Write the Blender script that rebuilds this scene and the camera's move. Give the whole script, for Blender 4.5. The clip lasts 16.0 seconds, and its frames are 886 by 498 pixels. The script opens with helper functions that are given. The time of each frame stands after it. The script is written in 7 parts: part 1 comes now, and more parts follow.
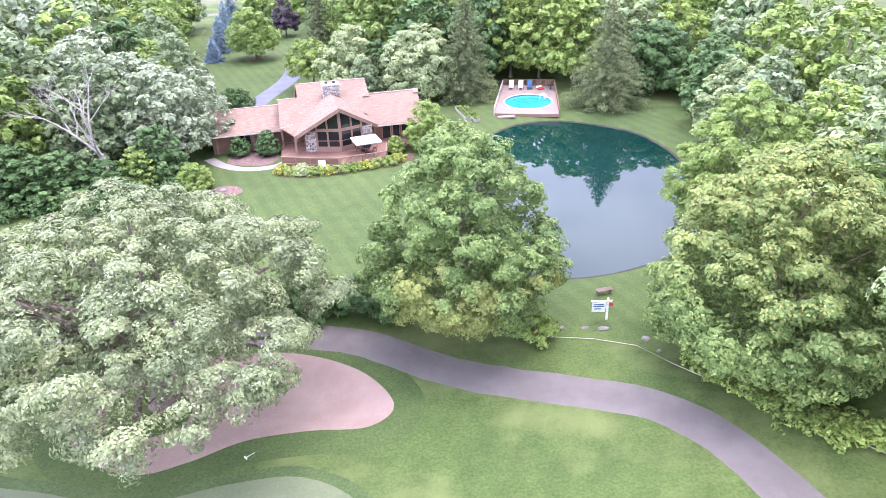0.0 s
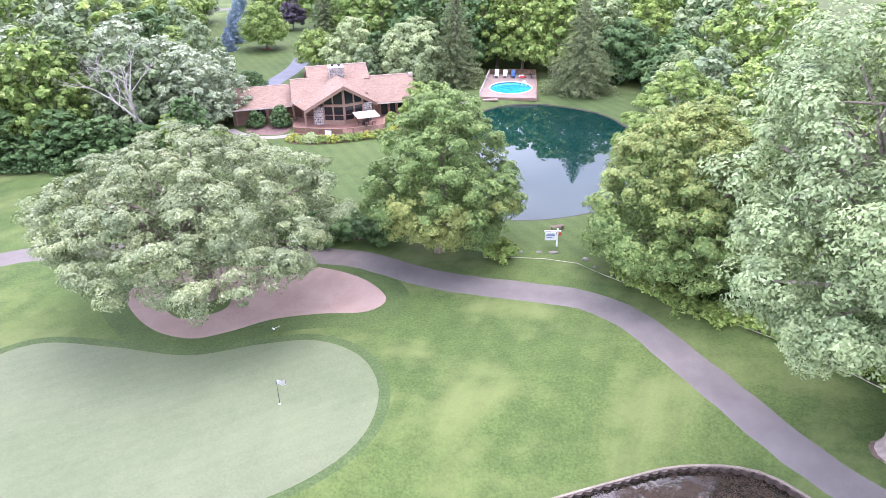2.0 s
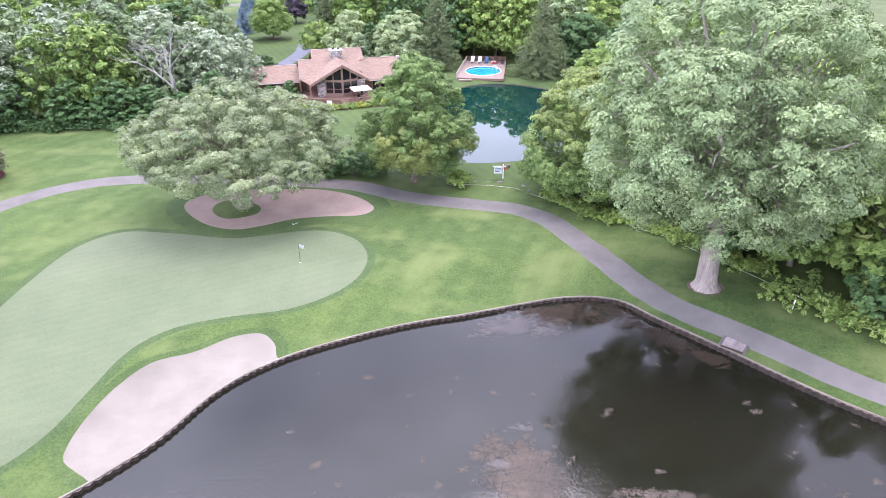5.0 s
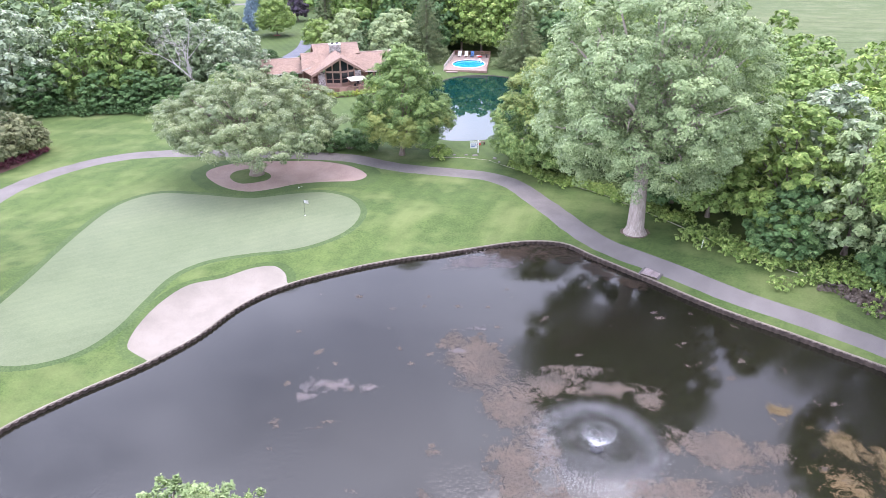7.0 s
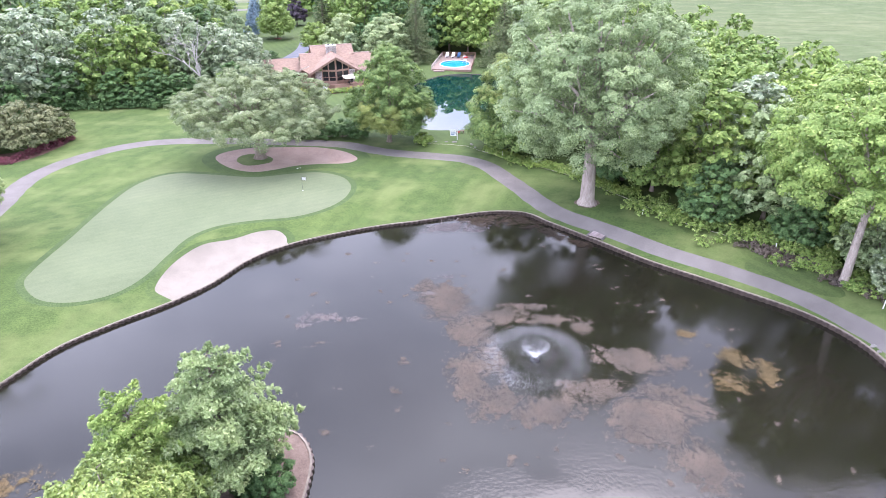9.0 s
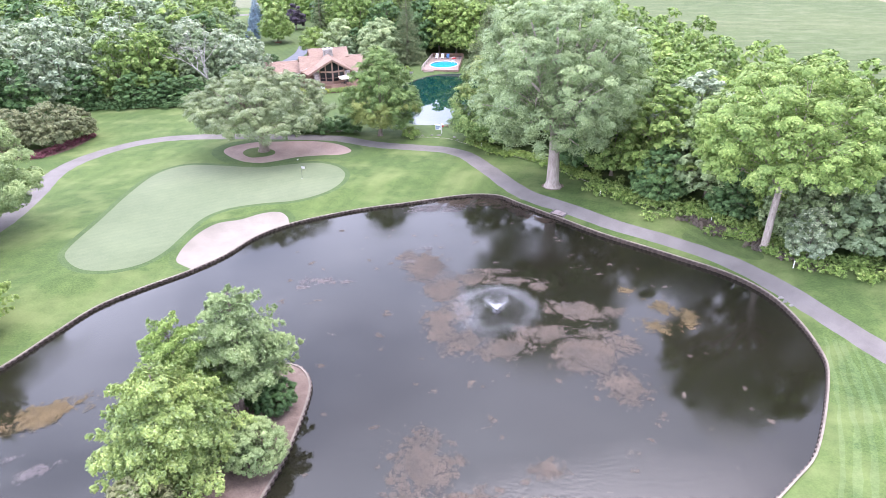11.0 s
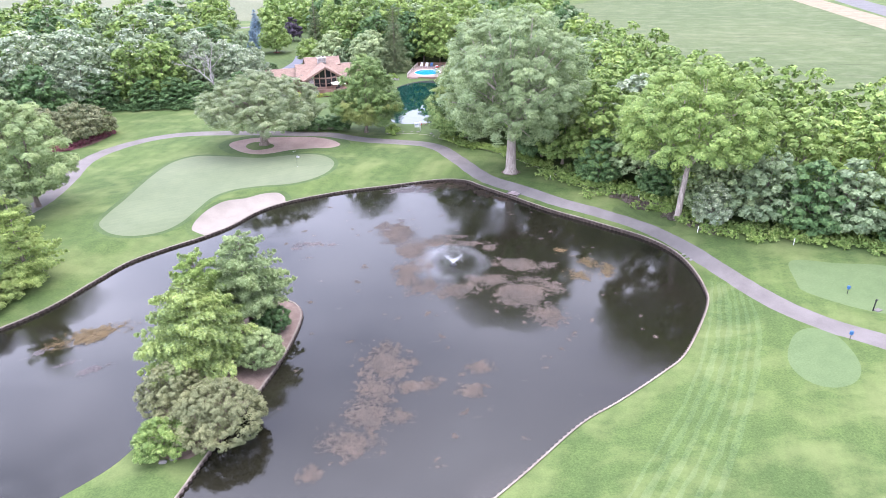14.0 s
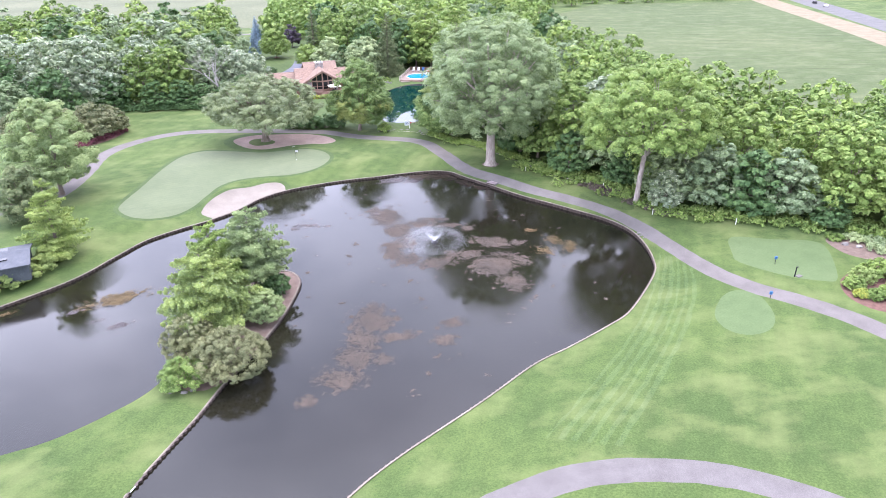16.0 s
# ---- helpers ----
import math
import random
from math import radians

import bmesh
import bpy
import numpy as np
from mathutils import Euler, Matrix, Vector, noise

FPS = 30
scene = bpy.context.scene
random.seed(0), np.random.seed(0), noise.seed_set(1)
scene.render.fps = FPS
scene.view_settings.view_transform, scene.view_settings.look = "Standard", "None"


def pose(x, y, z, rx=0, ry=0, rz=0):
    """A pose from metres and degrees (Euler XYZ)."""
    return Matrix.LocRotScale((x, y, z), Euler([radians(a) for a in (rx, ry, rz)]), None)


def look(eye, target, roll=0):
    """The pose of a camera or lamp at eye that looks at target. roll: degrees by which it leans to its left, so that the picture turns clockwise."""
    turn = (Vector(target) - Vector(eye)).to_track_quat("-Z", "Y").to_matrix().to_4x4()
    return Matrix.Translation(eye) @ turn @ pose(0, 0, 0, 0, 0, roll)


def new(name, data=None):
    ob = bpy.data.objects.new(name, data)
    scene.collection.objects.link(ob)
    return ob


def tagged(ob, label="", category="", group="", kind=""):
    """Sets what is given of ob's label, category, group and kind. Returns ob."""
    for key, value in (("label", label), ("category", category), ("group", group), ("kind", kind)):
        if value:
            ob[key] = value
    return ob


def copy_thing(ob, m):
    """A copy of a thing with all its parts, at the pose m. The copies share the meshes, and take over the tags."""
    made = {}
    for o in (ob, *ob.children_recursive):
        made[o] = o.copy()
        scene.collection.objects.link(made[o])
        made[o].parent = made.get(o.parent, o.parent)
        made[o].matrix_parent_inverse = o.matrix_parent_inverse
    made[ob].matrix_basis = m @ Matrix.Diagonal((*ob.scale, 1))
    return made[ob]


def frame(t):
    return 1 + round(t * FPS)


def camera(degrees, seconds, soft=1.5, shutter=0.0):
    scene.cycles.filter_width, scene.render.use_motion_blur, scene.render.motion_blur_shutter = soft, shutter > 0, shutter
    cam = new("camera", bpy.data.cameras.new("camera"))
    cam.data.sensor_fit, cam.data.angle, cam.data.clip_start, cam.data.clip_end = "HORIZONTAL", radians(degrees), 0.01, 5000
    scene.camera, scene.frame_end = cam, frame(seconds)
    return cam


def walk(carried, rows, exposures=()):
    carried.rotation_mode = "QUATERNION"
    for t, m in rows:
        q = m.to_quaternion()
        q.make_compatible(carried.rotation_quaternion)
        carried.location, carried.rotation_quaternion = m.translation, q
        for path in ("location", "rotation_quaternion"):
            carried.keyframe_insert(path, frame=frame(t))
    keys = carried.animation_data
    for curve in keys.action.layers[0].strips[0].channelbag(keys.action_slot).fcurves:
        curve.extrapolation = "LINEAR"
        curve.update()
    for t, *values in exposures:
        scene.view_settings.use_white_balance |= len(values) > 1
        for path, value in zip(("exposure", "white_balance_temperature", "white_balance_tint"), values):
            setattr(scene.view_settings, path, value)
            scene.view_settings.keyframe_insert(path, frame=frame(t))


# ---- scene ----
cam = camera(66.7, 16.0, 0.5)
PATH = [
    (0, (7.423, -23.173, 30.775), (7.652, -21.414, 29.851), -2.0),
    (0.5, (7.215, -26.811, 30.909), (7.444, -25.05, 29.987), -1.9),
    (1, (7.067, -30.634, 31.032), (7.301, -28.874, 30.113), -1.2),
    (1.5, (6.882, -34.598, 31.214), (7.117, -32.836, 30.298), -1.4),
    (2, (6.543, -38.553, 31.421), (6.783, -36.791, 30.505), -0.9),
    (2.5, (6.181, -42.64, 31.632), (6.428, -40.878, 30.717), -0.6),
    (3, (5.938, -46.766, 31.841), (6.189, -45.004, 30.928), -0.4),
    (3.5, (5.811, -50.881, 32.104), (6.064, -49.119, 31.191), -0.5),
    (4, (5.769, -54.977, 32.385), (6.023, -53.215, 31.474), -0.3),
    (6.5, (5.74, -75.582, 34.78), (6.001, -73.823, 33.865), -0.3),
    (7, (5.965, -79.456, 35.113), (6.223, -77.695, 34.2), -0.3),
    (7.5, (6.254, -83.092, 35.473), (6.51, -81.33, 34.563), -0.3),
    (8, (6.471, -86.613, 35.815), (6.728, -84.849, 34.909), -0.4),
    (8.5, (6.677, -90.097, 36.12), (6.934, -88.33, 35.219), -0.5),
    (9, (6.818, -93.542, 36.445), (7.078, -91.775, 35.547), -0.4),
    (11.5, (8.062, -109.806, 39.537), (8.317, -108.036, 38.642), -1.1),
    (12, (8.328, -112.959, 39.851), (8.584, -111.185, 38.964), -1.1),
    (12.5, (8.574, -116.13, 40.149), (8.832, -114.352, 39.269), -1.3),
    (13, (8.773, -119.443, 40.414), (9.035, -117.664, 39.538), -1.15),
    (13.5, (8.968, -122.762, 40.76), (9.232, -120.98, 39.891), -1.0),
    (14, (9.16, -126.06, 41.184), (9.426, -124.276, 40.319), -0.9),
    (14.5, (9.343, -129.366, 41.625), (9.61, -127.58, 40.766), -1.1),
    (15, (9.537, -132.637, 42.029), (9.804, -130.848, 41.174), -1.2),
    (15.5, (9.696, -135.887, 42.351), (9.963, -134.097, 41.5), -1.4),
    (16, (9.731, -139.158, 42.494), (10.003, -137.366, 41.647), -0.9),
]
walk(cam, [(t, look(eye, target, roll)) for t, eye, target, roll in PATH], [(0, 2.03, 6050, 33), (2.0, 1.84, 6050, 32), (3.5, 1.68, 6050, 30), (8, 1.76, 6050, 27), (12, 1.87, 6050, 27), (16, 1.75, 6050, 27)])

# ---- world, sun ----
world = bpy.data.worlds.new("sky")
scene.world = world
world.use_nodes = True
wn, wl = world.node_tree.nodes, world.node_tree.links
wn.clear()
SUN_EL, SUN_AZ = 69.0, 38.0  # degrees; azimuth from +y towards +x
sky = wn.new("ShaderNodeTexSky")
sky.sky_type = "NISHITA"
sky.sun_disc = False
sky.sun_elevation = radians(SUN_EL)
sky.sun_rotation = radians(SUN_AZ)
sky.air_density, sky.dust_density, sky.ozone_density = 1.0, 3.0, 1.0
skybg = wn.new("ShaderNodeBackground")
skybg.inputs["Strength"].default_value = 0.10
cloudbg = wn.new("ShaderNodeBackground")
cloudbg.inputs["Color"].default_value = (0.865, 0.93, 1.02, 1)
cloudbg.inputs["Strength"].default_value = 1.15
wcoord = wn.new("ShaderNodeTexCoord")
wmap = wn.new("ShaderNodeMapping")
wmap.inputs["Scale"].default_value = (1.0, 1.0, 2.2)
wnoise = wn.new("ShaderNodeTexNoise")
wnoise.inputs["Scale"].default_value = 2.6
wnoise.inputs["Detail"].default_value = 6.0
wramp = wn.new("ShaderNodeValToRGB")
wramp.color_ramp.elements[0].position, wramp.color_ramp.elements[1].position = 0.36, 0.66
wramp.color_ramp.elements[0].color = (0.22, 0.22, 0.22, 1)
# cloud strength raised towards -x, lowered towards +x, added to shape the pond's reflections
wsep = wn.new("ShaderNodeSeparateXYZ")
wgrad = wn.new("ShaderNodeMath")
wgrad.operation = "MULTIPLY_ADD"
wgrad.inputs[1].default_value, wgrad.inputs[2].default_value = -0.9, 1.38
wl.new(wcoord.outputs["Generated"], wsep.inputs[0])
wl.new(wsep.outputs["X"], wgrad.inputs[0])
wl.new(wgrad.outputs[0], cloudbg.inputs["Strength"])
wmix = wn.new("ShaderNodeMixShader")
wout = wn.new("ShaderNodeOutputWorld")
wl.new(sky.outputs["Color"], skybg.inputs["Color"])
wl.new(wcoord.outputs["Generated"], wmap.inputs["Vector"])
wl.new(wmap.outputs["Vector"], wnoise.inputs["Vector"])
wl.new(wnoise.outputs["Fac"], wramp.inputs["Fac"])
wl.new(wramp.outputs["Color"], wmix.inputs["Fac"])
wl.new(skybg.outputs[0], wmix.inputs[1])
wl.new(cloudbg.outputs[0], wmix.inputs[2])
wl.new(wmix.outputs[0], wout.inputs["Surface"])
sun_data = bpy.data.lights.new("sun", "SUN")
sun_data.energy, sun_data.angle, sun_data.color = 1.0, radians(50), (1.0, 0.96, 0.90)
sun = new("sun", sun_data)
sun_dir = Vector((math.sin(radians(SUN_AZ)) * math.cos(radians(SUN_EL)), math.cos(radians(SUN_AZ)) * math.cos(radians(SUN_EL)), math.sin(radians(SUN_EL))))
sun.matrix_basis = look(sun_dir * 100, (0, 0, 0))

rng = np.random.default_rng(7)


# ---- materials ----
def nodes_of(name):
    m = bpy.data.materials.new(name)
    m.use_nodes = True
    nt = m.node_tree
    return m, nt.nodes, nt.links, nt.nodes["Principled BSDF"]


def ramp_of(n, stops):
    r = n.new("ShaderNodeValToRGB")
    e = r.color_ramp.elements
    while len(e) < len(stops):
        e.new(0.5)
    for el, (p, c) in zip(e, stops):
        el.position, el.color = p, (*c, 1)
    return r


def noise_of(n, l, scale, detail=4.0, rough=0.55, vec=None, stretch=None):
    t = n.new("ShaderNodeTexNoise")
    t.inputs["Scale"].default_value, t.inputs["Detail"].default_value, t.inputs["Roughness"].default_value = scale, detail, rough
    if vec is None:
        g = n.new("ShaderNodeNewGeometry")
        vec = g.outputs["Position"]
    if stretch:
        mp = n.new("ShaderNodeMapping")
        mp.inputs["Scale"].default_value = stretch
        l.new(vec, mp.inputs["Vector"])
        vec = mp.outputs["Vector"]
    l.new(vec, t.inputs["Vector"])
    return t


def mixcol(n, l, fac, a, b, blend="MIX"):
    m = n.new("ShaderNodeMix")
    m.data_type, m.blend_type = "RGBA", blend
    for sock, v in ((m.inputs["Factor"], fac), (m.inputs["A"], a), (m.inputs["B"], b)):
        if isinstance(v, (int, float)):
            sock.default_value = v
        elif isinstance(v, tuple):
            sock.default_value = (*v, 1)
        else:
            l.new(v, sock)
    return m.outputs["Result"]


def surf(name, c1, c2, scale=1.5, fine=12.0, rough=0.85, bump=0.3, metal=0.0, stretch=None, local=False, depth=0.02, spec=0.4, piece=0.0):
    """A weathered surface: two colours at a coarse and a fine scale, with relief."""
    m, n, l, b = nodes_of(name)
    vec = None
    if local:
        vec = n.new("ShaderNodeTexCoord").outputs["Object"]
    coarse = noise_of(n, l, scale, 5, 0.6, vec, stretch)
    grain = noise_of(n, l, fine, 4, 0.65, vec, stretch)
    r = ramp_of(n, [(0.32, c1), (0.68, c2)])
    l.new(coarse.outputs["Fac"], r.inputs["Fac"])
    r2 = ramp_of(n, [(0.25, (0.72, 0.72, 0.72)), (0.75, (1.2, 1.2, 1.2))])
    l.new(grain.outputs["Fac"], r2.inputs["Fac"])
    col = mixcol(n, l, 1.0, r.outputs["Color"], r2.outputs["Color"], "MULTIPLY")
    if piece:
        oi = n.new("ShaderNodeObjectInfo")
        r3 = ramp_of(n, [(0.0, (1 - piece,) * 3), (1.0, (1 + piece,) * 3)])
        l.new(oi.outputs["Random"], r3.inputs["Fac"])
        col = mixcol(n, l, 1.0, col, r3.outputs["Color"], "MULTIPLY")
    l.new(col, b.inputs["Base Color"])
    b.inputs["Roughness"].default_value, b.inputs["Metallic"].default_value = rough, metal
    b.inputs["Specular IOR Level"].default_value = spec
    if bump:
        bp = n.new("ShaderNodeBump")
        bp.inputs["Strength"].default_value, bp.inputs["Distance"].default_value = bump, depth
        l.new(grain.outputs["Fac"], bp.inputs["Height"])
        l.new(bp.outputs["Normal"], b.inputs["Normal"])
    return m


TURF_GAIN, TURF_GREY = 0.67, 0.17


def grass(name, dark, mid, light, patch=0.06, stripes=0.0, angle=0.6, wide=0.35, dry=None, dry_amount=0.5, ruts=0.0, grain=1.0):
    """Mown turf: broad tone drift, smaller tufts, dry spots and faint mowing stripes."""
    dark, mid, light = (tuple(TURF_GAIN * (v + TURF_GREY * (sum(c) / 3 - v)) for v in c) for c in (dark, mid, light))
    m, n, l, b = nodes_of(name)
    big = noise_of(n, l, patch, 3, 0.5)
    med = noise_of(n, l, 0.45, 5, 0.65)
    fine = noise_of(n, l, 5.0, 4, 0.7)
    r = ramp_of(n, [(0.3, dark), (0.5, mid), (0.7, light)])
    l.new(big.outputs["Fac"], r.inputs["Fac"])
    r2 = ramp_of(n, [(0.3, (1 - 0.2 * grain, 1 - 0.16 * grain, 1 - 0.2 * grain)), (0.7, (1 + 0.16 * grain, 1 + 0.12 * grain, 1 + 0.10 * grain))])
    l.new(med.outputs["Fac"], r2.inputs["Fac"])
    r3 = ramp_of(n, [(0.25, (1 - 0.42 * grain, 1 - 0.36 * grain, 1 - 0.42 * grain)), (0.75, (1 + 0.38 * grain, 1 + 0.32 * grain, 1 + 0.34 * grain))])
    l.new(fine.outputs["Fac"], r3.inputs["Fac"])
    col = mixcol(n, l, 1.0, r.outputs["Color"], r2.outputs["Color"], "MULTIPLY")
    col = mixcol(n, l, 1.0, col, r3.outputs["Color"], "MULTIPLY")
    if dry:
        d = noise_of(n, l, 0.11, 4, 0.6, None, (1, 1.4, 1))
        rd = ramp_of(n, [(0.47, (0, 0, 0)), (0.66, (dry_amount,) * 3)])
        l.new(d.outputs["Fac"], rd.inputs["Fac"])
        col = mixcol(n, l, rd.outputs["Color"], col, dry)
    if stripes:
        g = n.new("ShaderNodeNewGeometry")
        mp = n.new("ShaderNodeMapping")
        mp.inputs["Rotation"].default_value = (0, 0, angle)
        w = n.new("ShaderNodeTexWave")
        w.inputs["Scale"].default_value, w.inputs["Distortion"].default_value, w.inputs["Detail"].default_value = wide * 0.3, 1.2, 2
        l.new(g.outputs["Position"], mp.inputs["Vector"])
        l.new(mp.outputs["Vector"], w.inputs["Vector"])
        r4 = ramp_of(n, [(0.35, (1 - stripes,) * 3), (0.65, (1 + stripes,) * 3)])
        l.new(w.outputs["Fac"], r4.inputs["Fac"])
        col = mixcol(n, l, 1.0, col, r4.outputs["Color"], "MULTIPLY")
    if ruts:
        g = n.new("ShaderNodeNewGeometry")
        mp = n.new("ShaderNodeMapping")
        mp.inputs["Rotation"].default_value = (0, 0, -1.235)
        w = n.new("ShaderNodeTexWave")
        w.inputs["Scale"].default_value, w.inputs["Distortion"].default_value, w.inputs["Detail"].default_value, w.inputs["Detail Scale"].default_value = 0.034, 1.6, 2, 0.4
        l.new(g.outputs["Position"], mp.inputs["Vector"])
        l.new(mp.outputs["Vector"], w.inputs["Vector"])
        r5 = ramp_of(n, [(0.0, (1 - ruts * 2,) * 3), (0.05, (1 - ruts,) * 3), (0.11, (1, 1, 1))])
        dash = noise_of(n, l, 0.05, 3, 0.6, None, (0.5, 1.6, 1))
        gap = ramp_of(n, [(0.46, (0, 0, 0)), (0.56, (1, 1, 1))])
        l.new(dash.outputs["Fac"], gap.inputs["Fac"])
        l.new(w.outputs["Fac"], r5.inputs["Fac"])
        col = mixcol(n, l, gap.outputs["Color"], col, mixcol(n, l, 1.0, col, r5.outputs["Color"], "MULTIPLY"))
    l.new(col, b.inputs["Base Color"])
    b.inputs["Roughness"].default_value = 0.9
    b.inputs["Specular IOR Level"].default_value = 0.25
    bp = n.new("ShaderNodeBump")
    bp.inputs["Strength"].default_value, bp.inputs["Distance"].default_value = 0.5, 0.05
    l.new(fine.outputs["Fac"], bp.inputs["Height"])
    l.new(bp.outputs["Normal"], b.inputs["Normal"])
    return m


LEAF_GAIN, LEAF_GREY, LEAF_SPREAD = 1.74, 0.03, 0.70


def leaf(name, stops, shine=0.45, through_light=0.28, tint=0.18, gloss=0.12):
    """Leaves: each leaf its own tone along the ramp, each plant a slight tint."""
    mean = [sum(c[i] for _, c in stops) / len(stops) for i in range(3)]
    stops = [(p, tuple(a + LEAF_SPREAD * (v - a) for v, a in zip(c, mean))) for p, c in stops]
    stops = [(p, (c[0], c[1], c[2] * 1.14)) for p, c in stops]
    stops = [(p, tuple(min(0.8, LEAF_GAIN * (v + LEAF_GREY * (sum(c) / 3 - v))) for v in c)) for p, c in stops]
    m, n, l, b = nodes_of(name)
    g = n.new("ShaderNodeNewGeometry")
    r = ramp_of(n, stops)
    l.new(g.outputs["Random Per Island"], r.inputs["Fac"])
    oi = n.new("ShaderNodeObjectInfo")
    r2 = ramp_of(n, [(0.0, (1 - tint, 1 - tint * 0.8, 1 - tint)), (0.5, (1, 1, 1)), (1.0, (1 + tint, 1 + tint * 0.8, 1 + tint * 0.3))])
    l.new(oi.outputs["Random"], r2.inputs["Fac"])
    col = mixcol(n, l, 1.0, r.outputs["Color"], r2.outputs["Color"], "MULTIPLY")
    patchy = noise_of(n, l, 0.35, 3, 0.5)
    r3 = ramp_of(n, [(0.3, (0.78, 0.82, 0.8)), (0.7, (1.2, 1.16, 1.05))])
    l.new(patchy.outputs["Fac"], r3.inputs["Fac"])
    col = mixcol(n, l, 1.0, col, r3.outputs["Color"], "MULTIPLY")
    l.new(col, b.inputs["Base Color"])
    b.inputs["Roughness"].default_value = shine
    b.inputs["Specular IOR Level"].default_value = gloss
    tr = n.new("ShaderNodeBsdfTranslucent")
    l.new(col, tr.inputs["Color"])
    mx = n.new("ShaderNodeMixShader")
    mx.inputs["Fac"].default_value = 0.62 * through_light
    out = n["Material Output"]
    l.new(b.outputs[0], mx.inputs[1])
    l.new(tr.outputs[0], mx.inputs[2])
    l.new(mx.outputs[0], out.inputs["Surface"])
    return m


def water(name, deep, shallow, ripple, size, rough=0.03, stretch=(1, 1, 1), ior=1.54):
    m, n, l, b = nodes_of(name)
    big = noise_of(n, l, 0.05, 3)
    r = ramp_of(n, [(0.4, deep), (0.7, shallow)])
    l.new(big.outputs["Fac"], r.inputs["Fac"])
    l.new(r.outputs["Color"], b.inputs["Base Color"])
    b.inputs["Roughness"].default_value = rough
    b.inputs["IOR"].default_value = ior
    w1 = noise_of(n, l, size, 3, 0.5, None, stretch)
    w2 = noise_of(n, l, 0.12, 2)
    r2 = ramp_of(n, [(0.45, (0.15, 0.15, 0.15)), (0.62, (1, 1, 1))])
    l.new(w2.outputs["Fac"], r2.inputs["Fac"])
    bp = n.new("ShaderNodeBump")
    bp.inputs["Distance"].default_value = 0.05
    mul = n.new("ShaderNodeMath")
    mul.operation = "MULTIPLY"
    mul.inputs[1].default_value = ripple
    l.new(r2.outputs["Color"], mul.inputs[0])
    l.new(mul.outputs[0], bp.inputs["Strength"])
    l.new(w1.outputs["Fac"], bp.inputs["Height"])
    l.new(bp.outputs["Normal"], b.inputs["Normal"])
    return m


M = {}
M["rough"] = grass("turf_rough", (0.086, 0.158, 0.033), (0.112, 0.192, 0.039), (0.142, 0.224, 0.046), 0.05, 0.03, 0.5, 0.4, (0.168, 0.202, 0.074), 0.62)
M["green"] = grass("turf_green", (0.190, 0.246, 0.120), (0.208, 0.262, 0.134), (0.228, 0.274, 0.148), 0.05, 0.015, 1.2, 0.9, (0.19, 0.225, 0.125), 0.25, 0.0, 0.35)
M["collar"] = grass("turf_collar", (0.090, 0.160, 0.046), (0.104, 0.178, 0.052), (0.118, 0.192, 0.058), 0.08)
M["deep"] = grass("turf_deep", (0.082, 0.150, 0.036), (0.100, 0.174, 0.041), (0.116, 0.190, 0.047), 0.08)
M["fair"] = grass("turf_track", (0.102, 0.184, 0.050), (0.132, 0.220, 0.058), (0.160, 0.250, 0.068), 0.05, 0.03, 0.5, 0.4, (0.186, 0.220, 0.092), 0.62)
M["lawn"] = grass("turf_lawn", (0.084, 0.148, 0.033), (0.108, 0.178, 0.040), (0.132, 0.204, 0.049), 0.05, 0.05, -0.3, 0.55, grain=0.8)
M["tee"] = grass("turf_tee", (0.146, 0.232, 0.080), (0.160, 0.248, 0.088), (0.176, 0.262, 0.096), 0.1, grain=0.5)
M["field"] = grass("field_crop", (0.112, 0.170, 0.052), (0.132, 0.190, 0.060), (0.165, 0.212, 0.076), 0.012, 0.0, 0.35, 0.12, (0.19, 0.20, 0.11), 0.35, 0.14)
M["meadow"] = grass("meadow_grass", (0.17, 0.20, 0.11), (0.21, 0.24, 0.13), (0.26, 0.28, 0.16), 0.02)
M["sand_red"] = surf("sand_red", (0.28, 0.205, 0.175), (0.35, 0.265, 0.228), 0.35, 14, 0.95, 0.35, depth=0.03)
M["sand_pale"] = surf("sand_pale", (0.228, 0.202, 0.168), (0.288, 0.256, 0.216), 0.35, 14, 0.95, 0.35, depth=0.03)
M["asphalt"] = surf("path_asphalt", (0.138, 0.125, 0.117), (0.188, 0.172, 0.162), 0.3, 20, 0.9, 0.25)
M["concrete"] = surf("concrete_pale", (0.135, 0.124, 0.118), (0.175, 0.163, 0.155), 0.5, 14, 0.9, 0.2)
M["walk"] = surf("walk_concrete", (0.26, 0.235, 0.220), (0.33, 0.30, 0.285), 0.5, 14, 0.9, 0.2)
M["drive"] = surf("drive_asphalt", (0.12, 0.13, 0.16), (0.16, 0.17, 0.20), 0.4, 12, 0.85, 0.2)
M["mulch"] = surf("mulch_brown", (0.14, 0.10, 0.08), (0.215, 0.16, 0.13), 1.2, 9, 0.95, 0.8, depth=0.06)
M["mulch_red"] = surf("mulch_red", (0.12, 0.064, 0.050), (0.19, 0.105, 0.082), 1.5, 9, 0.95, 0.8, depth=0.06)
M["stones_bed"] = surf("pebbles_pink", (0.110, 0.062, 0.055), (0.26, 0.175, 0.158), 3.0, 14, 0.9, 0.8, depth=0.05)
M["soil"] = surf("bank_soil", (0.022, 0.020, 0.015), (0.055, 0.048, 0.036), 0.8, 8, 0.9, 0.6, depth=0.05)
M["water"] = water("pond_water", (0.0115, 0.0112, 0.0068), (0.0170, 0.0158, 0.0105), 0.42, 6.5, 0.03, (1, 0.42, 1))
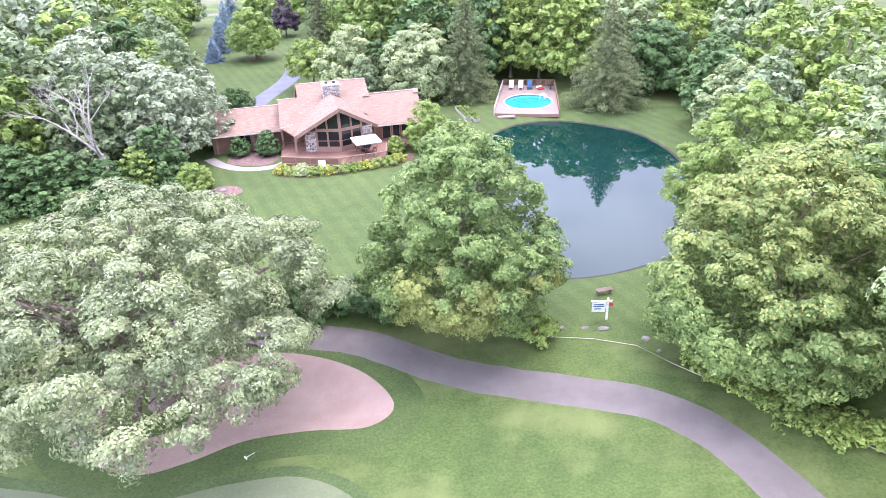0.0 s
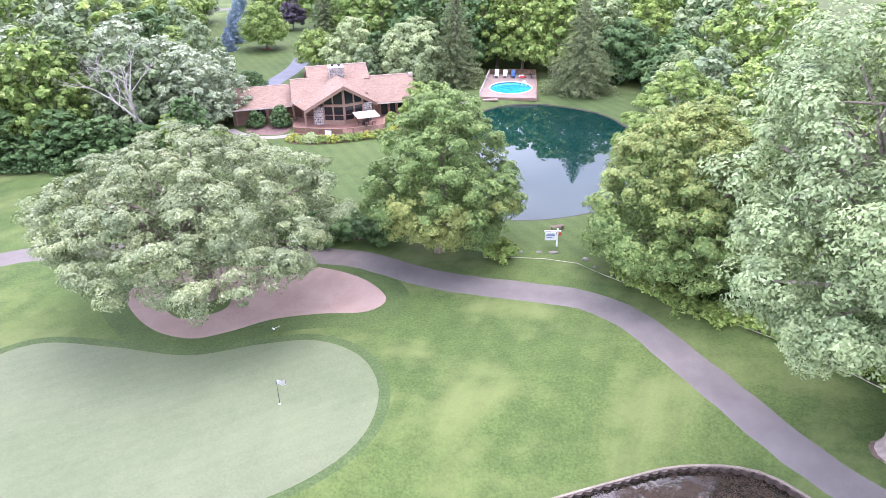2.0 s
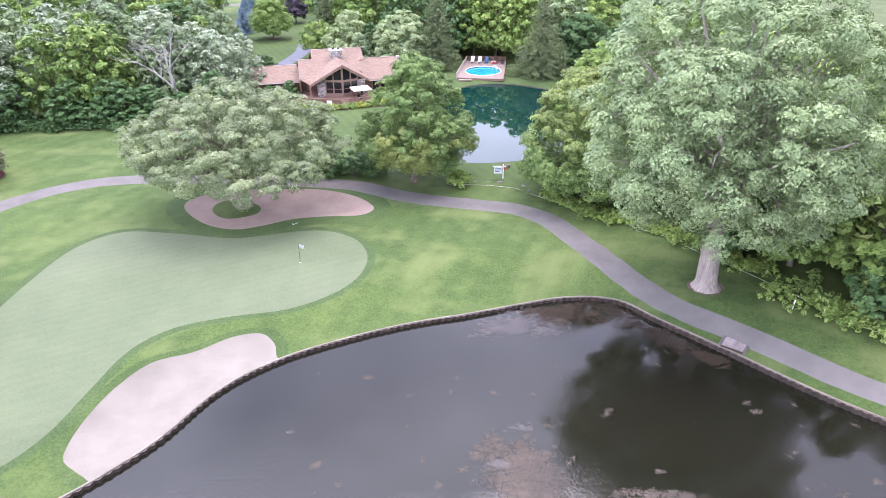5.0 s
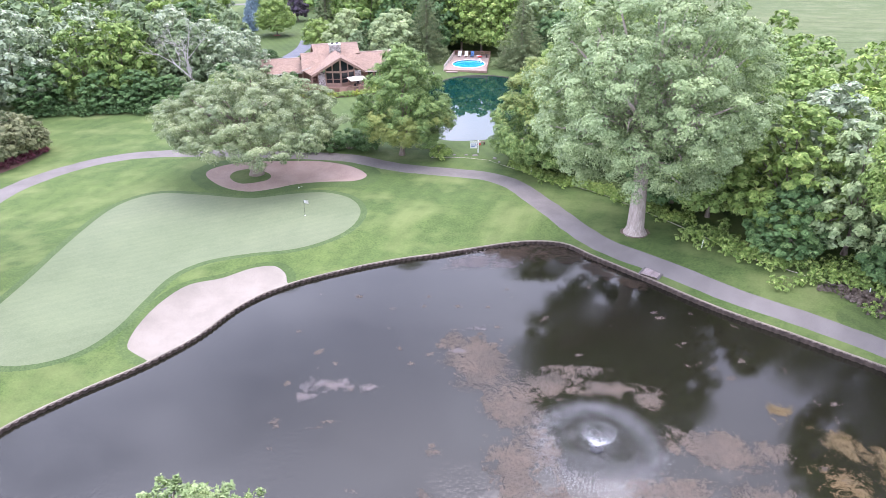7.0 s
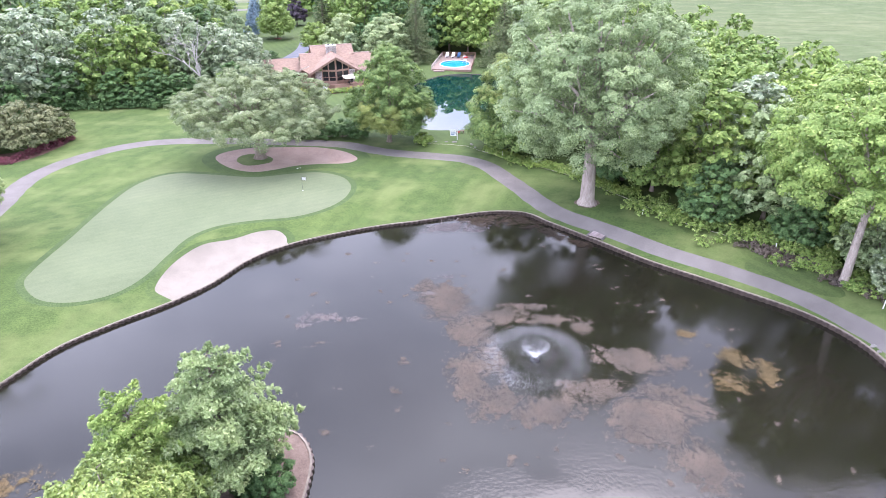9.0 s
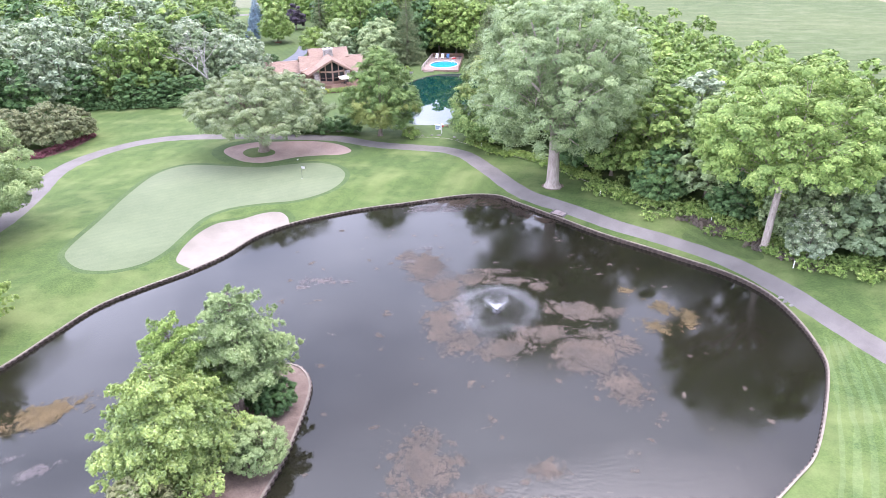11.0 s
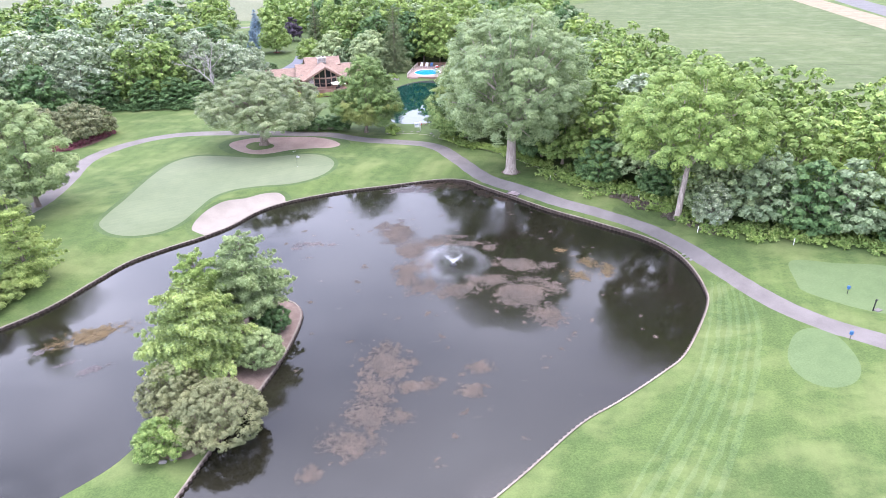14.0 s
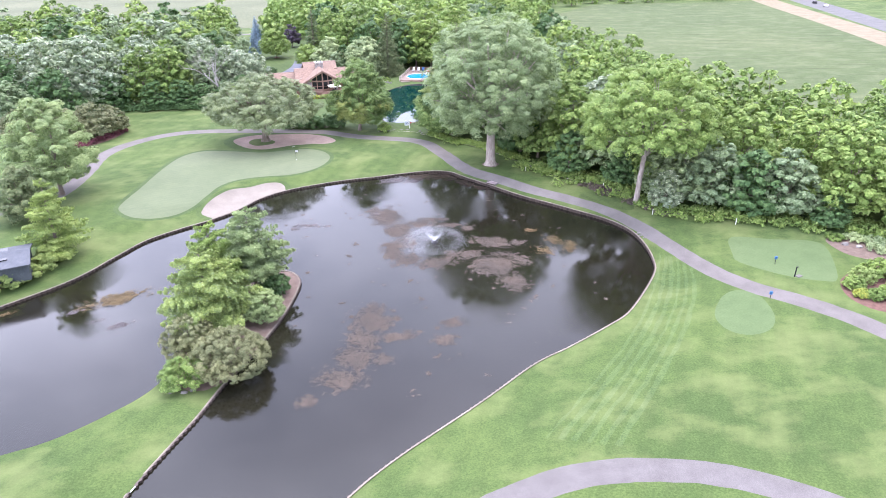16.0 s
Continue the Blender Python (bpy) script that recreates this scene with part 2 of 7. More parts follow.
M["water_teal"] = water("pond_water_teal", (0.002, 0.024, 0.020), (0.003, 0.034, 0.030), 0.03, 1.2, 0.015, (1, 1, 1), 1.5)
M["algae"] = surf("algae_mat", (0.060, 0.042, 0.026), (0.130, 0.095, 0.066), 0.7, 7, 0.85, 0.9, depth=0.08)
M["algae_pale"] = surf("algae_pale", (0.10, 0.085, 0.078), (0.20, 0.172, 0.155), 0.9, 7, 0.85, 0.9, depth=0.08)
# top edge of the same pilings, paler than their darkened face
M["coping"] = surf("piling_top", (0.095, 0.075, 0.066), (0.155, 0.125, 0.112), 1.5, 8, 0.85, 0.4)
# brown face darkened to paint in the shadow band below the cap
M["piling"] = surf("piling_brown_shade", (0.034, 0.025, 0.020), (0.078, 0.058, 0.046), 1.5, 8, 0.8, 0.5)
M["cap"] = surf("cap_board", (0.205, 0.175, 0.140), (0.285, 0.248, 0.202), 0.9, 9, 0.85, 0.3, piece=0.15)
M["bark"] = surf("bark_grey", (0.16, 0.125, 0.10), (0.30, 0.25, 0.21), 1.2, 5, 0.95, 1.0, stretch=(3, 3, 0.6), depth=0.12)
M["bark_pale"] = surf("bark_pale", (0.30, 0.25, 0.22), (0.50, 0.43, 0.38), 1.2, 4, 0.95, 1.0, stretch=(3, 3, 0.5), depth=0.15)
M["bark_dead"] = surf("bark_dead", (0.36, 0.33, 0.31), (0.52, 0.49, 0.46), 1.5, 6, 0.9, 0.5, stretch=(2, 2, 0.6))
def shingles(across="X"):
    m, n, l, b = nodes_of("shingle_rose")
    tc = n.new("ShaderNodeTexCoord")
    sp = n.new("ShaderNodeSeparateXYZ")
    cb = n.new("ShaderNodeCombineXYZ")
    mz = n.new("ShaderNodeMath")
    mz.operation = "MULTIPLY"
    mz.inputs[1].default_value = 2.2
    br = n.new("ShaderNodeTexBrick")
    br.inputs["Scale"].default_value = 1.0
    br.inputs["Brick Width"].default_value, br.inputs["Row Height"].default_value = 0.6, 0.17
    br.inputs["Mortar Size"].default_value = 0.012
    br.inputs["Color1"].default_value = (0.250, 0.170, 0.128, 1)
    br.inputs["Color2"].default_value = (0.315, 0.222, 0.168, 1)
    br.inputs["Mortar"].default_value = (0.14, 0.09, 0.07, 1)
    l.new(tc.outputs["Object"], sp.inputs[0])
    l.new(sp.outputs[across], cb.inputs["X"])
    l.new(sp.outputs["Z"], mz.inputs[0])
    l.new(mz.outputs[0], cb.inputs["Y"])
    l.new(cb.outputs[0], br.inputs["Vector"])
    worn = noise_of(n, l, 0.5, 5, 0.65)
    r = ramp_of(n, [(0.3, (0.86, 0.86, 0.88)), (0.7, (1.1, 1.08, 1.05))])
    l.new(worn.outputs["Fac"], r.inputs["Fac"])
    col = mixcol(n, l, 1.0, br.outputs["Color"], r.outputs["Color"], "MULTIPLY")
    l.new(col, b.inputs["Base Color"])
    b.inputs["Roughness"].default_value = 0.9
    bp = n.new("ShaderNodeBump")
    bp.inputs["Strength"].default_value, bp.inputs["Distance"].default_value = 0.5, 0.02
    l.new(br.outputs["Fac"], bp.inputs["Height"])
    bp.invert = True
    l.new(bp.outputs["Normal"], b.inputs["Normal"])
    return m


M["shingle"] = shingles()
M["shingle_side"] = shingles("Y")
M["siding"] = surf("siding_brown", (0.175, 0.100, 0.070), (0.235, 0.140, 0.100), 0.7, 8, 0.75, 0.25, stretch=(1, 1, 4))
M["trim"] = surf("trim_rose", (0.245, 0.158, 0.118), (0.30, 0.198, 0.150), 0.8, 10, 0.7, 0.15)
M["gutter"] = surf("gutter_pale", (0.55, 0.47, 0.42), (0.63, 0.55, 0.50), 0.8, 10, 0.6, 0.1)
M["deckwood"] = surf("deck_board", (0.22, 0.118, 0.090), (0.30, 0.170, 0.130), 0.6, 8, 0.8, 0.2, piece=0.10)
M["pooldeck"] = surf("pool_deck_board", (0.255, 0.190, 0.162), (0.315, 0.242, 0.208), 0.6, 8, 0.8, 0.2, piece=0.07)
M["white"] = surf("white_paint", (0.74, 0.74, 0.73), (0.82, 0.82, 0.81), 2, 12, 0.5, 0.05)
M["offwhite"] = surf("canvas_cream", (0.72, 0.68, 0.58), (0.80, 0.76, 0.66), 2, 20, 0.85, 0.15)
M["fieldstone"] = surf("fieldstone", (0.16, 0.135, 0.125), (0.50, 0.46, 0.43), 1.7, 9, 0.85, 0.4, piece=0.6)
M["mortar"] = surf("mortar", (0.52, 0.48, 0.45), (0.62, 0.58, 0.55), 3, 18, 0.95, 0.3)
M["dark_metal"] = surf("dark_metal", (0.025, 0.026, 0.03), (0.05, 0.05, 0.055), 3, 20, 0.45, 0.05, 0.6)
M["slate_roof"] = surf("slate_roof", (0.085, 0.095, 0.11), (0.13, 0.14, 0.16), 0.8, 8, 0.8, 0.3)
M["bluegreen_wall"] = surf("wall_slate", (0.06, 0.075, 0.085), (0.09, 0.105, 0.115), 0.8, 8, 0.7, 0.2)
M["boulder"] = surf("boulder_grey", (0.19, 0.18, 0.165), (0.33, 0.31, 0.29), 1.2, 8, 0.9, 0.6, depth=0.05, piece=0.15)
M["pool_blue"] = surf("pool_liner", (0.02, 0.30, 0.52), (0.03, 0.36, 0.60), 1.5, 8, 0.4, 0.05)
M["red"] = surf("red_paint", (0.50, 0.05, 0.05), (0.58, 0.07, 0.06), 3, 20, 0.5, 0.05)
M["blue"] = surf("blue_paint", (0.03, 0.11, 0.25), (0.045, 0.14, 0.31), 3, 20, 0.5, 0.05)
M["tan_soil"] = surf("verge_soil", (0.20, 0.168, 0.105), (0.27, 0.228, 0.150), 0.2, 4, 0.95, 0.3)
M["highway"] = surf("highway_asphalt", (0.115, 0.114, 0.110), (0.155, 0.154, 0.15), 0.2, 6, 0.9, 0.1)
glass_m, gn, gl, gb = nodes_of("window_glass")
gb.inputs["Base Color"].default_value = (0.018, 0.020, 0.022, 1)
gb.inputs["Roughness"].default_value = 0.05
gb.inputs["Specular IOR Level"].default_value = 0.4
M["glass"] = glass_m

G = lambda *s: list(zip(((0.0, 0.3, 0.62, 0.90, 1.0) if len(s) == 5 else (0.0, 0.35, 0.72, 1.0)), s))
M["l_oak"] = leaf("leaf_oak", G((0.037, 0.060, 0.021), (0.083, 0.116, 0.042), (0.137, 0.174, 0.071), (0.192, 0.225, 0.110), (0.312, 0.335, 0.225)), 0.42, 0.13, 0.05, 0.16)
M["l_maple"] = leaf("leaf_maple", G((0.028, 0.060, 0.016), (0.058, 0.108, 0.028), (0.102, 0.158, 0.044), (0.151, 0.208, 0.061), (0.238, 0.285, 0.095)), 0.45, 0.14, 0.04)
M["l_maple_gold"] = leaf("leaf_maple_gold", G((0.085, 0.115, 0.028), (0.130, 0.162, 0.042), (0.178, 0.204, 0.058), (0.235, 0.245, 0.080)), 0.45, 0.25, 0.04)
M["l_cotton"] = leaf("leaf_cottonwood", G((0.058, 0.092, 0.034), (0.113, 0.162, 0.062), (0.167, 0.220, 0.093), (0.218, 0.268, 0.126), (0.278, 0.325, 0.172)), 0.42, 0.16, 0.05, 0.12)
M["l_green"] = leaf("leaf_green", G((0.037, 0.073, 0.016), (0.072, 0.129, 0.026), (0.121, 0.190, 0.041), (0.181, 0.246, 0.064), (0.291, 0.325, 0.118)), 0.45, 0.22, 0.2)
M["l_bright"] = leaf("leaf_bright", G((0.055, 0.102, 0.019), (0.098, 0.160, 0.032), (0.144, 0.208, 0.048), (0.196, 0.258, 0.070), (0.265, 0.310, 0.109)), 0.45, 0.28, 0.14)
M["l_silver"] = leaf("leaf_silver", G((0.044, 0.076, 0.036), (0.100, 0.140, 0.067), (0.172, 0.221, 0.115), (0.262, 0.308, 0.183), (0.468, 0.497, 0.377)), 0.4, 0.28, 0.08, 0.3)
M["l_dark"] = leaf("leaf_dark", G((0.020, 0.048, 0.016), (0.040, 0.084, 0.028), (0.071, 0.126, 0.041), (0.114, 0.174, 0.063)), 0.45, 0.15, 0.12)
M["l_spruce"] = leaf("needle_spruce", G((0.030, 0.048, 0.018), (0.066, 0.094, 0.036), (0.112, 0.140, 0.056), (0.17, 0.18, 0.088)), 0.6, 0.08, 0.15)
M["l_blue"] = leaf("needle_blue", G((0.06, 0.10, 0.12), (0.11, 0.165, 0.19), (0.17, 0.24, 0.27), (0.26, 0.33, 0.37)), 0.6, 0.08, 0.08)
M["l_cypress"] = leaf("leaf_cypress", G((0.090, 0.141, 0.034), (0.150, 0.210, 0.056), (0.213, 0.269, 0.081), (0.282, 0.328, 0.115)), 0.5, 0.4, 0.06)
M["l_willow"] = leaf("leaf_sage", G((0.095, 0.135, 0.052), (0.17, 0.220, 0.094), (0.245, 0.30, 0.142), (0.33, 0.375, 0.20)), 0.5, 0.3, 0.08)
M["l_sage"] = leaf("leaf_soft_green", G((0.085, 0.128, 0.044), (0.136, 0.192, 0.070), (0.189, 0.244, 0.098), (0.246, 0.292, 0.134)), 0.5, 0.3, 0.05)
M["l_bronze"] = leaf("leaf_bronze", G((0.050, 0.062, 0.026), (0.092, 0.108, 0.046), (0.138, 0.150, 0.070), (0.190, 0.190, 0.100)), 0.5, 0.2, 0.1)
M["l_flower"] = leaf("flower_mix", G((0.06, 0.12, 0.025), (0.11, 0.18, 0.035), (0.14, 0.19, 0.04), (0.40, 0.36, 0.05), (0.55, 0.48, 0.08)), 0.6, 0.2, 0.1)
M["l_crimson"] = leaf("flower_crimson", G((0.06, 0.02, 0.025), (0.13, 0.035, 0.05), (0.21, 0.06, 0.085), (0.09, 0.08, 0.04)), 0.6, 0.1, 0.1)
M["weed"] = leaf("weed_brown", G((0.040, 0.032, 0.023), (0.064, 0.052, 0.039), (0.086, 0.071, 0.055), (0.118, 0.100, 0.080)), 0.7, 0.1, 0.0)
M["weed_russet"] = leaf("weed_russet", G((0.036, 0.025, 0.009), (0.076, 0.054, 0.022), (0.118, 0.086, 0.040), (0.165, 0.130, 0.072)), 0.7, 0.1, 0.0)
M["weed_dark"] = leaf("weed_dark", G((0.018, 0.013, 0.009), (0.030, 0.022, 0.014), (0.044, 0.032, 0.021), (0.066, 0.050, 0.034)), 0.7, 0.1, 0.0)
M["weed_pale"] = leaf("weed_pale", G((0.065, 0.057, 0.052), (0.085, 0.075, 0.070), (0.108, 0.097, 0.090), (0.14, 0.128, 0.120)), 0.7, 0.1, 0.0)
M["l_plum"] = leaf("leaf_plum", G((0.020, 0.016, 0.024), (0.040, 0.030, 0.045), (0.065, 0.050, 0.066), (0.10, 0.085, 0.095)), 0.5, 0.15, 0.05)
M["red_mulch_ring"] = surf("mulch_bright", (0.22, 0.06, 0.05), (0.30, 0.09, 0.075), 1.5, 9, 0.95, 0.8, depth=0.05)
M["l_dusk"] = leaf("leaf_dusk", G((0.049, 0.083, 0.036), (0.097, 0.142, 0.063), (0.149, 0.198, 0.096), (0.216, 0.262, 0.145)), 0.45, 0.22, 0.1)


# ---- mesh helpers ----
def part(name, bm, material, parent=None, label=""):
    me = bpy.data.meshes.new(name)
    bm.to_mesh(me)
    bm.free()
    me.materials.append(material)
    ob = new(name, me)
    if parent:
        ob.parent = parent
    return tagged(ob, label)


def mesh_of(name, verts, faces, material, parent=None, label="", smooth=False):
    me = bpy.data.meshes.new(name)
    me.from_pydata([tuple(map(float, v)) for v in verts], [], [tuple(map(int, f)) for f in faces])
    me.materials.append(material)
    if smooth:
        me.polygons.foreach_set("use_smooth", [True] * len(me.polygons))
    me.update()
    ob = new(name, me)
    if parent:
        ob.parent = parent
    return tagged(ob, label)


def base_of(name, m, label, category, group="", kind=""):
    ob = new(name)
    ob.empty_display_size = 0.2
    ob.matrix_basis = m
    return tagged(ob, label, category, group, kind)


def box(bm, x0, y0, z0, x1, y1, z1, m=None, bevel=0.0):
    mm = (m or Matrix()) @ Matrix.Translation(((x0 + x1) / 2, (y0 + y1) / 2, (z0 + z1) / 2)) @ Matrix.Diagonal((x1 - x0, y1 - y0, z1 - z0, 1))
    r = bmesh.ops.create_cube(bm, size=1.0, matrix=mm)
    if mm.determinant() < 0:
        bmesh.ops.reverse_faces(bm, faces=list({f for v in r["verts"] for f in v.link_faces}))
    if bevel:
        bmesh.ops.bevel(bm, geom=list({e for v in r["verts"] for e in v.link_edges}), offset=bevel, segments=1, affect="EDGES")
    return bm


def boxed(*a, **k):
    return box(bmesh.new(), *a, **k)


def tube(bm, pts, radii, seg=8, cap=True):
    """A tapered round stem along the points."""
    rings = []
    pts = [Vector(p) for p in pts]
    for i, (p, r) in enumerate(zip(pts, radii)):
        d = (pts[min(i + 1, len(pts) - 1)] - pts[max(i - 1, 0)]).normalized()
        u = d.orthogonal().normalized()
        if abs(d.z) > 0.5:
            u = (Vector((1, 0, 0)) - d * d.x).normalized()
        w = d.cross(u)
        rings.append([bm.verts.new(p + (u * math.cos(a) + w * math.sin(a)) * r) for a in (2 * math.pi * k / seg for k in range(seg))])
    for a, b in zip(rings, rings[1:]):
        for k in range(seg):
            f = bm.faces.new((a[k], a[(k + 1) % seg], b[(k + 1) % seg], b[k]))
            f.smooth = True
    if cap:
        bm.faces.new(rings[-1])
        bm.faces.new(rings[0][::-1])
    return bm


def closed_curve(ctrl, step=0.8):
    """A smooth closed line through the corner points."""
    c = np.array(ctrl, float)
    out = []
    for i in range(len(c)):
        p0, p1, p2, p3 = c[i - 1], c[i], c[(i + 1) % len(c)], c[(i + 2) % len(c)]
        n = max(2, int(np.linalg.norm(p2 - p1) / step))
        for t in np.arange(n) / n:
            out.append(0.5 * (2 * p1 + (p2 - p0) * t + (2 * p0 - 5 * p1 + 4 * p2 - p3) * t * t + (3 * p1 - p0 - 3 * p2 + p3) * t ** 3))
    return np.array(out)


def open_curve(ctrl, step=1.0):
    c = np.array(ctrl, float)
    c = np.vstack([2 * c[0] - c[1], c, 2 * c[-1] - c[-2]])
    out = []
    for i in range(1, len(c) - 2):
        p0, p1, p2, p3 = c[i - 1], c[i], c[i + 1], c[i + 2]
        n = max(2, int(np.linalg.norm(p2 - p1) / step))
        for t in np.arange(n) / n:
            out.append(0.5 * (2 * p1 + (p2 - p0) * t + (2 * p0 - 5 * p1 + 4 * p2 - p3) * t * t + (3 * p1 - p0 - 3 * p2 + p3) * t ** 3))
    out.append(c[-2])
    return np.array(out)


def normals_2d(c, closed=True):
    d = np.roll(c, -1, 0) - np.roll(c, 1, 0) if closed else np.gradient(c, axis=0)
    d /= np.linalg.norm(d, axis=1)[:, None] + 1e-9
    return np.stack([d[:, 1], -d[:, 0]], 1)


def grown(poly, d):
    """The closed line moved outwards by d."""
    a = np.sum(poly[:, 0] * np.roll(poly[:, 1], -1) - np.roll(poly[:, 0], -1) * poly[:, 1])
    return poly + normals_2d(poly) * (d if a > 0 else -d)


def ribbon(ctrl, half, step=1.0, wobble=0.0):
    c = open_curve(ctrl, step)
    n = normals_2d(c, False)
    w = half + (rng.normal(0, wobble, (2, len(c))) if wobble else np.zeros((2, len(c))))
    return np.vstack([c + n * w[0][:, None], (c - n * w[1][:, None])[::-1]])


def inside(p, poly):
    (x0, y0), (x1, y1) = poly.T, np.roll(poly, -1, 0).T
    r = np.zeros(len(p), bool)
    flat = np.where(y1 == y0, 1e-12, y1 - y0)
    for i in range(0, len(p), 4000):
        x, y = p[i:i + 4000, :1], p[i:i + 4000, 1:2]
        hit = ((y0 > y) != (y1 > y)) & (x < (x1 - x0) * (y - y0) / flat + x0)
        r[i:i + 4000] = hit.sum(1) % 2 == 1
    return r


def edge_distance(p, poly):
    a = poly
    ab = np.roll(poly, -1, 0) - poly
    len2 = (ab * ab).sum(1) + 1e-12
    out = np.empty(len(p))
    for i in range(0, len(p), 2000):
        w = p[i:i + 2000, None, :] - a[None]
        t = np.clip((w * ab).sum(2) / len2, 0, 1)
        out[i:i + 2000] = np.sqrt(((w - t[..., None] * ab) ** 2).sum(2).min(1))
    return out


# ---- plan of the grounds ----
POND = closed_curve([(-60, -76), (-48, -66), (-34.8, -55.0), (-28.3, -48.8), (-24.4, -42.0), (-21.5, -37.0), (-17.4, -33.4), (-12.7, -30.1), (-8.8, -26.3),
                     (-5.6, -21.6), (-1.8, -18.5), (4.8, -15.3), (11.7, -12.9), (20.3, -11.2), (25.5, -10.6), (29.8, -11.8), (32.2, -15.4), (35.6, -20.4),
                     (40.6, -28.6), (46.7, -36.3), (51.2, -42), (53.2, -47), (53.3, -52), (52.2, -57.6), (50.2, -62), (43.4, -70.3), (39.2, -73.4),
                     (33.1, -77), (28.4, -79.5), (21.2, -85), (12.3, -91.4), (7.2, -96), (0, -104), (-6, -114), (-10, -122), (-15, -118), (-13, -102),
                     (-10.9, -93), (-8.3, -86.6), (-6.4, -82.4), (-4.6, -77.5), (-2.5, -73.1), (-0.9, -68.9), (0.8, -64.2), (2.3, -58), (2.5, -54.5),
                     (1.0, -51.8), (-2.2, -51.8), (-5.2, -55), (-8, -61), (-10.4, -68), (-10.8, -74), (-12.2, -77.4), (-15, -80.2), (-19.2, -83.3), (-23.6, -84.9),
                     (-34, -88), (-48, -92), (-62, -88)])
UPPER = closed_curve([(23.6, 28.7), (28, 28.3), (33, 29.3), (38.2, 31.8), (43, 37), (46.5, 45), (48.5, 53), (49, 60), (47.7, 66.7), (44, 71.3),
                      (39.4, 74.6), (34, 75), (29.5, 72.4), (24.5, 66), (21, 57), (19.5, 47), (20, 37), (21.3, 30.5)])
GREEN = closed_curve([(-29.4, -23), (-29.6, -19.2), (-28.4, -11.8), (-26.8, -0.8), (-24.6, 7.2), (-20.4, 10.8), (-14, 9.4), (-7.6, 7.2), (-2, 7.8), (2.4, 7.6),
                      (5.8, 4.9), (7, 0.6), (5.8, -3.9), (3, -7.2), (-0.9, -9.2), (-5.8, -9.4), (-10.5, -10.4), (-13.6, -13.3), (-15.3, -18.4), (-16.8, -23.6),
                      (-19.1, -27), (-22.6, -28.1), (-26.4, -26.9)], 0.9)
COLLAR = grown(GREEN, 0.85)
BUNKER_A = closed_curve([(-14.7, 16.7), (-14.2, 19.8), (-10, 21.9), (-4, 21.4), (1.6, 20.4), (6.2, 17.4), (8.4, 13.3), (6.6, 11.3), (2.6, 11.6), (-1.4, 11.4),
                         (-4.8, 10.1), (-8, 9.6), (-11.7, 11.9)], 0.6)
ISLE_A = closed_curve([(-11.2, 15.4), (-10.7, 18), (-8.3, 18.6), (-5.6, 16), (-5.9, 13.6), (-9.2, 12.8)], 0.5)
BUNKER_B = closed_curve([(-14.9, -26.6), (-14.7, -22.9), (-13.5, -18.9), (-11.4, -15.8), (-8.2, -15), (-5.3, -13.3), (-2.9, -13.3), (-1.6, -15.4), (-1.3, -17.4),
                         (-0.9, -19.4), (-4.7, -22.6), (-7.8, -27.2), (-11.6, -31.2), (-12.5, -29.6), (-13.9, -28.2)], 0.6)
CART = ribbon([(-78, -24), (-62, -21), (-49.5, -20.3), (-44.6, -18), (-42.2, -11), (-41.6, 0), (-41.9, 9.7), (-40, 17), (-35, 23.6), (-29, 27.2), (-22.6, 27.8),
               (-17.7, 27.2), (-6.7, 25), (3.6, 22.2), (7.3, 20.4), (11.6, 16.9), (16.2, 14.3), (22, 11.9), (25.8, 10), (28.7, 6.2), (30.3, 0.8), (31.4, -3.5),
               (32.7, -9), (34.2, -13), (36.6, -16.6), (39, -19.7), (43.3, -26.5), (48, -32.2), (52.2, -38), (54.7, -44), (56, -49.8), (57.2, -56.6), (58.8, -63.3),
               (61.5, -68.5), (64.7, -72.1), (68.5, -77.4), (71, -83), (76, -95), (84, -112)], 1.66, 1.2, 0.05)
CART_NEAR = ribbon([(8, -108), (15, -101.4), (21.5, -98.6), (26.5, -97.3), (30.5, -97.1), (34.5, -97.6), (38.7, -98.7), (42.5, -100.6), (46.5, -103.5), (52, -109), (58, -118)], 1.45, 1.0, 0.04)
DRIVE = ribbon([(-10.8, 88), (-9.4, 94), (-8.0, 100), (-5.6, 108), (-4.0, 116), (-3.4, 128)], 1.9, 1.2)
WALKWAY = ribbon([(-12.6, 68.4), (-10.6, 65.6), (-8, 63.5), (-5.2, 62.9), (-2.9, 63.5), (-2.0, 64.6)], 0.75, 0.6)
PEBBLES = closed_curve([(-9.8, 66.2), (-7.5, 64.6), (-4.6, 64.2), (-3.2, 66), (-3.4, 69), (-6, 69.8), (-9.4, 69.4)], 0.7)
BOULDER_BED = closed_curve([(-10.9, 55.6), (-9.6, 57.4), (-7.4, 57), (-6.6, 55), (-8.2, 53.8), (-10.2, 54)], 0.5)
FLOWER_BED = closed_curve([(-3.2, 62), (-2.6, 59.6), (0.8, 58.2), (4.6, 58.4), (8.6, 59.2), (12.2, 60.0), (14.6, 61.6), (15.2, 64), (13.4, 64.4), (11.8, 61.6), (5.1, 60.2), (-1.8, 62.6)], 0.7)
TEE = closed_curve([(53, -74), (56.4, -69.9), (59.4, -68.9), (61, -71), (60, -75.6), (57.5, -78.5), (54.4, -79.1), (52.6, -77.4)], 0.7)
TEE_BACK = closed_curve([(67.3, -53.2), (72.9, -55), (78.4, -56.8), (78.6, -60), (74, -68.2), (71.6, -68.6), (67.6, -66.2), (63.9, -61.4), (64.4, -58.6)], 0.8)
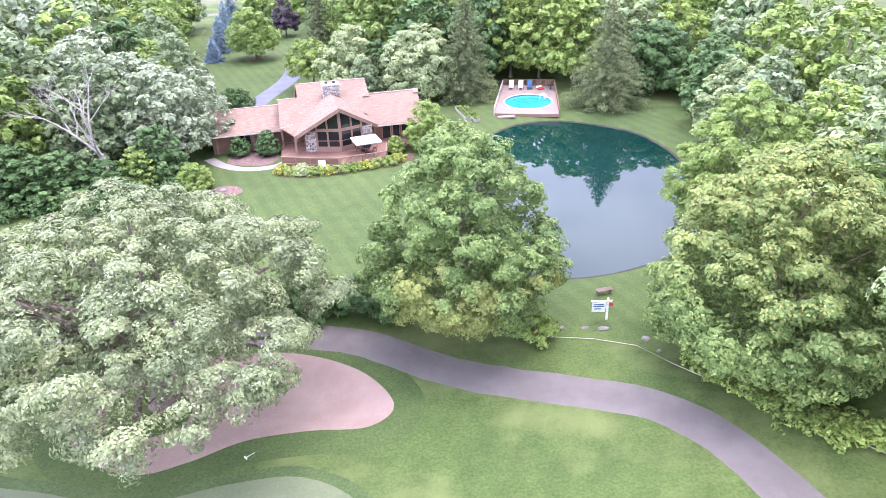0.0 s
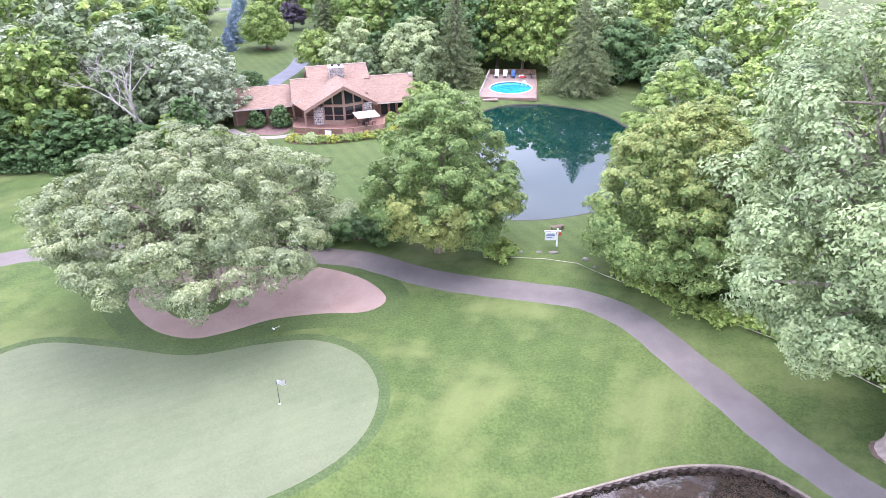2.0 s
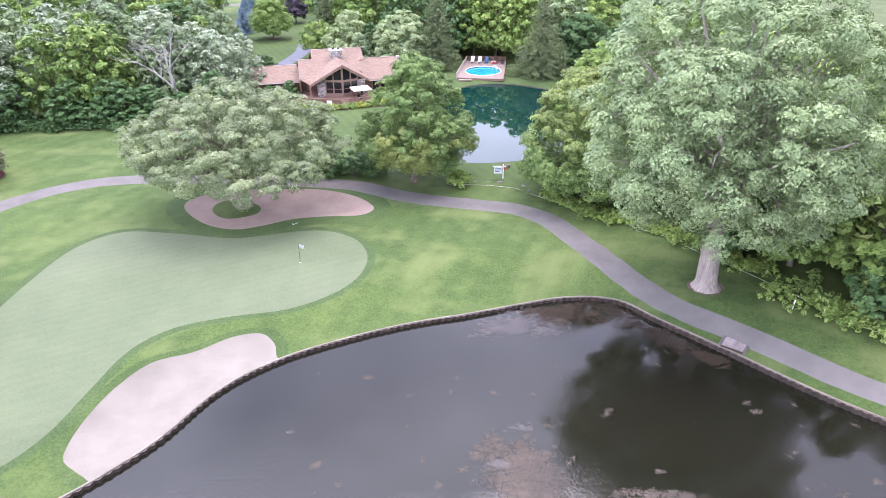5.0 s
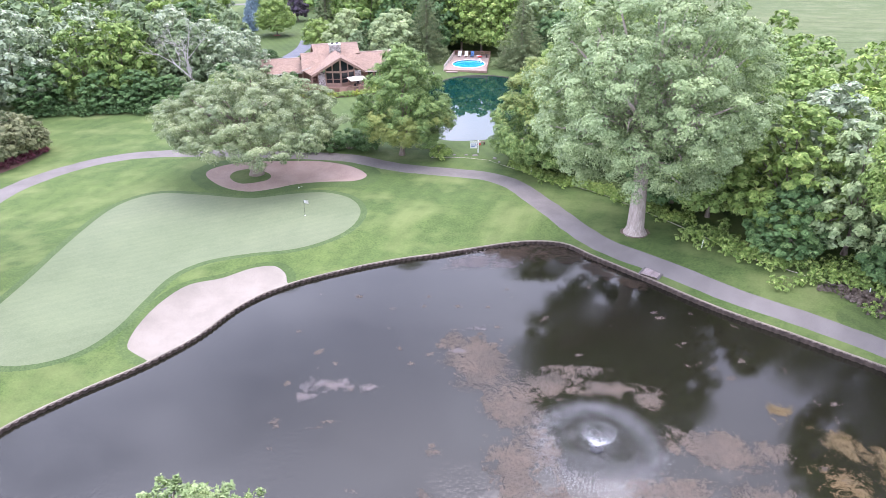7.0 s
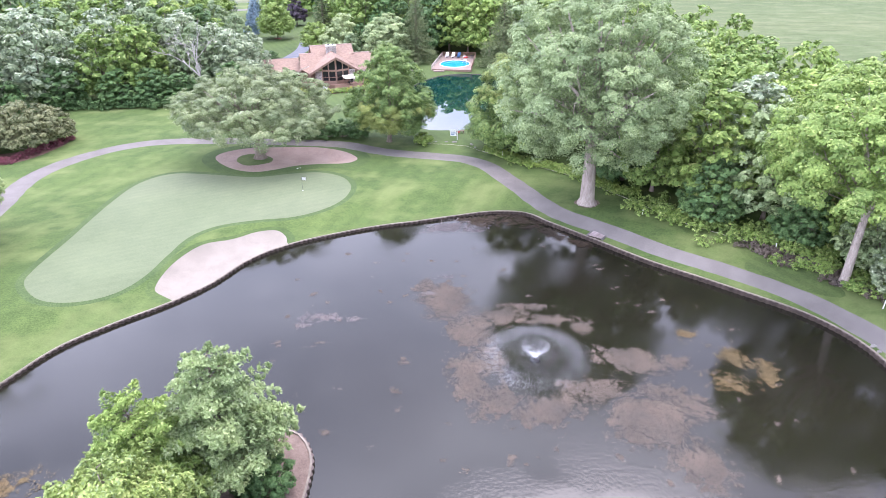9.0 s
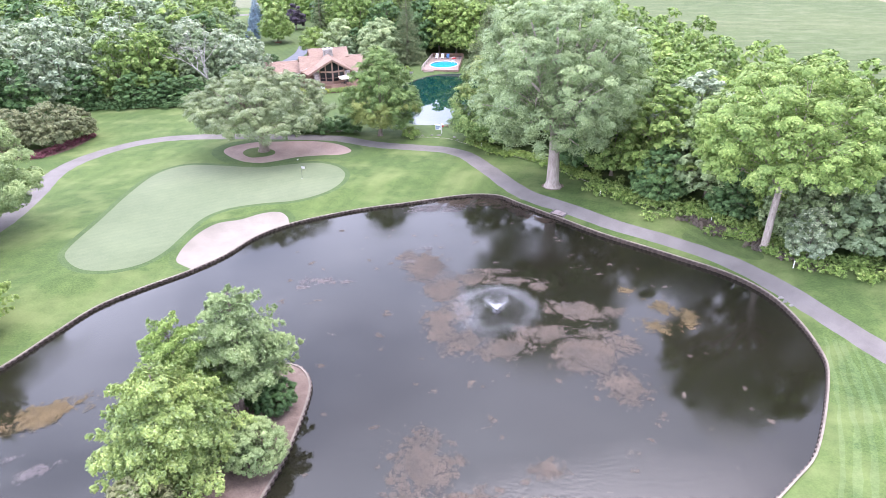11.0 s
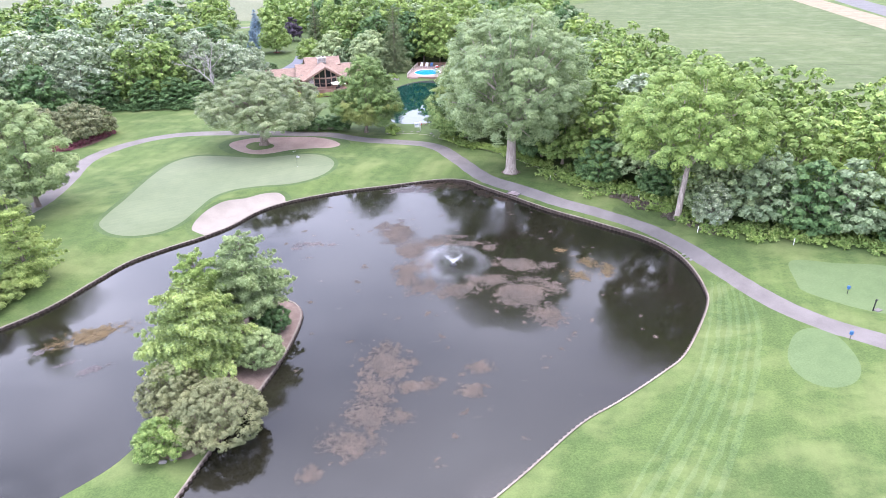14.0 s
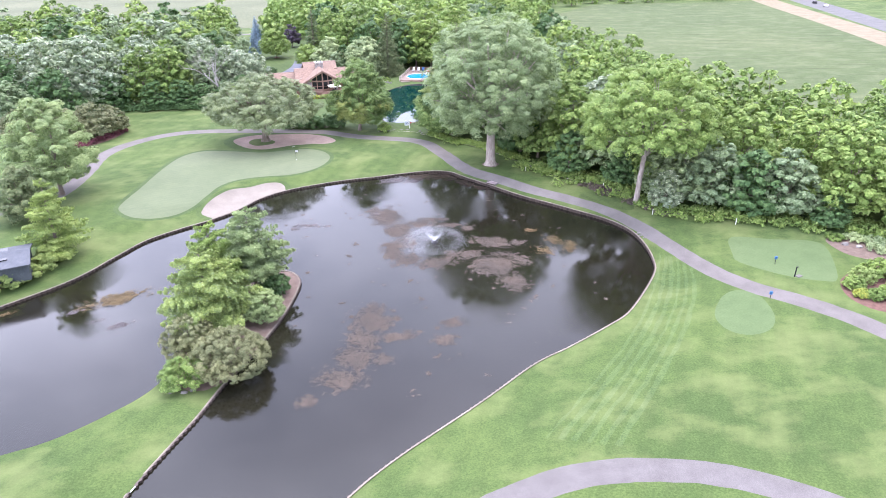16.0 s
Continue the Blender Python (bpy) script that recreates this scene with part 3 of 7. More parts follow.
TEE_SIDE = closed_curve([(50.4, -33), (52.8, -29.8), (55.8, -31), (58.2, -35.6), (57.6, -39.4), (54.8, -38.6)], 0.8)
BED_ROCK = closed_curve([(80.3, -57.2), (82.9, -55.6), (87, -57), (91, -61), (88, -65.5), (83.9, -65), (80.4, -62)], 0.8)
BED_SHRUB = closed_curve([(72.3, -71.4), (74.4, -68.4), (78, -66.8), (83.1, -66.2), (86, -72), (80, -79), (73.8, -77.4), (71.9, -74.6)], 0.8)
BED_ISLE = closed_curve([(2.0, -58), (2.2, -54.6), (0.8, -52.4), (-2, -52.3), (-4.8, -55.3), (-7.4, -61), (-9.6, -68), (-9.8, -74.4), (-7.6, -77.5), (-5.2, -76.6), (-3, -72.9), (-1.2, -68.8), (0.4, -64.1)], 0.9)
BED_CRIMSON = closed_curve([(-58, 22), (-53, 20.3), (-48.4, 19.6), (-44.8, 23), (-42.2, 29.8), (-42.9, 33.4), (-46, 30), (-50, 26), (-58, 25.5)], 0.9)
LAWN = closed_curve([(-12, 50), (-4, 30), (4, 26), (14, 24), (20, 22), (28, 18.5), (36, 22), (50, 40), (54, 60), (56, 78), (48, 80), (30, 100), (18, 100), (16, 86),
                     (8, 92), (0, 112), (2, 150), (-8, 200), (-30, 205), (-28, 150), (-20, 110), (-14, 80), (-14, 66)], 2.0)
FIELD = np.array([(96, 150), (97, 85), (102, 35), (104, 6), (135, 8), (165, -6), (182, -30), (208, 45), (242, 140), (268, 215), (286, 292), (176, 300), (140, 255), (112, 195)], float)
VERGE = ribbon([(176, -70), (222, 72), (253, 165), (290, 285), (335, 415), (370, 520)], 8, 12)
HIGHWAY = ribbon([(188, -75), (236, 65), (270, 159), (313, 279), (360, 410), (396, 512)], 8, 12)
ROAD_FAR = ribbon([(-160, 196), (-70, 205), (-32, 210.5), (-14, 212), (30, 214)], 2.6, 5)
MEADOW = np.array([(-420, 225), (-120, 225), (-60, 240), (-30, 236), (-22, 300), (-40, 420), (-60, 700), (-800, 700), (-800, 260)], float)

# the ground falls to the walled pond; the plan above is drawn on one level and settles along the lie of the land
WATER_Z, UPPER_Z = -1.66, -0.5
PLAN_EYE = np.array((8.3, -110.0, 39.0))


def fall(p):
    """How far the ground lies below the plan's level."""
    p = np.atleast_2d(np.asarray(p, float))[:, :2]
    d = np.where(inside(p, POND), 0.0, edge_distance(p, POND))
    east = np.clip((p[:, 0] - 24) / 8, 0, 1) * np.clip((p[:, 1] + 62) / 14, 0, 1)
    f = np.clip(d / (12 - 6 * east), 0, 1)
    return (1.38 - 0.16 * east + 0.06 * np.clip((-52 - p[:, 1]) / 15, 0, 1)) * (1 - f * f * (3 - 2 * f))


def settle(p, drop=None):
    """Plan points set down on the falling ground."""
    p = np.atleast_2d(np.asarray(p, float))[:, :2]
    h = fall(p) if drop is None else np.full(len(p), float(drop))
    w = (np.clip(p[:, 0] / 15, 0, 1) * np.clip((p[:, 1] + 34) / 14, 0, 1))[:, None]
    eye = PLAN_EYE * (1 - w) + np.array((6.0, -56.0, 33.0)) * w
    return np.column_stack([p + (p - eye[:, :2]) * (h[:, None] / eye[:, 2:]), -h])


def sit(x, y, z=0, rx=0, ry=0, rz=0):
    q = settle((x, y))[0]
    return pose(q[0], q[1], q[2] + z, rx, ry, rz)


def float_on(x, y):
    q = settle((x, y), -WATER_Z - 0.4)[0]
    return q[0], q[1]


TRACK_OUT = np.array([(53.8, -56.3), (48.1, -66.1), (41.8, -75.0), (34.3, -83.5), (26.1, -91.8)])
TRACK_IN = np.array([(57.2, -58.7), (53.8, -67.2), (48.0, -76.1), (39.9, -86.2), (32.5, -94.2)])
TRACKS = [ribbon(TRACK_OUT * (1 - f) + TRACK_IN * f, 0.17 + 0.12 * abs(math.sin(5 * f)), 1.5, 0.08) for f in np.linspace(0.02, 0.98, 6)]

zones = [  # first match wins
    ("pond", POND), ("upper", UPPER), ("bank", grown(UPPER, 0.5)), ("cart_path", CART), ("cart_path_near", CART_NEAR), ("driveway", DRIVE), ("walkway", WALKWAY), ("isle_a", ISLE_A),
    ("bunker_a", BUNKER_A), ("bunker_b", BUNKER_B), ("green", GREEN), ("collar", COLLAR), ("deep", grown(BUNKER_A, 2.2)), ("deep_b", grown(BUNKER_B, 1.0)), ("tee", TEE), ("tee_back", TEE_BACK), ("tee_side", TEE_SIDE),
    ("bed_rock", BED_ROCK), ("bed_shrub", BED_SHRUB), ("bed_isle", grown(BED_ISLE, 0.6)), ("bed_crimson", BED_CRIMSON), ("pebbles", PEBBLES), ("boulder_bed", BOULDER_BED),
    ("flower_bed", FLOWER_BED), *[(f"track_{i}", t) for i, t in enumerate(TRACKS)], ("lawn", LAWN), ("highway", HIGHWAY), ("verge", VERGE), ("field", FIELD), ("road_far", ROAD_FAR), ("meadow", MEADOW),
]


def lay_grounds():
    from mathutils.geometry import delaunay_2d_cdt
    pts, edges = [], []
    for _, poly in zones:
        s = len(pts)
        pts += [tuple(p) for p in poly]
        edges += [(s + i, s + (i + 1) % len(poly)) for i in range(len(poly))]
    gx, gy = np.meshgrid(np.arange(-70, 100, 2.2), np.arange(-125, 110, 2.2))
    near = np.stack([gx.ravel(), gy.ravel()], 1) + rng.uniform(-0.5, 0.5, (gx.size, 2))
    gx, gy = np.meshgrid(np.arange(-500, 501, 25.0), np.arange(-300, 701, 25.0))
    far = np.stack([gx.ravel(), gy.ravel()], 1)
    far = far[(far[:, 0] < -70) | (far[:, 0] > 100) | (far[:, 1] < -125) | (far[:, 1] > 110)]
    pts += [tuple(p) for p in near] + [tuple(p) for p in far]
    pts += [(math.cos(a) * r, math.sin(a) * r) for r in (900, 1800, 3000) for a in np.arange(24) * math.pi / 12]
    v, _, f, _, _, _ = delaunay_2d_cdt([Vector(p) for p in pts], edges, [], 0, 1e-4, False)
    v = np.array([tuple(p) for p in v])
    f = np.array([t for t in f if len(t) == 3])
    z = np.zeros(len(v))
    for i, (x, y) in enumerate(v):
        z[i] = 0.10 * noise.noise(Vector((x * 0.03, y * 0.03, 0.3)))
    # sand hollows, the falling bank of the upper pond, level rim at the walled pond
    for poly, isle, deep in ((BUNKER_A, ISLE_A, 0.55), (BUNKER_B, None, 0.55)):
        sel = np.where(inside(v, poly) & (edge_distance(v, poly) > 0.02))[0]
        if len(sel):
            d = edge_distance(v[sel], poly)
            if isle is not None:
                hole = inside(v[sel], isle) | (edge_distance(v[sel], isle) < 0.02)
                d = np.where(hole, 0, np.minimum(d, edge_distance(v[sel], isle)))
            z[sel] -= deep * np.clip(d / 2.2, 0, 1) ** 0.7
    d = edge_distance(v, UPPER)
    bank = np.clip(1 - d / 3.0, 0, 1)
    z -= 0.55 * bank ** 1.6
    d = edge_distance(v, POND)
    z *= np.clip(d / 4.0, 0, 1)
    g = inside(v, GREEN)
    z[g] += 0.12 * np.clip(edge_distance(v[g], GREEN) / 3.0, 0, 1)
    c = v[f].mean(1)
    kind = np.full(len(f), -1)
    for i in range(len(zones) - 1, -1, -1):
        kind[inside(c, zones[i][1])] = i
    groups = {}
    names = [n for n, _ in zones]
    for i, n in enumerate(names):
        groups[n] = f[kind == i]
    groups["tracks"] = np.vstack([groups.pop(f"track_{i}") for i in range(len(TRACKS))])
    groups["ground"] = np.vstack([f[kind == -1], groups.pop("isle_a")])
    groups.pop("pond"), groups.pop("upper")
    low = settle(v)
    low[:, 2] += z
    return low, groups


gverts, gfaces = lay_grounds()
looks = {
    "ground": ("ground", "rough", "mown green golf course turf with lighter patches"), "cart_path": ("path", "asphalt", "worn mauve-grey asphalt cart path through the turf"),
    "cart_path_near": ("path", "concrete", "pale curved cart path across the turf"), "driveway": ("road", "drive", "blue-grey asphalt driveway beside the lawn"),
    "walkway": ("pavement", "walk", "curved pale concrete garden walk by the house"), "bunker_a": ("sand_bunker", "sand_red", "reddish sand bunker with a grass island"),
    "bunker_b": ("sand_bunker", "sand_pale", "pale sand bunker at the water's edge"), "green": ("putting_green", "green", "pale smooth putting green, closely mown"),
    "collar": ("green_collar", "collar", "slightly darker mown fringe round the green"), "tee": ("tee_box", "tee", "small oval tee box of close-mown turf"),
    "tee_back": ("tee_box", "tee", "large tee box of close-mown turf near the woods"), "tee_side": ("tee_box", "lawn", "small mown tee beside the woods"),
    "bed_rock": ("planting_bed", "mulch", "mulched bed with stones and pale plants"), "bed_shrub": ("planting_bed", "mulch_red", "red-mulched bed with green shrubs"),
    "bed_isle": ("planting_bed", "mulch", "brown mulch under the trees of the spit"), "bed_crimson": ("planting_bed", "mulch_red", "red-brown bed with crimson flowers"),
    "pebbles": ("planting_bed", "stones_bed", "pink pebble bed beside the house walk"), "boulder_bed": ("planting_bed", "stones_bed", "round pebble bed with a boulder in the lawn"),
    "flower_bed": ("planting_bed", "mulch_red", "red-mulched flower bed round the deck"), "lawn": ("lawn", "lawn", "mown garden lawn with faint stripes"),
    "highway": ("road", "highway", "grey highway beyond the field"), "verge": ("verge", "tan_soil", "bare tan soil strip beside the highway"),
    "field": ("field", "field", "pale green young crop field with wheel tracks"), "road_far": ("road", "concrete", "pale concrete road behind the garden"),
    "deep": ("rough_grass", "deep", "longer dark green rough round the bunker"), "deep_b": ("rough_grass", "deep", "longer dark green rough beside the bunker"),
    "bank": ("pond_bank", "soil", "dark muddy bank round the upper pond"),
    "tracks": ("turf_track", "fair", "paler mown tracks in the turf"),
    "meadow": ("meadow", "meadow", "pale dry meadow behind the woods"),
}
for key, tri in gfaces.items():
    if len(tri):
        used = np.unique(tri)
        remap = np.zeros(len(gverts), int)
        remap[used] = np.arange(len(used))
        nm, mt, lab = looks[key]
        tagged(mesh_of(nm, gverts[used], remap[tri], M[mt], None, lab, True), lab, nm.replace("_", " "), "", "structure")

# ---- water ----
def sheet(name, poly, z, material, label):
    from mathutils.geometry import tessellate_polygon
    tri = tessellate_polygon([[Vector((x, y, 0)) for x, y in poly]])
    return tagged(mesh_of(name, [(x, y, z) for x, y in poly], tri, material), label, "water", "", "structure")


RIM = settle(POND)
sheet("water", grown(RIM[:, :2], 0.04), WATER_Z, M["water"], "dark still pond water with ripples and reflections")
sheet("water", grown(UPPER, 0.6), UPPER_Z, M["water_teal"], "deep teal pond water mirroring sky and trees")


# ---- retaining wall round the pond: corrugated pilings and cap boards ----
def shore_wall():
    ring = np.vstack([POND, POND[:1]])
    area = 0.5 * np.sum(POND[:, 0] * np.roll(POND[:, 1], -1) - np.roll(POND[:, 0], -1) * POND[:, 1])
    s = np.concatenate([[0], np.cumsum(np.linalg.norm(np.diff(ring, axis=0), axis=1))])
    flat = np.column_stack([np.interp(np.arange(0, s[-1], 0.13), s, ring[:, k]) for k in (0, 1)])
    keep = (flat[:, 1] > -112) & (flat[:, 0] > -62) & ~((flat[:, 0] < -10.2) & (flat[:, 1] < -60) & (flat[:, 1] > -91.5))
    c3 = settle(flat)
    c, top = c3[:, :2], c3[:, 2]
    n = normals_2d(c) * (-1 if area > 0 else 1)  # into the water
    wave = 0.08 + 0.08 * np.sin(np.arange(len(c)) * 2 * math.pi / 5)
    face = c + n * (0.05 + wave)[:, None]
    verts, faces, ledge = [], [], []
    for p, r, z in zip(face, c - n * 0.1, top):
        verts += [(p[0], p[1], WATER_Z - 0.4), (p[0], p[1], z + 0.02), (r[0], r[1], z + 0.02)]
    for i in range(len(c) - 1):
        if keep[i] and keep[i + 1]:
            a, b = 3 * i, 3 * (i + 1)
            faces.append((a, b, b + 1, a + 1))
            ledge.append((a + 1, b + 1, b + 2, a + 2))
    wall = tagged(mesh_of("retaining_wall", verts, faces, M["piling"]), "brown corrugated piling wall with pale cap boards round the pond", "retaining wall", "", "structure")
    mesh_of("coping", verts, ledge, M["coping"], wall, "scalloped greyish top edge of the pilings")
    plank = 18
    for i in range(0, len(c) - plank, plank):
        if keep[i:i + plank + 1].all():
            ids = [i, i + plank // 2, i + plank]
            a = [c[k] - n[k] * 0.13 for k in ids]
            b = [c[k] + n[k] * 0.03 for k in ids]
            v = [(x, y, top[k] + z) for z in (0.025, 0.105) for (x, y), k in zip(a + b, ids * 2)]
            f = [(6, 7, 10, 9), (7, 8, 11, 10), (0, 3, 4, 1), (1, 4, 5, 2), (3, 9, 10, 4), (4, 10, 11, 5), (0, 1, 7, 6), (1, 2, 8, 7), (0, 6, 9, 3), (2, 5, 11, 8)]
            mesh_of("cap_board", v, f, M["cap"], wall)


# ---- trees ----
def unit(v):
    return v / (np.linalg.norm(v, axis=1)[:, None] + 1e-9)


def leaf_cloud(r, centre, normal, size, flat=0.55, jitter=0.7, droop=0.0):
    """Pointed leaves round the centres, facing about the normals."""
    n = len(centre)
    nn = unit(normal + r.normal(0, jitter, (n, 3)))
    t = unit(np.cross(nn, r.normal(0, 1, (n, 3))))
    t[:, 2] -= droop
    t = unit(t)
    b = np.cross(nn, t)
    s = (size * r.uniform(0.65, 1.35, n))[:, None]
    v = np.empty((n, 3, 3))
    v[:, 0] = centre - t * s + b * s * flat
    v[:, 1] = centre - t * s * 0.8 - b * s * flat
    v[:, 2] = centre + t * s
    return v


def cloud_mesh(name, quads, material, parent=None, label="", split=None):
    """One mesh of many leaves; split gives a second material's share by a mask."""
    q = np.concatenate(quads) if isinstance(quads, list) else quads
    me = bpy.data.meshes.new(name)
    n = len(q)
    me.vertices.add(3 * n)
    me.vertices.foreach_set("co", q.reshape(-1).astype(np.float32))
    me.loops.add(3 * n)
    me.loops.foreach_set("vertex_index", np.arange(3 * n, dtype=np.int32))
    me.polygons.add(n)
    me.polygons.foreach_set("loop_start", np.arange(0, 3 * n, 3, dtype=np.int32))
    me.materials.append(material)
    if split is not None:
        me.materials.append(split[0])
        me.polygons.foreach_set("material_index", split[1].astype(np.int32))
    me.update(calc_edges=True)
    ob = new(name, me)
    if parent:
        ob.parent = parent
    return tagged(ob, label)


def crown(r, width, height, low, boughs, leaves, size, shape="round", lump=0.30, sub=9, squash=0.8, ragged=False, clump=1.0, fuzz=0.10, cover=2.1):
    """Leaves of a crown: boughs on the outline, sprays on the boughs, leaves on the upper side of the sprays. Returns leaves and bough centres."""
    R, H = width / 2, height - low
    g = unit(r.normal(0, 1, (boughs * 6, 3)))
    g = g[g[:, 2] > {"dome": -0.35, "egg": -0.8, "oval": -0.85}.get(shape, -0.75)]
    # spread the boughs apart
    pick = [0]
    d = np.linalg.norm(g - g[0], axis=1)
    for _ in range(boughs - 1):
        pick.append(int(np.argmax(d * r.uniform(0.75, 1.0, len(d)))))
        d = np.minimum(d, np.linalg.norm(g - g[pick[-1]], axis=1))
    g = g[pick]
    rad = r.uniform(0.66 if ragged else 0.76, 0.92 if ragged else 0.88, len(g))[:, None]
    inner = r.uniform(0, 1, len(g)) < 0.12
    rad[inner] *= 0.65
    e = g * rad
    if shape == "egg":
        e[:, :2] *= 1.0 - 0.34 * np.clip(e[:, 2:3], 0, 1)
    zc = low + H * {"dome": 0.30, "egg": 0.29, "oval": 0.50}.get(shape, 0.42)
    up, dn = height - zc, zc - low
    cen = np.column_stack([e[:, 0] * R, e[:, 1] * R, zc + np.where(e[:, 2] > 0, e[:, 2] * up, e[:, 2] * dn)])
    br = lump * R * r.uniform(0.75, 1.25, len(g))
    br = np.minimum(br, (height - cen[:, 2]) * 1.1 + 0.3)
    per = max(1, int(leaves / len(g) / sub))
    k = len(g)
    s = unit(r.normal(0, 1, (k, sub, 3)).reshape(-1, 3) + np.repeat(g, sub, 0) * 0.8 + np.array([0, 0, 0.45]))
    q = np.repeat(br, sub)[:, None]
    sc = np.repeat(cen, sub, 0) + s * q * np.array([1, 1, squash]) * r.uniform(0.5, 0.8, (k * sub, 1))
    sr = q * r.uniform(0.34, 0.50, (k * sub, 1)) * clump
    # leaves large enough to close the crown
    size = min(1.4 * size, max(size, math.sqrt(cover * 2.83 * width * H / (1.1 * leaves))))
    l = unit(r.normal(0, 1, (k * sub * per, 3)) * 0.8 + np.repeat(s, per, 0) * 0.7 + np.array([0, 0, 0.7]))
    p = np.repeat(sc, per, 0) + l * np.repeat(sr, per, 0) * np.clip(r.normal(0.92, fuzz, (k * sub * per, 1)), 0.3, 1.5) * np.array([1, 1, 0.66])
    out = [leaf_cloud(r, p, l * 0.8 + np.repeat(s, per, 0) * 0.5 + np.array([0, 0, 0.3]), size, 0.6, 0.26)]
    # shaded leaves inside each bough and deep in the crown
    m = max(2, int(per * sub * 0.07))
    l = unit(r.normal(0, 1, (k * m, 3)))
    p = np.repeat(cen, m, 0) + l * np.repeat(br, m)[:, None] * r.uniform(0.15, 0.5, (k * m, 1)) * np.array([1, 1, squash])
    out.append(leaf_cloud(r, p, l, size * 1.25))
    m = max(24, int(leaves * 0.07))
    g2 = unit(r.normal(0, 1, (m, 3))) * r.uniform(0.25, 0.68, (m, 1))
    if shape == "egg":
        g2[:, :2] *= 1.0 - 0.34 * np.clip(g2[:, 2:3], 0, 1)
    p = np.column_stack([g2[:, 0] * R, g2[:, 1] * R, zc + np.where(g2[:, 2] > 0, g2[:, 2] * up, g2[:, 2] * dn * 0.8)])
    out.append(leaf_cloud(r, p, g2, size * 1.5))
    return np.concatenate(out), cen


def limbs(r, cen, height, fork, radius, lean=(0, 0), count=9, base=(0, 0, 0)):
    """Trunk with a root flare and limbs that reach into the crown."""
    bm = bmesh.new()
    b = Vector(base)
    top = b + Vector((lean[0], lean[1], fork))
    mid = b + Vector((lean[0] * 0.35, lean[1] * 0.35, fork * 0.5))
    tube(bm, [b + Vector((0, 0, -0.3)), b + Vector((0, 0, 0.15)), b + Vector((lean[0] * .08, lean[1] * .08, 0.7)), mid, top], [radius * 1.75, radius * 1.45, radius * 1.08, radius * 0.9, radius * 0.78], 12)
    far = cen[np.argsort(-cen[:, 2])]
    pick = far[np.linspace(0, len(far) - 1, count).astype(int)]
    for i, c in enumerate(pick):
        c = Vector(c)
        start = top + (mid - top) * r.uniform(0, 0.35)
        bend = start.lerp(c, 0.45) + Vector((r.normal(0, .4), r.normal(0, .4), 0.5 + 0.06 * (c - start).length))
        rr = radius * r.uniform(0.34, 0.55)
        tube(bm, [start, bend, c], [rr, rr * 0.6, rr * 0.16], 7)
        tip = bend.lerp(c, 0.5)
        for _ in range(2):
            off = Vector(r.normal(0, 1, 3)) * (c - start).length * 0.10
            tube(bm, [bend.lerp(c, 0.2), tip + off * 0.6, tip + off * 1.2], [rr * 0.4, rr * 0.25, rr * 0.07], 5)
    return bm


def broadleaf(name, label, material, seed, width, height, low, boughs, leaves, size, m=None, shape="round", fork=None, radius=0.3, lean=(0, 0), bark="bark", lump=0.3, gold=None, sub=9, count=9, category="tree", group="", squash=0.8, ragged=False, clump=1.0):
    r = np.random.default_rng(seed)
    t = base_of(name, m or Matrix(), label, category, group)
    quads, cen = crown(r, width, height, low, boughs, leaves, size, shape, lump, sub, squash, ragged, clump)
    cen[:, 0] += lean[0]
    cen[:, 1] += lean[1]
    quads[:, :, 0] += lean[0]
    quads[:, :, 1] += lean[1]
    part("trunk", limbs(r, cen, height, fork or low + 0.25 * (height - low), radius, lean, count), M[bark], t)
    split = None
    if gold is not None:
        mid = quads.mean(1)
        split = (M[gold[0]], gold[1](mid, r))
    cloud_mesh("crown", quads, M[material], t, "", split)
    return t


def spruce(name, label, material, seed, height, width, m=None, levels=24, per=11, size=0.34, bare=0.05, dense=27):
    r = np.random.default_rng(seed)
    t = base_of(name, m or Matrix(), label, "tree")
    bm = tube(bmesh.new(), [(0, 0, -0.2), (0, 0, height * 0.5), (0, 0, height * 0.98)], [0.028 * height, 0.016 * height, 0.02], 8)
    out = []
    for k in range(levels):
        f = (k + 0.5) / levels
        z = height * (bare + (0.97 - bare) * f)
        reach = width / 2 * (1 - f) ** 0.82 * r.uniform(0.85, 1.1) + 0.12
        nb = max(4, int(per * (1 - f * 0.6)))
        a0 = r.uniform(0, 6.28)
        for j in range(nb):
            a = a0 + 6.283 * j / nb + r.normal(0, 0.15)
            ln = reach * r.uniform(0.75, 1.15)
            d = np.array([math.cos(a), math.sin(a), 0])
            side = np.array([-math.sin(a), math.cos(a), 0])
            n = max(6, int(ln * dense))
            u = r.uniform(0.12, 1, n)
            sag = -0.10 * u + -0.25 * u ** 2 + (0.22 * u ** 3)
            spread = (1 - u) * 0.28 + 0.08
            p = d * (u * ln)[:, None] + side * (r.normal(0, 1, n) * spread * ln * 0.42)[:, None]
            p[:, 2] = z + sag * ln + r.normal(0, 0.06, n) - 0.06 * ln * r.uniform(0, 1, n)
            q = leaf_cloud(r, p, np.tile(d * 0.3 + np.array([0, 0, 1.0]), (n, 1)), size, 0.30, 0.35, 0.45)
            out.append(q)
            if j % 3 == 0 and ln > 0.8:
                tube(bm, [(0, 0, z), tuple(d * ln * 0.5 + np.array([0, 0, z - 0.1 * ln]))], [0.035, 0.012], 4, False)
    part("trunk", bm, M["bark"], t)
    cloud_mesh("crown", out, M[material], t)
    return t


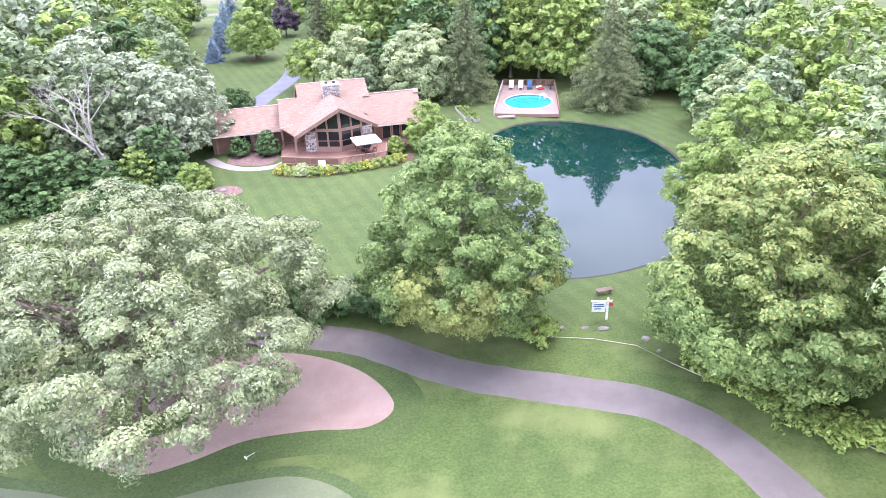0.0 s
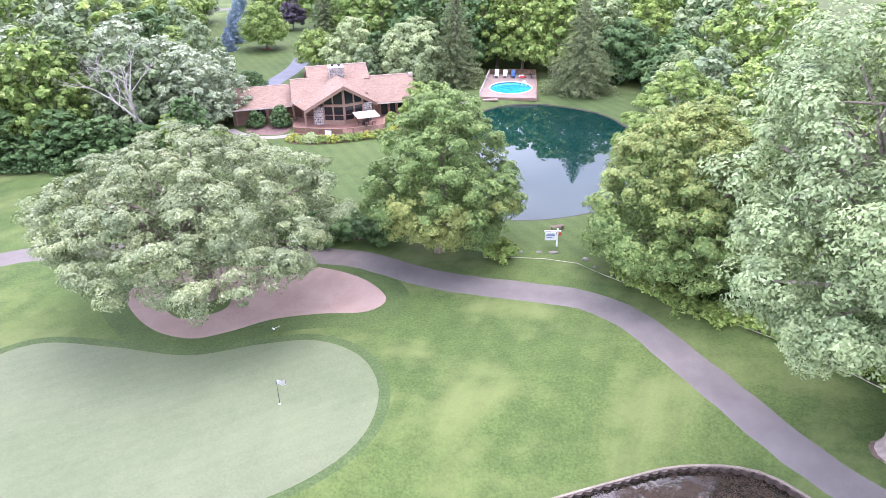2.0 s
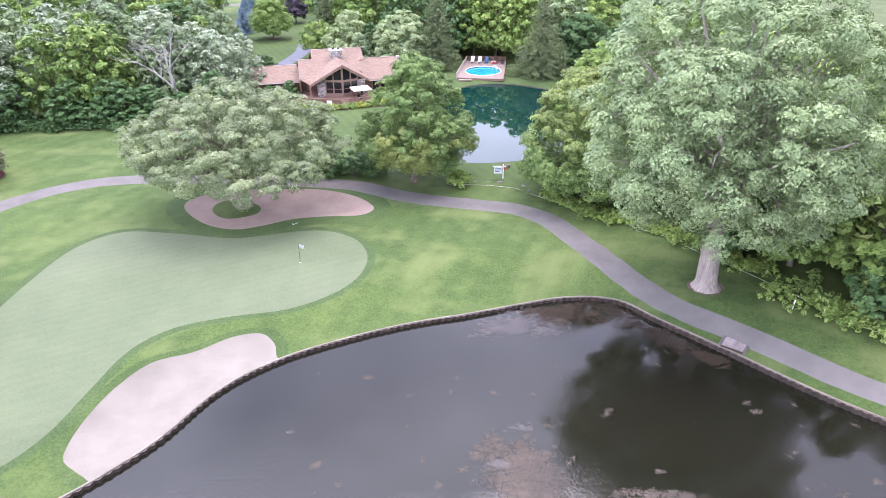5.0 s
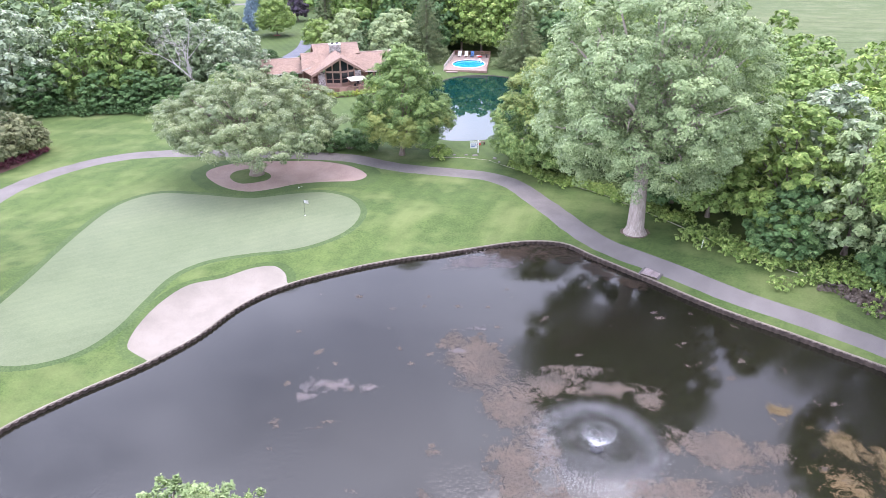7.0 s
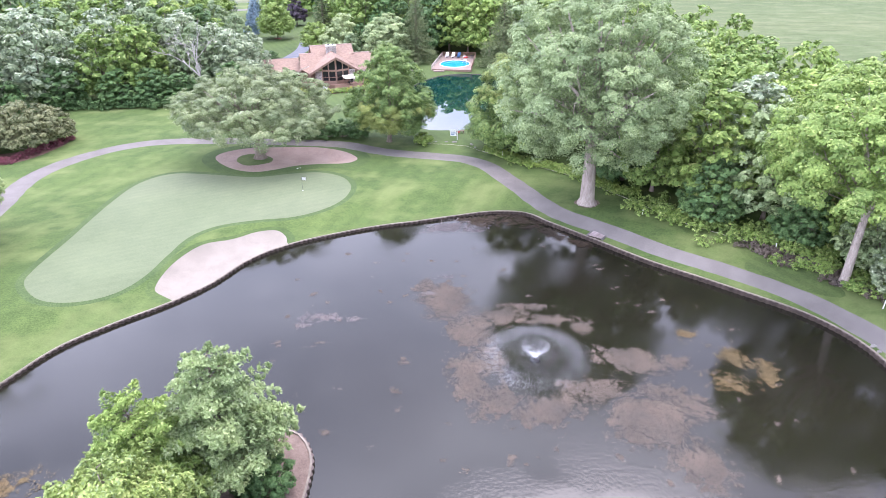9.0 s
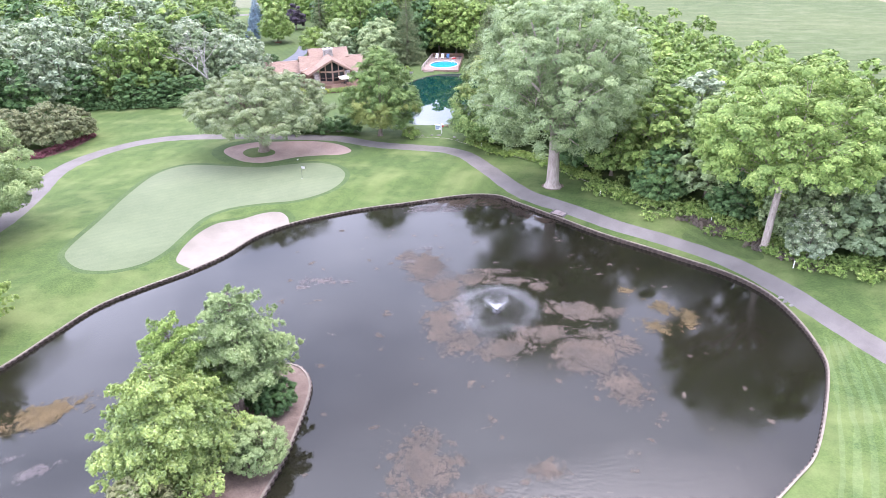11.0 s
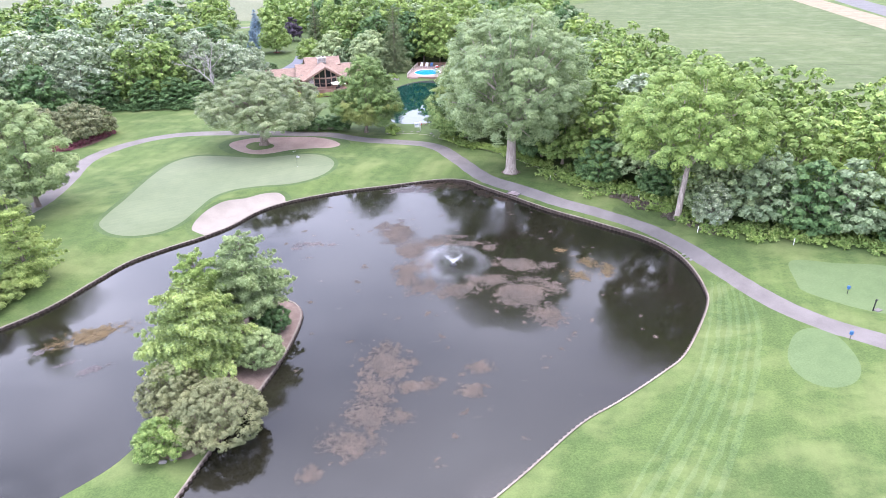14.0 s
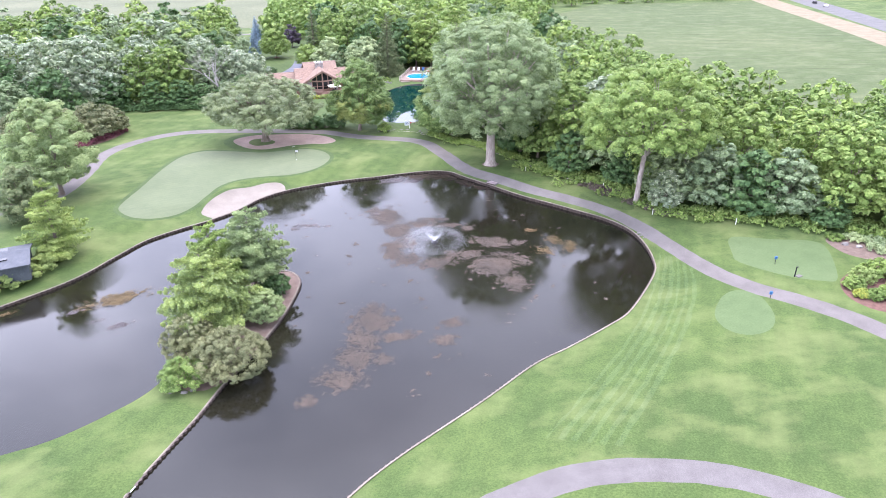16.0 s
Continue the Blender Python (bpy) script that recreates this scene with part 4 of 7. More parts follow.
def shrub(name, label, material, seed, width, height, leaves, size, m=None, boughs=14, lump=0.42, category="shrub", group=""):
    r = np.random.default_rng(seed)
    t = base_of(name, m or Matrix(), label, category, group)
    quads, cen = crown(r, width, height, 0.05, boughs, leaves, size, "dome", lump, 10, 0.8, False, 0.95, 0.24)
    bm = bmesh.new()
    for c in cen[:6]:
        tube(bm, [(0, 0, -0.1), tuple(c * np.array([0.5, 0.5, 0.5])), tuple(c)], [0.07, 0.045, 0.015], 5)
    part("stems", bm, M["bark"], t)
    cloud_mesh("crown", quads, M[material], t)
    return t


def cypress(name, label, material, seed, height, width, m=None, levels=15, per=9, size=0.1, low=0.4, power=0.75, dense=95, rise=0.35, second=None):
    """A soft conifer: sprays that rise outwards in loose tiers, each of many fine needles."""
    r = np.random.default_rng(seed)
    t = base_of(name, m or Matrix(), label, "tree")
    bm = tube(bmesh.new(), [(0, 0, -0.2), (0, 0, 0.3), (0, 0, height * 0.5), (0, 0, height * 0.96)], [0.030 * height, 0.023 * height, 0.013 * height, 0.02], 8)
    out = []
    for k in range(levels):
        f = (k + 0.5) / levels
        z = low + (height * 0.97 - low) * f
        reach = width / 2 * (1 - f) ** power * min(1, 0.72 + 2.2 * f) + 0.25
        nb = max(4, int(per * (1 - f * 0.55)))
        a0 = r.uniform(0, 6.28)
        for j in range(nb):
            a = a0 + 6.283 * j / nb + r.normal(0, 0.2)
            ln = reach * r.uniform(0.68, 1.18)
            zz = z + r.normal(0, 0.9 * height / levels)
            d = np.array([math.cos(a), math.sin(a), 0])
            side = np.array([-math.sin(a), math.cos(a), 0])
            n = max(30, int(ln * dense))
            u = 1 - r.uniform(0, 0.92, n) ** 1.35
            # twigs to both sides of the spray, shorter towards the tip
            twig = np.round(u * 7) / 7
            sign = np.where(r.uniform(0, 1, n) < 0.5, -1, 1)
            v = r.uniform(0, 1, n) ** 0.8 * (0.50 * (1.08 - twig)) * ln
            u2 = twig + r.normal(0, 0.022, n) + v / ln * 0.45
            p = d * (u2 * ln)[:, None] + side * (sign * v)[:, None]
            p[:, 2] = zz + rise * ln * (u2 - 0.55 * u2 ** 2) - 0.22 * v + r.normal(0, 0.06 + 0.012 * ln, n)
            out.append(leaf_cloud(r, p, np.tile(d * 0.5 + np.array([0, 0, 0.8]), (n, 1)), size * 1.25, 0.42, 0.5))
            if ln > 0.7:
                tube(bm, [(0, 0, zz), tuple(d * ln * 0.6 + np.array([0, 0, zz + 0.2 * rise * ln]))], [0.04, 0.012], 4, False)
    part("trunk", bm, M["bark"], t)
    q = np.concatenate(out)
    split = None if second is None else (M[second], r.uniform(0, 1, len(q)) < 0.18)
    cloud_mesh("crown", q, M[material], t, "", split)
    return t


# ---- the single trees ----
T = lambda x, y, rz=0, z=0: sit(x, y, z, 0, 0, rz)
broadleaf("oak_tree", "broad white oak with pale rustling leaves in the bunker's island", "l_oak", 11, 26.6, 15.0, 3.3, 150, 150000, 0.094, T(-7.5, 16.4), "dome", 3.4, 0.75, (0.0, 0.2), "bark", 0.140, None, 14, 22, "tree", "", 0.65, True, 0.78)


def gold(p, r):
    """Yellowing patches on the side towards the path."""
    hit = np.zeros(len(p), bool)
    for x, y, z, q in ((-3.4, -6.2, 4.2, 3.0), (-0.6, -7.0, 3.2, 3.4), (-3.6, -5.2, 8.4, 2.2), (0.4, -6.4, 6.4, 1.8), (4.2, -6.0, 7.0, 1.3), (6.6, -4.0, 6.0, 1.2), (-5.2, -6.0, 2.6, 1.4)):
        hit |= np.linalg.norm(p - np.array([x, y, z]), axis=1) < q * r.uniform(0.75, 1.1, len(p))
    return hit
broadleaf("maple_tree", "rounded green maple with yellowing branches beside the path", "l_maple", 12, 15.6, 17.6, 2.0, 120, 95000, 0.105, T(14.3, 21.4), "egg", 3.6, 0.36, (0.5, 0), "bark", 0.215, ("l_maple_gold", gold), 15, 12, "tree", "", 0.8, False, 0.78)
broadleaf("maple_tree", "dense maple with yellow-green top above the fence", "l_maple", 13, 17.8, 17.6, 0.2, 125, 95000, 0.105, T(35.4, 13.2), "egg", 3.4, 0.4, (0, 0), "bark", 0.19, ("l_maple_gold", lambda p, r: (p[:, 2] + r.normal(0, 1.6, len(p)) > 8.6) * (r.uniform(0, 1, len(p)) < 0.62)), 13, 12, "tree", "", 0.8, False, 0.85)
broadleaf("cottonwood_tree", "tall cottonwood with thick pale trunk and grey-green leaves", "l_cotton", 14, 27.0, 29.4, 3.8, 280, 190000, 0.09, T(39.2, -11.0), "oval", 9.5, 0.95, (0.2, 1.0), "bark_pale", 0.135, None, 13, 44, "tree", "", 0.8, True)
broadleaf("ash_tree", "leaning ash with bare pale trunk at the woods' edge", "l_bright", 15, 23.5, 24.2, 8.0, 110, 75000, 0.118, T(58.9, -37.2), "dome", 9.5, 0.46, (1.2, 1.0), "bark_pale", 0.15, ("l_green", lambda p, r: r.uniform(0, 1, len(p)) < 0.5), 12, 24, "tree", "", 0.7)
broadleaf("locust_tree", "light green tree with open crown beside the pond", "l_bright", 16, 13.5, 16.0, 2.0, 70, 40000, 0.12, T(43.0, 31.5), "egg", 4.0, 0.25, (0, 0), "bark_pale", 0.2, None, 11)
broadleaf("ash_tree", "grey-green tree with dark trunk near the path", "l_sage", 17, 16.0, 18.4, 2.6, 80, 52000, 0.115, T(-42.0, -12.6), "egg", 5.0, 0.4, (0, 0), "bark", 0.2, None, 12)
# the spit in the pond
cypress("cypress_tree", "feathery bright green bald cypress on the spit", "l_cypress", 18, 10.4, 12.4, T(-7.6, -64.8), 15, 12, 0.125, 0.5, 0.56, 120, 0.4, "l_sage")
cypress("cypress_tree", "yellow-green bald cypress on the spit", "l_bright", 19, 11.6, 9.0, T(-7.2, -60.4), 17, 11, 0.12, 0.8, 0.5, 115, 0.45)
cypress("cypress_tree", "soft grey-green bald cypress near the spit's tip", "l_sage", 20, 11.8, 10.4, T(-3.0, -56.8), 16, 11, 0.12, 2.2, 0.5, 115, 0.4, "l_willow")
shrub("yew_shrub", "dark green spreading shrub under the cypress", "l_dark", 21, 4.6, 2.6, 14000, 0.085, T(-0.6, -57.6), 34, 0.26)
shrub("round_shrub", "round pale green shrub on the mulch", "l_sage", 22, 5.4, 4.2, 26000, 0.07, T(-1.4, -64.5), 90, 0.20)
shrub("bronze_shrub", "spreading bronze-green shrub at the water's edge", "l_bronze", 23, 9.4, 5.2, 44000, 0.075, T(-4.0, -75.0), 200, 0.115)
shrub("bronze_shrub", "loose brownish shrub behind the cypress", "l_bronze", 24, 6.8, 4.8, 24000, 0.075, T(-9.0, -70.5), 130, 0.125)
shrub("green_shrub", "low deep green shrub at the spit's bank", "l_green", 25, 5.0, 3.0, 14000, 0.085, T(-8.6, -76.6), 40, 0.24)
# left of the green
cypress("cypress_tree", "young pale green cypress by the clubhouse hedge", "l_cypress", 26, 12.4, 9.6, T(-33.2, -40.2), 15, 10, 0.12, 0.4, 0.8, 120, 0.3, "l_bright")
for k, (x, y, w, h, lab) in enumerate(((-47.5, 27.5, 12, 8.6, 0), (-54, 26, 11, 8.0, 1), (-61, 25.5, 12, 9, 2), (-44.6, 31.4, 8, 6.5, 3))):
    shrub("bronze_shrub", "tall bronze-leaved shrub above crimson flowers", "l_bronze", 30 + k, w, h, 9000, 0.15, T(x, y), 110, 0.15, "shrub", "bronze shrubs along the path")
broadleaf("fir_tree", "dark green tree behind the clubhouse hedge", "l_spruce", 35, 9, 9.5, 0.4, 44, 16000, 0.16, T(-43.2, -24.5), "egg", 2.5, 0.2)


def dead_tree(m):
    r = random.Random(4)
    t = base_of("dead_tree", m, "bare bleached dead tree among the green woods", "tree")
    bm = bmesh.new()

    def grow(p, d, ln, rad, level):
        q = p + d * ln * 0.5 + Vector((r.gauss(0, .05), r.gauss(0, .05), 0)) * ln
        e = q + (d + Vector((r.gauss(0, .12), r.gauss(0, .12), 0.05))).normalized() * ln * 0.5
        tube(bm, [p, q, e], [rad, rad * 0.8, rad * 0.58], 6 if level < 2 else 4, False)
        if level < 5:
            for _ in range(3 if level < 4 else 2):
                nd = (d + Vector((r.gauss(0, .55), r.gauss(0, .45), r.gauss(0.05, .35)))).normalized()
                grow(q.lerp(e, r.uniform(0.2, 1)), nd, ln * r.uniform(0.55, 0.8), rad * 0.5, level + 1)

    grow(Vector((0, 0, -0.2)), Vector((-0.22, 0, 1)).normalized(), 6.6, 0.30, 0)
    grow(Vector((-0.6, 0, 3.8)), Vector((-0.75, 0, 0.8)).normalized(), 4.8, 0.17, 1)
    part("trunk", bm, M["bark_dead"], t)


dead_tree(T(-22.6, 60.5) @ Matrix.Diagonal((1.08, 1.05, 1.08, 1)))
# hedge along the boundary, low bushes beneath the maple
for k, x in enumerate((-2, 0.8, 3.6, 6.2, 8.8)):
    shrub("hedge", "dark clipped hedge behind the path", "l_dark", 40 + k, 4.4, 3.0 + 0.3 * (k % 2), 4500, 0.12, T(x, 27.2 - 0.55 * k), 16, 0.36, "hedge", "hedge along the boundary")
shrub("green_shrub", "small green bush beside the maple", "l_green", 46, 3.0, 2.0, 1800, 0.15, T(20.0, 19.0))
# house garden
for x, y, w, h, mt, lab in ((17.4, 66, 6.4, 7.2, "l_green", "large conical arborvitae at the house corner"), (-4.5, 68.4, 3.4, 3.6, "l_dark", "rounded evergreen bush by the house wall"),
                            (-8.4, 69.0, 3.0, 2.8, "l_dark", "low evergreen bush by the house wall"), (12.9, 65.2, 2.6, 2.4, "l_bright", "round bright bush at the deck corner"),
                            (0.4, 59.6, 2.6, 1.4, "l_willow", "low grey-green bush in the flower bed"), (-11.6, 92.4, 6.0, 4.2, "l_dark", "rounded bush behind the house wing"),
                            (-12.4, 57.5, 4.5, 3.4, "l_bright", "bright green bush at the lawn's edge")):
    r_ev = base_of("evergreen_shrub", T(x, y), lab, "shrub")
    rr = np.random.default_rng(int(x * 7 + 300))
    part("stems", tube(bmesh.new(), [(0, 0, -0.1), (0, 0, h * 0.8)], [0.12, 0.03], 6), M["bark"], r_ev)
    cloud_mesh("crown", crown(rr, w, h, 0.02, 60, int(1700 * w), 0.095, "egg", 0.24, 9)[0], M[mt], r_ev)
for k, (x, y) in enumerate(((-2.2, 60.6), (-0.8, 59.9), (2.0, 59.0), (3.6, 59.1), (5.4, 59.2), (7.0, 59.5), (8.6, 59.8), (10.2, 60.2), (11.8, 60.7), (13.0, 61.6))):
    shrub("flower_clump", ("yellow-flowering daylilies along the deck", "leafy green perennials along the deck", "pale green perennials along the deck")[k * 2 % 3], ("l_flower", "l_bright", "l_cypress")[k * 2 % 3], 60 + k, 2.2, 1.0, 1400, 0.085, T(x, y), 14, 0.36, "flowers", "flowers round the deck")
for k in range(14):
    f = k / 13
    x, y = (-57 + 9 * min(1, f * 1.6), 22.6 - 2.0 * min(1, f * 1.6)) if f < 0.62 else (-48 + 5.2 * (f - 0.62) / 0.38, 20.6 + 11.4 * (f - 0.62) / 0.38)
    shrub("flower_clump", "low crimson flowers edging the bed", "l_crimson", 80 + k, 2.4, 0.8, 1100, 0.09, T(x, y), 14, 0.36, "flowers", "crimson flower edging")
# conifers
spruce("spruce_tree", "tall grey-green spruce beside the pool deck", "l_spruce", 101, 20.5, 11.5, T(27.0, 90), 36, 16, 0.17)
spruce("spruce_tree", "wide grey-green spruce on the pond's far shore", "l_spruce", 102, 17.6, 14.5, T(48.4, 80), 34, 17, 0.17)
spruce("spruce_tree", "dark spruce behind the house", "l_spruce", 103, 21, 9.5, T(2.5, 118), 28, 13, 0.22)
for k, (x, y, h, w) in enumerate(((-21.8, 135.4, 5.6, 4.6), (-21.6, 146, 8.6, 6.0), (-21.8, 157.5, 11.0, 7.0), (-24.4, 186, 11, 7))):
    spruce("blue_spruce", "blue-silver spruce in a row on the lawn", "l_blue", 110 + k, h, w, T(x, y), 20, 12, 0.24)
broadleaf("linden_tree", "round green tree standing alone on the lawn", "l_green", 115, 11.5, 11.0, 1.6, 60, 14000, 0.2, T(-12.6, 135.4), "egg", 3.0, 0.2)
broadleaf("willow_tree", "pale sage-green willow behind the house", "l_willow", 116, 13, 13, 0.8, 60, 18000, 0.18, T(19.5, 92), "egg", 3.0, 0.25)
broadleaf("willow_tree", "pale sage-green willow beside the drive", "l_willow", 117, 11, 12, 0.8, 56, 15000, 0.18, T(7.5, 100), "egg", 3.0, 0.25)
broadleaf("honey_locust", "yellow-green small tree by the drive", "l_bright", 118, 9, 9.5, 1.5, 44, 10000, 0.18, T(1.0, 104), "dome", 3.0, 0.18)
broadleaf("crabapple_tree", "dark blue-green tree beyond the spruce", "l_dark", 119, 13, 12, 0.8, 56, 15000, 0.19, T(59, 86), "egg", 3.0, 0.25)

broadleaf("plum_tree", "dark purple-leaved small tree behind the linden", "l_plum", 120, 7.5, 9.5, 1.2, 40, 7000, 0.2, T(-7.6, 163), "egg", 2.5, 0.16)
mr = mesh_of("mulch_ring", [(-12.6 + q * math.cos(a), 135.4 + q * math.sin(a), 0.10 + 0.10 * (1.2 - q)) for q in (0.3, 1.2) for a in np.arange(16) * math.pi / 8], [(i, (i + 1) % 16, 16 + (i + 1) % 16, 16 + i) for i in range(16)], M["red_mulch_ring"])
tagged(mr, "ring of red mulch round the lawn tree", "mulch", "", "structure")
# ---- the woods ----
KINDS = (
    ("l_green", 11, 16, 1.0, "egg", "green woodland tree with dense crown", "ash_tree"),
    ("l_bright", 12, 17, 1.2, "egg", "bright green woodland tree with full crown", "walnut_tree"),
    ("l_silver", 13, 17, 0.8, "egg", "silvery poplar with pale leaf undersides", "poplar_tree"),
    ("l_dark", 11, 13, 0.4, "egg", "dark green woodland tree with dense leaves", "elm_tree"),
    ("l_dusk", 11, 14, 0.8, "egg", "grey-green woodland tree with soft crown", "willow_tree"),
    ("l_green", 13, 18, 1.2, "dome", "broad green woodland tree with layered crown", "ash_tree"),
    ("l_cotton", 12, 16, 0.8, "egg", "pale green woodland tree with loose crown", "box_elder"))
spare = {}
for far in (0, 1, 2):
    for k, (mt, w, h, low, sh, lab, nm) in enumerate(KINDS):
        t = broadleaf(nm, lab, mt, 200 + k + 20 * far, w, h, low, (95, 85, 50)[far], (9800, 6400, 2400)[far], (0.20, 0.215, 0.34)[far], T(0, 0), sh, None, 0.24, (0, 0), "bark", (0.17, 0.175, 0.2)[far], None, (10, 9, 7)[far], (8, 6, 4)[far], "tree")
        spare[(k, far)] = (t, h, 0)


def plant(k, x, y, h, spread=1.0, far=0):
    t, hh, n = spare[(k, far)]
    s = h / hh
    m = T(x, y, rng.uniform(0, 360)) @ Matrix.Diagonal((s * spread, s * spread, s, 1))
    if n == 0:
        t.matrix_basis = m
    else:
        c = copy_thing(t, T(x, y, 0))
        c.matrix_basis = m
    spare[(k, far)] = (t, hh, n + 1)


# marked trees: kind, place, height, spread
for k, x, y, h, sp in (
        # edge of the left wood
        (2, -66, 56, 22, 1.1), (2, -56, 60, 21.5, 1.1), (3, -62, 47, 14, 1.2), (3, -51, 57, 10, 1.3), (0, -44, 62, 17, 1.1), (0, -37, 62, 18.5, 1.0), (0, -35, 66, 16, 1.0), (3, -40, 57, 8, 1.4), (3, -33, 57, 8, 1.4),
        (3, -27, 56, 7, 1.4), (4, -27, 66, 13, 1), (4, -25, 70, 15, 1), (2, -17, 68, 14.5, 1.1), (2, -13.6, 73, 12.5, 1.0), (2, -21, 75, 15, 1.1), (4, -18, 84, 15, 0.9), (3, -17, 61, 8, 1.1), (0, -19, 58, 6, 1.2), (3, -22, 56, 5.5, 1.3),
        (2, -46, 75, 19, 1.1), (4, -36, 74, 18, 1.1), (2, -30, 80, 17, 1.1), (3, -75, 50, 17, 1.1), (2, -78, 62, 22, 1.1), (4, -70, 42, 12, 1.2),
        (0, -24, 95, 13, 1.0), (3, -30, 100, 16, 1.1), (4, -27, 112, 15, 1.0), (2, -33, 92, 16, 1.1), (5, -31, 126, 16, 1.1),
        # edge of the right wood
        (0, 50, -8, 15, 1.1), (3, 47.5, -3, 12, 1.2), (0, 55, -15, 17, 1.1), (3, 53, -19, 9, 1.2), (6, 60, -20, 17, 1.0), (2, 62, -10, 18, 1.1), (5, 58, -4, 19, 1.1), (0, 66, -29, 17, 1.0), (3, 60.5, -27, 8, 1.2),
        (6, 64, -35, 11, 1.1), (6, 67, -38, 12.5, 1.0), (2, 62.5, -40.5, 7.5, 1.1), (4, 70, -41, 13, 1.1), (3, 75, -45, 11.5, 1.15), (4, 80, -47, 12, 1.15), (1, 88, -50, 17, 1.1), (1, 96, -55, 17, 1.1), (1, 105, -58, 18, 1.1),
        (1, 78, -36, 17, 1.1), (0, 88, -40, 16.5, 1.1), (1, 72, -30, 18, 1.0), (5, 98, -44, 17, 1.1), (3, 84, -52.5, 6, 1.2), (0, 93, -58, 9, 1.2), (5, 108, -48, 19, 1.1), (0, 118, -56, 18, 1.1), (3, 101, -62, 9, 1.2),
        # right shore of the upper pond
        (0, 44, 18, 15, 1.1), (3, 41.5, 22, 10, 1.1), (6, 51, 26, 16, 1.1), (0, 55, 36, 15, 1.1), (4, 55, 47, 14, 1.1), (6, 56, 57, 13, 1.0), (3, 60, 66, 12, 1.1), (0, 48, 8, 16, 1.1), (5, 57, 14, 18, 1.1), (1, 62, 28, 18, 1.0), (6, 66, 46, 16, 1.1),
        (3, 64, 76, 12, 1.1), (4, 62, 58, 13, 1),
        # behind the pool and the house
        (0, 38, 103, 18.3, 1.1), (3, 33, 106, 17.1, 1.1), (1, 43, 101, 18.3, 1), (3, 29, 100, 14.6, 1), (0, 48, 95, 18.3, 1.1), (5, 52, 104, 22, 1.1), (1, 42, 112, 20.7, 1.1), (3, 22, 104, 17.1, 1.1), (0, 14, 110, 19.5, 1.1), (3, 13, 98, 10, 1),
        (5, 20, 116, 22, 1.1), (1, 30, 116, 22, 1.1), (0, 9, 120, 20.7, 1), (6, 57, 94, 19.5, 1.1), (1, 65, 92, 17, 1.1), (4, 10, 92, 8, 1.1), (3, 24, 97, 9, 1.1)):
    plant(k, x, y, h, sp, 0 if x > 44 and y < 10 else 1)


def scatter(poly, gap, seed, avoid=()):
    r = np.random.default_rng(seed)
    poly = np.array(poly, float)
    lo, hi = poly.min(0), poly.max(0)
    p = r.uniform(lo, hi, (4000, 2))
    p = p[inside(p, poly)]
    keep = []
    for q in p:
        if all((q[0] - k[0]) ** 2 + (q[1] - k[1]) ** 2 > gap * gap for k in keep):
            keep.append(q)
    return keep, r


for poly, gap, seed, weights, (h0, h1) in (
        ([(-80, 72), (-50, 82), (-36, 92), (-36, 190), (-130, 190), (-130, 60), (-90, 64)], 9.4, 31, (4, 2, 3, 2, 3, 2, 1), (15, 21)),
        ([(68, -22), (80, -27), (120, -42), (135, -50), (140, -14), (118, -6), (99, 4), (96, 40), (70, 40), (68, 0)], 8.6, 32, (5, 5, 0, 0, 0, 5, 1), (13.5, 17)),
        ([(71, 42), (96, 42), (92, 84), (94, 130), (66, 130), (60, 112), (70, 96), (68, 80), (72, 60)], 9.0, 33, (4, 3, 1, 2, 2, 3, 2), (14, 18)),
        ([(8, 126), (60, 112), (92, 130), (100, 185), (8, 185), (4, 150)], 9.6, 34, (4, 4, 0, 2, 1, 4, 2), (15, 20))):
    spots, r = scatter(poly, gap, seed)
    w = np.array(weights, float)
    for q in spots:
        plant(int(r.choice(7, p=w / w.sum())), q[0], q[1], r.uniform(h0, h1), r.uniform(0.95, 1.15), 2)


def far_woods(label, areas, seed):
    """Woods too far to count: many crowns of large leaf sprays and their stems."""
    r = np.random.default_rng(seed)
    quads = []
    stems = bmesh.new()
    for poly, gap, h0, h1 in areas:
        spots, _ = scatter(poly, gap, seed)
        for x, y in spots:
            h = r.uniform(h0, h1)
            q, _ = crown(r, h * 0.85, h, 0.5, 18, 330, 0.72, "egg", 0.34, 5)
            q += np.array([x, y, 0])
            quads.append(q)
            tube(stems, [(x, y, -0.3), (x, y, h * 0.6)], [0.3, 0.12], 5, False)
    ob = cloud_mesh("far_woods", quads, M["l_green"])
    part("stems", stems, M["bark"], ob)
    tagged(ob, label, "woods", "", "stuff")


far_woods("distant mixed green woodland", [
    ([(-20, 222), (60, 190), (110, 190), (135, 262), (172, 306), (330, 305), (330, 360), (-20, 420)], 14, 12, 18),
    ([(-260, 120), (-135, 120), (-135, 190), (-170, 215), (-300, 215)], 14, 13, 19),
    ([(-24, 190), (8, 186), (60, 190), (20, 240), (-20, 236)], 10, 10, 15),
    ([(-420, 560), (400, 480), (400, 540), (-420, 640)], 20, 12, 18),
    ([(330, 120), (400, 110), (480, 440), (400, 470)], 16, 10, 15),
], 77)


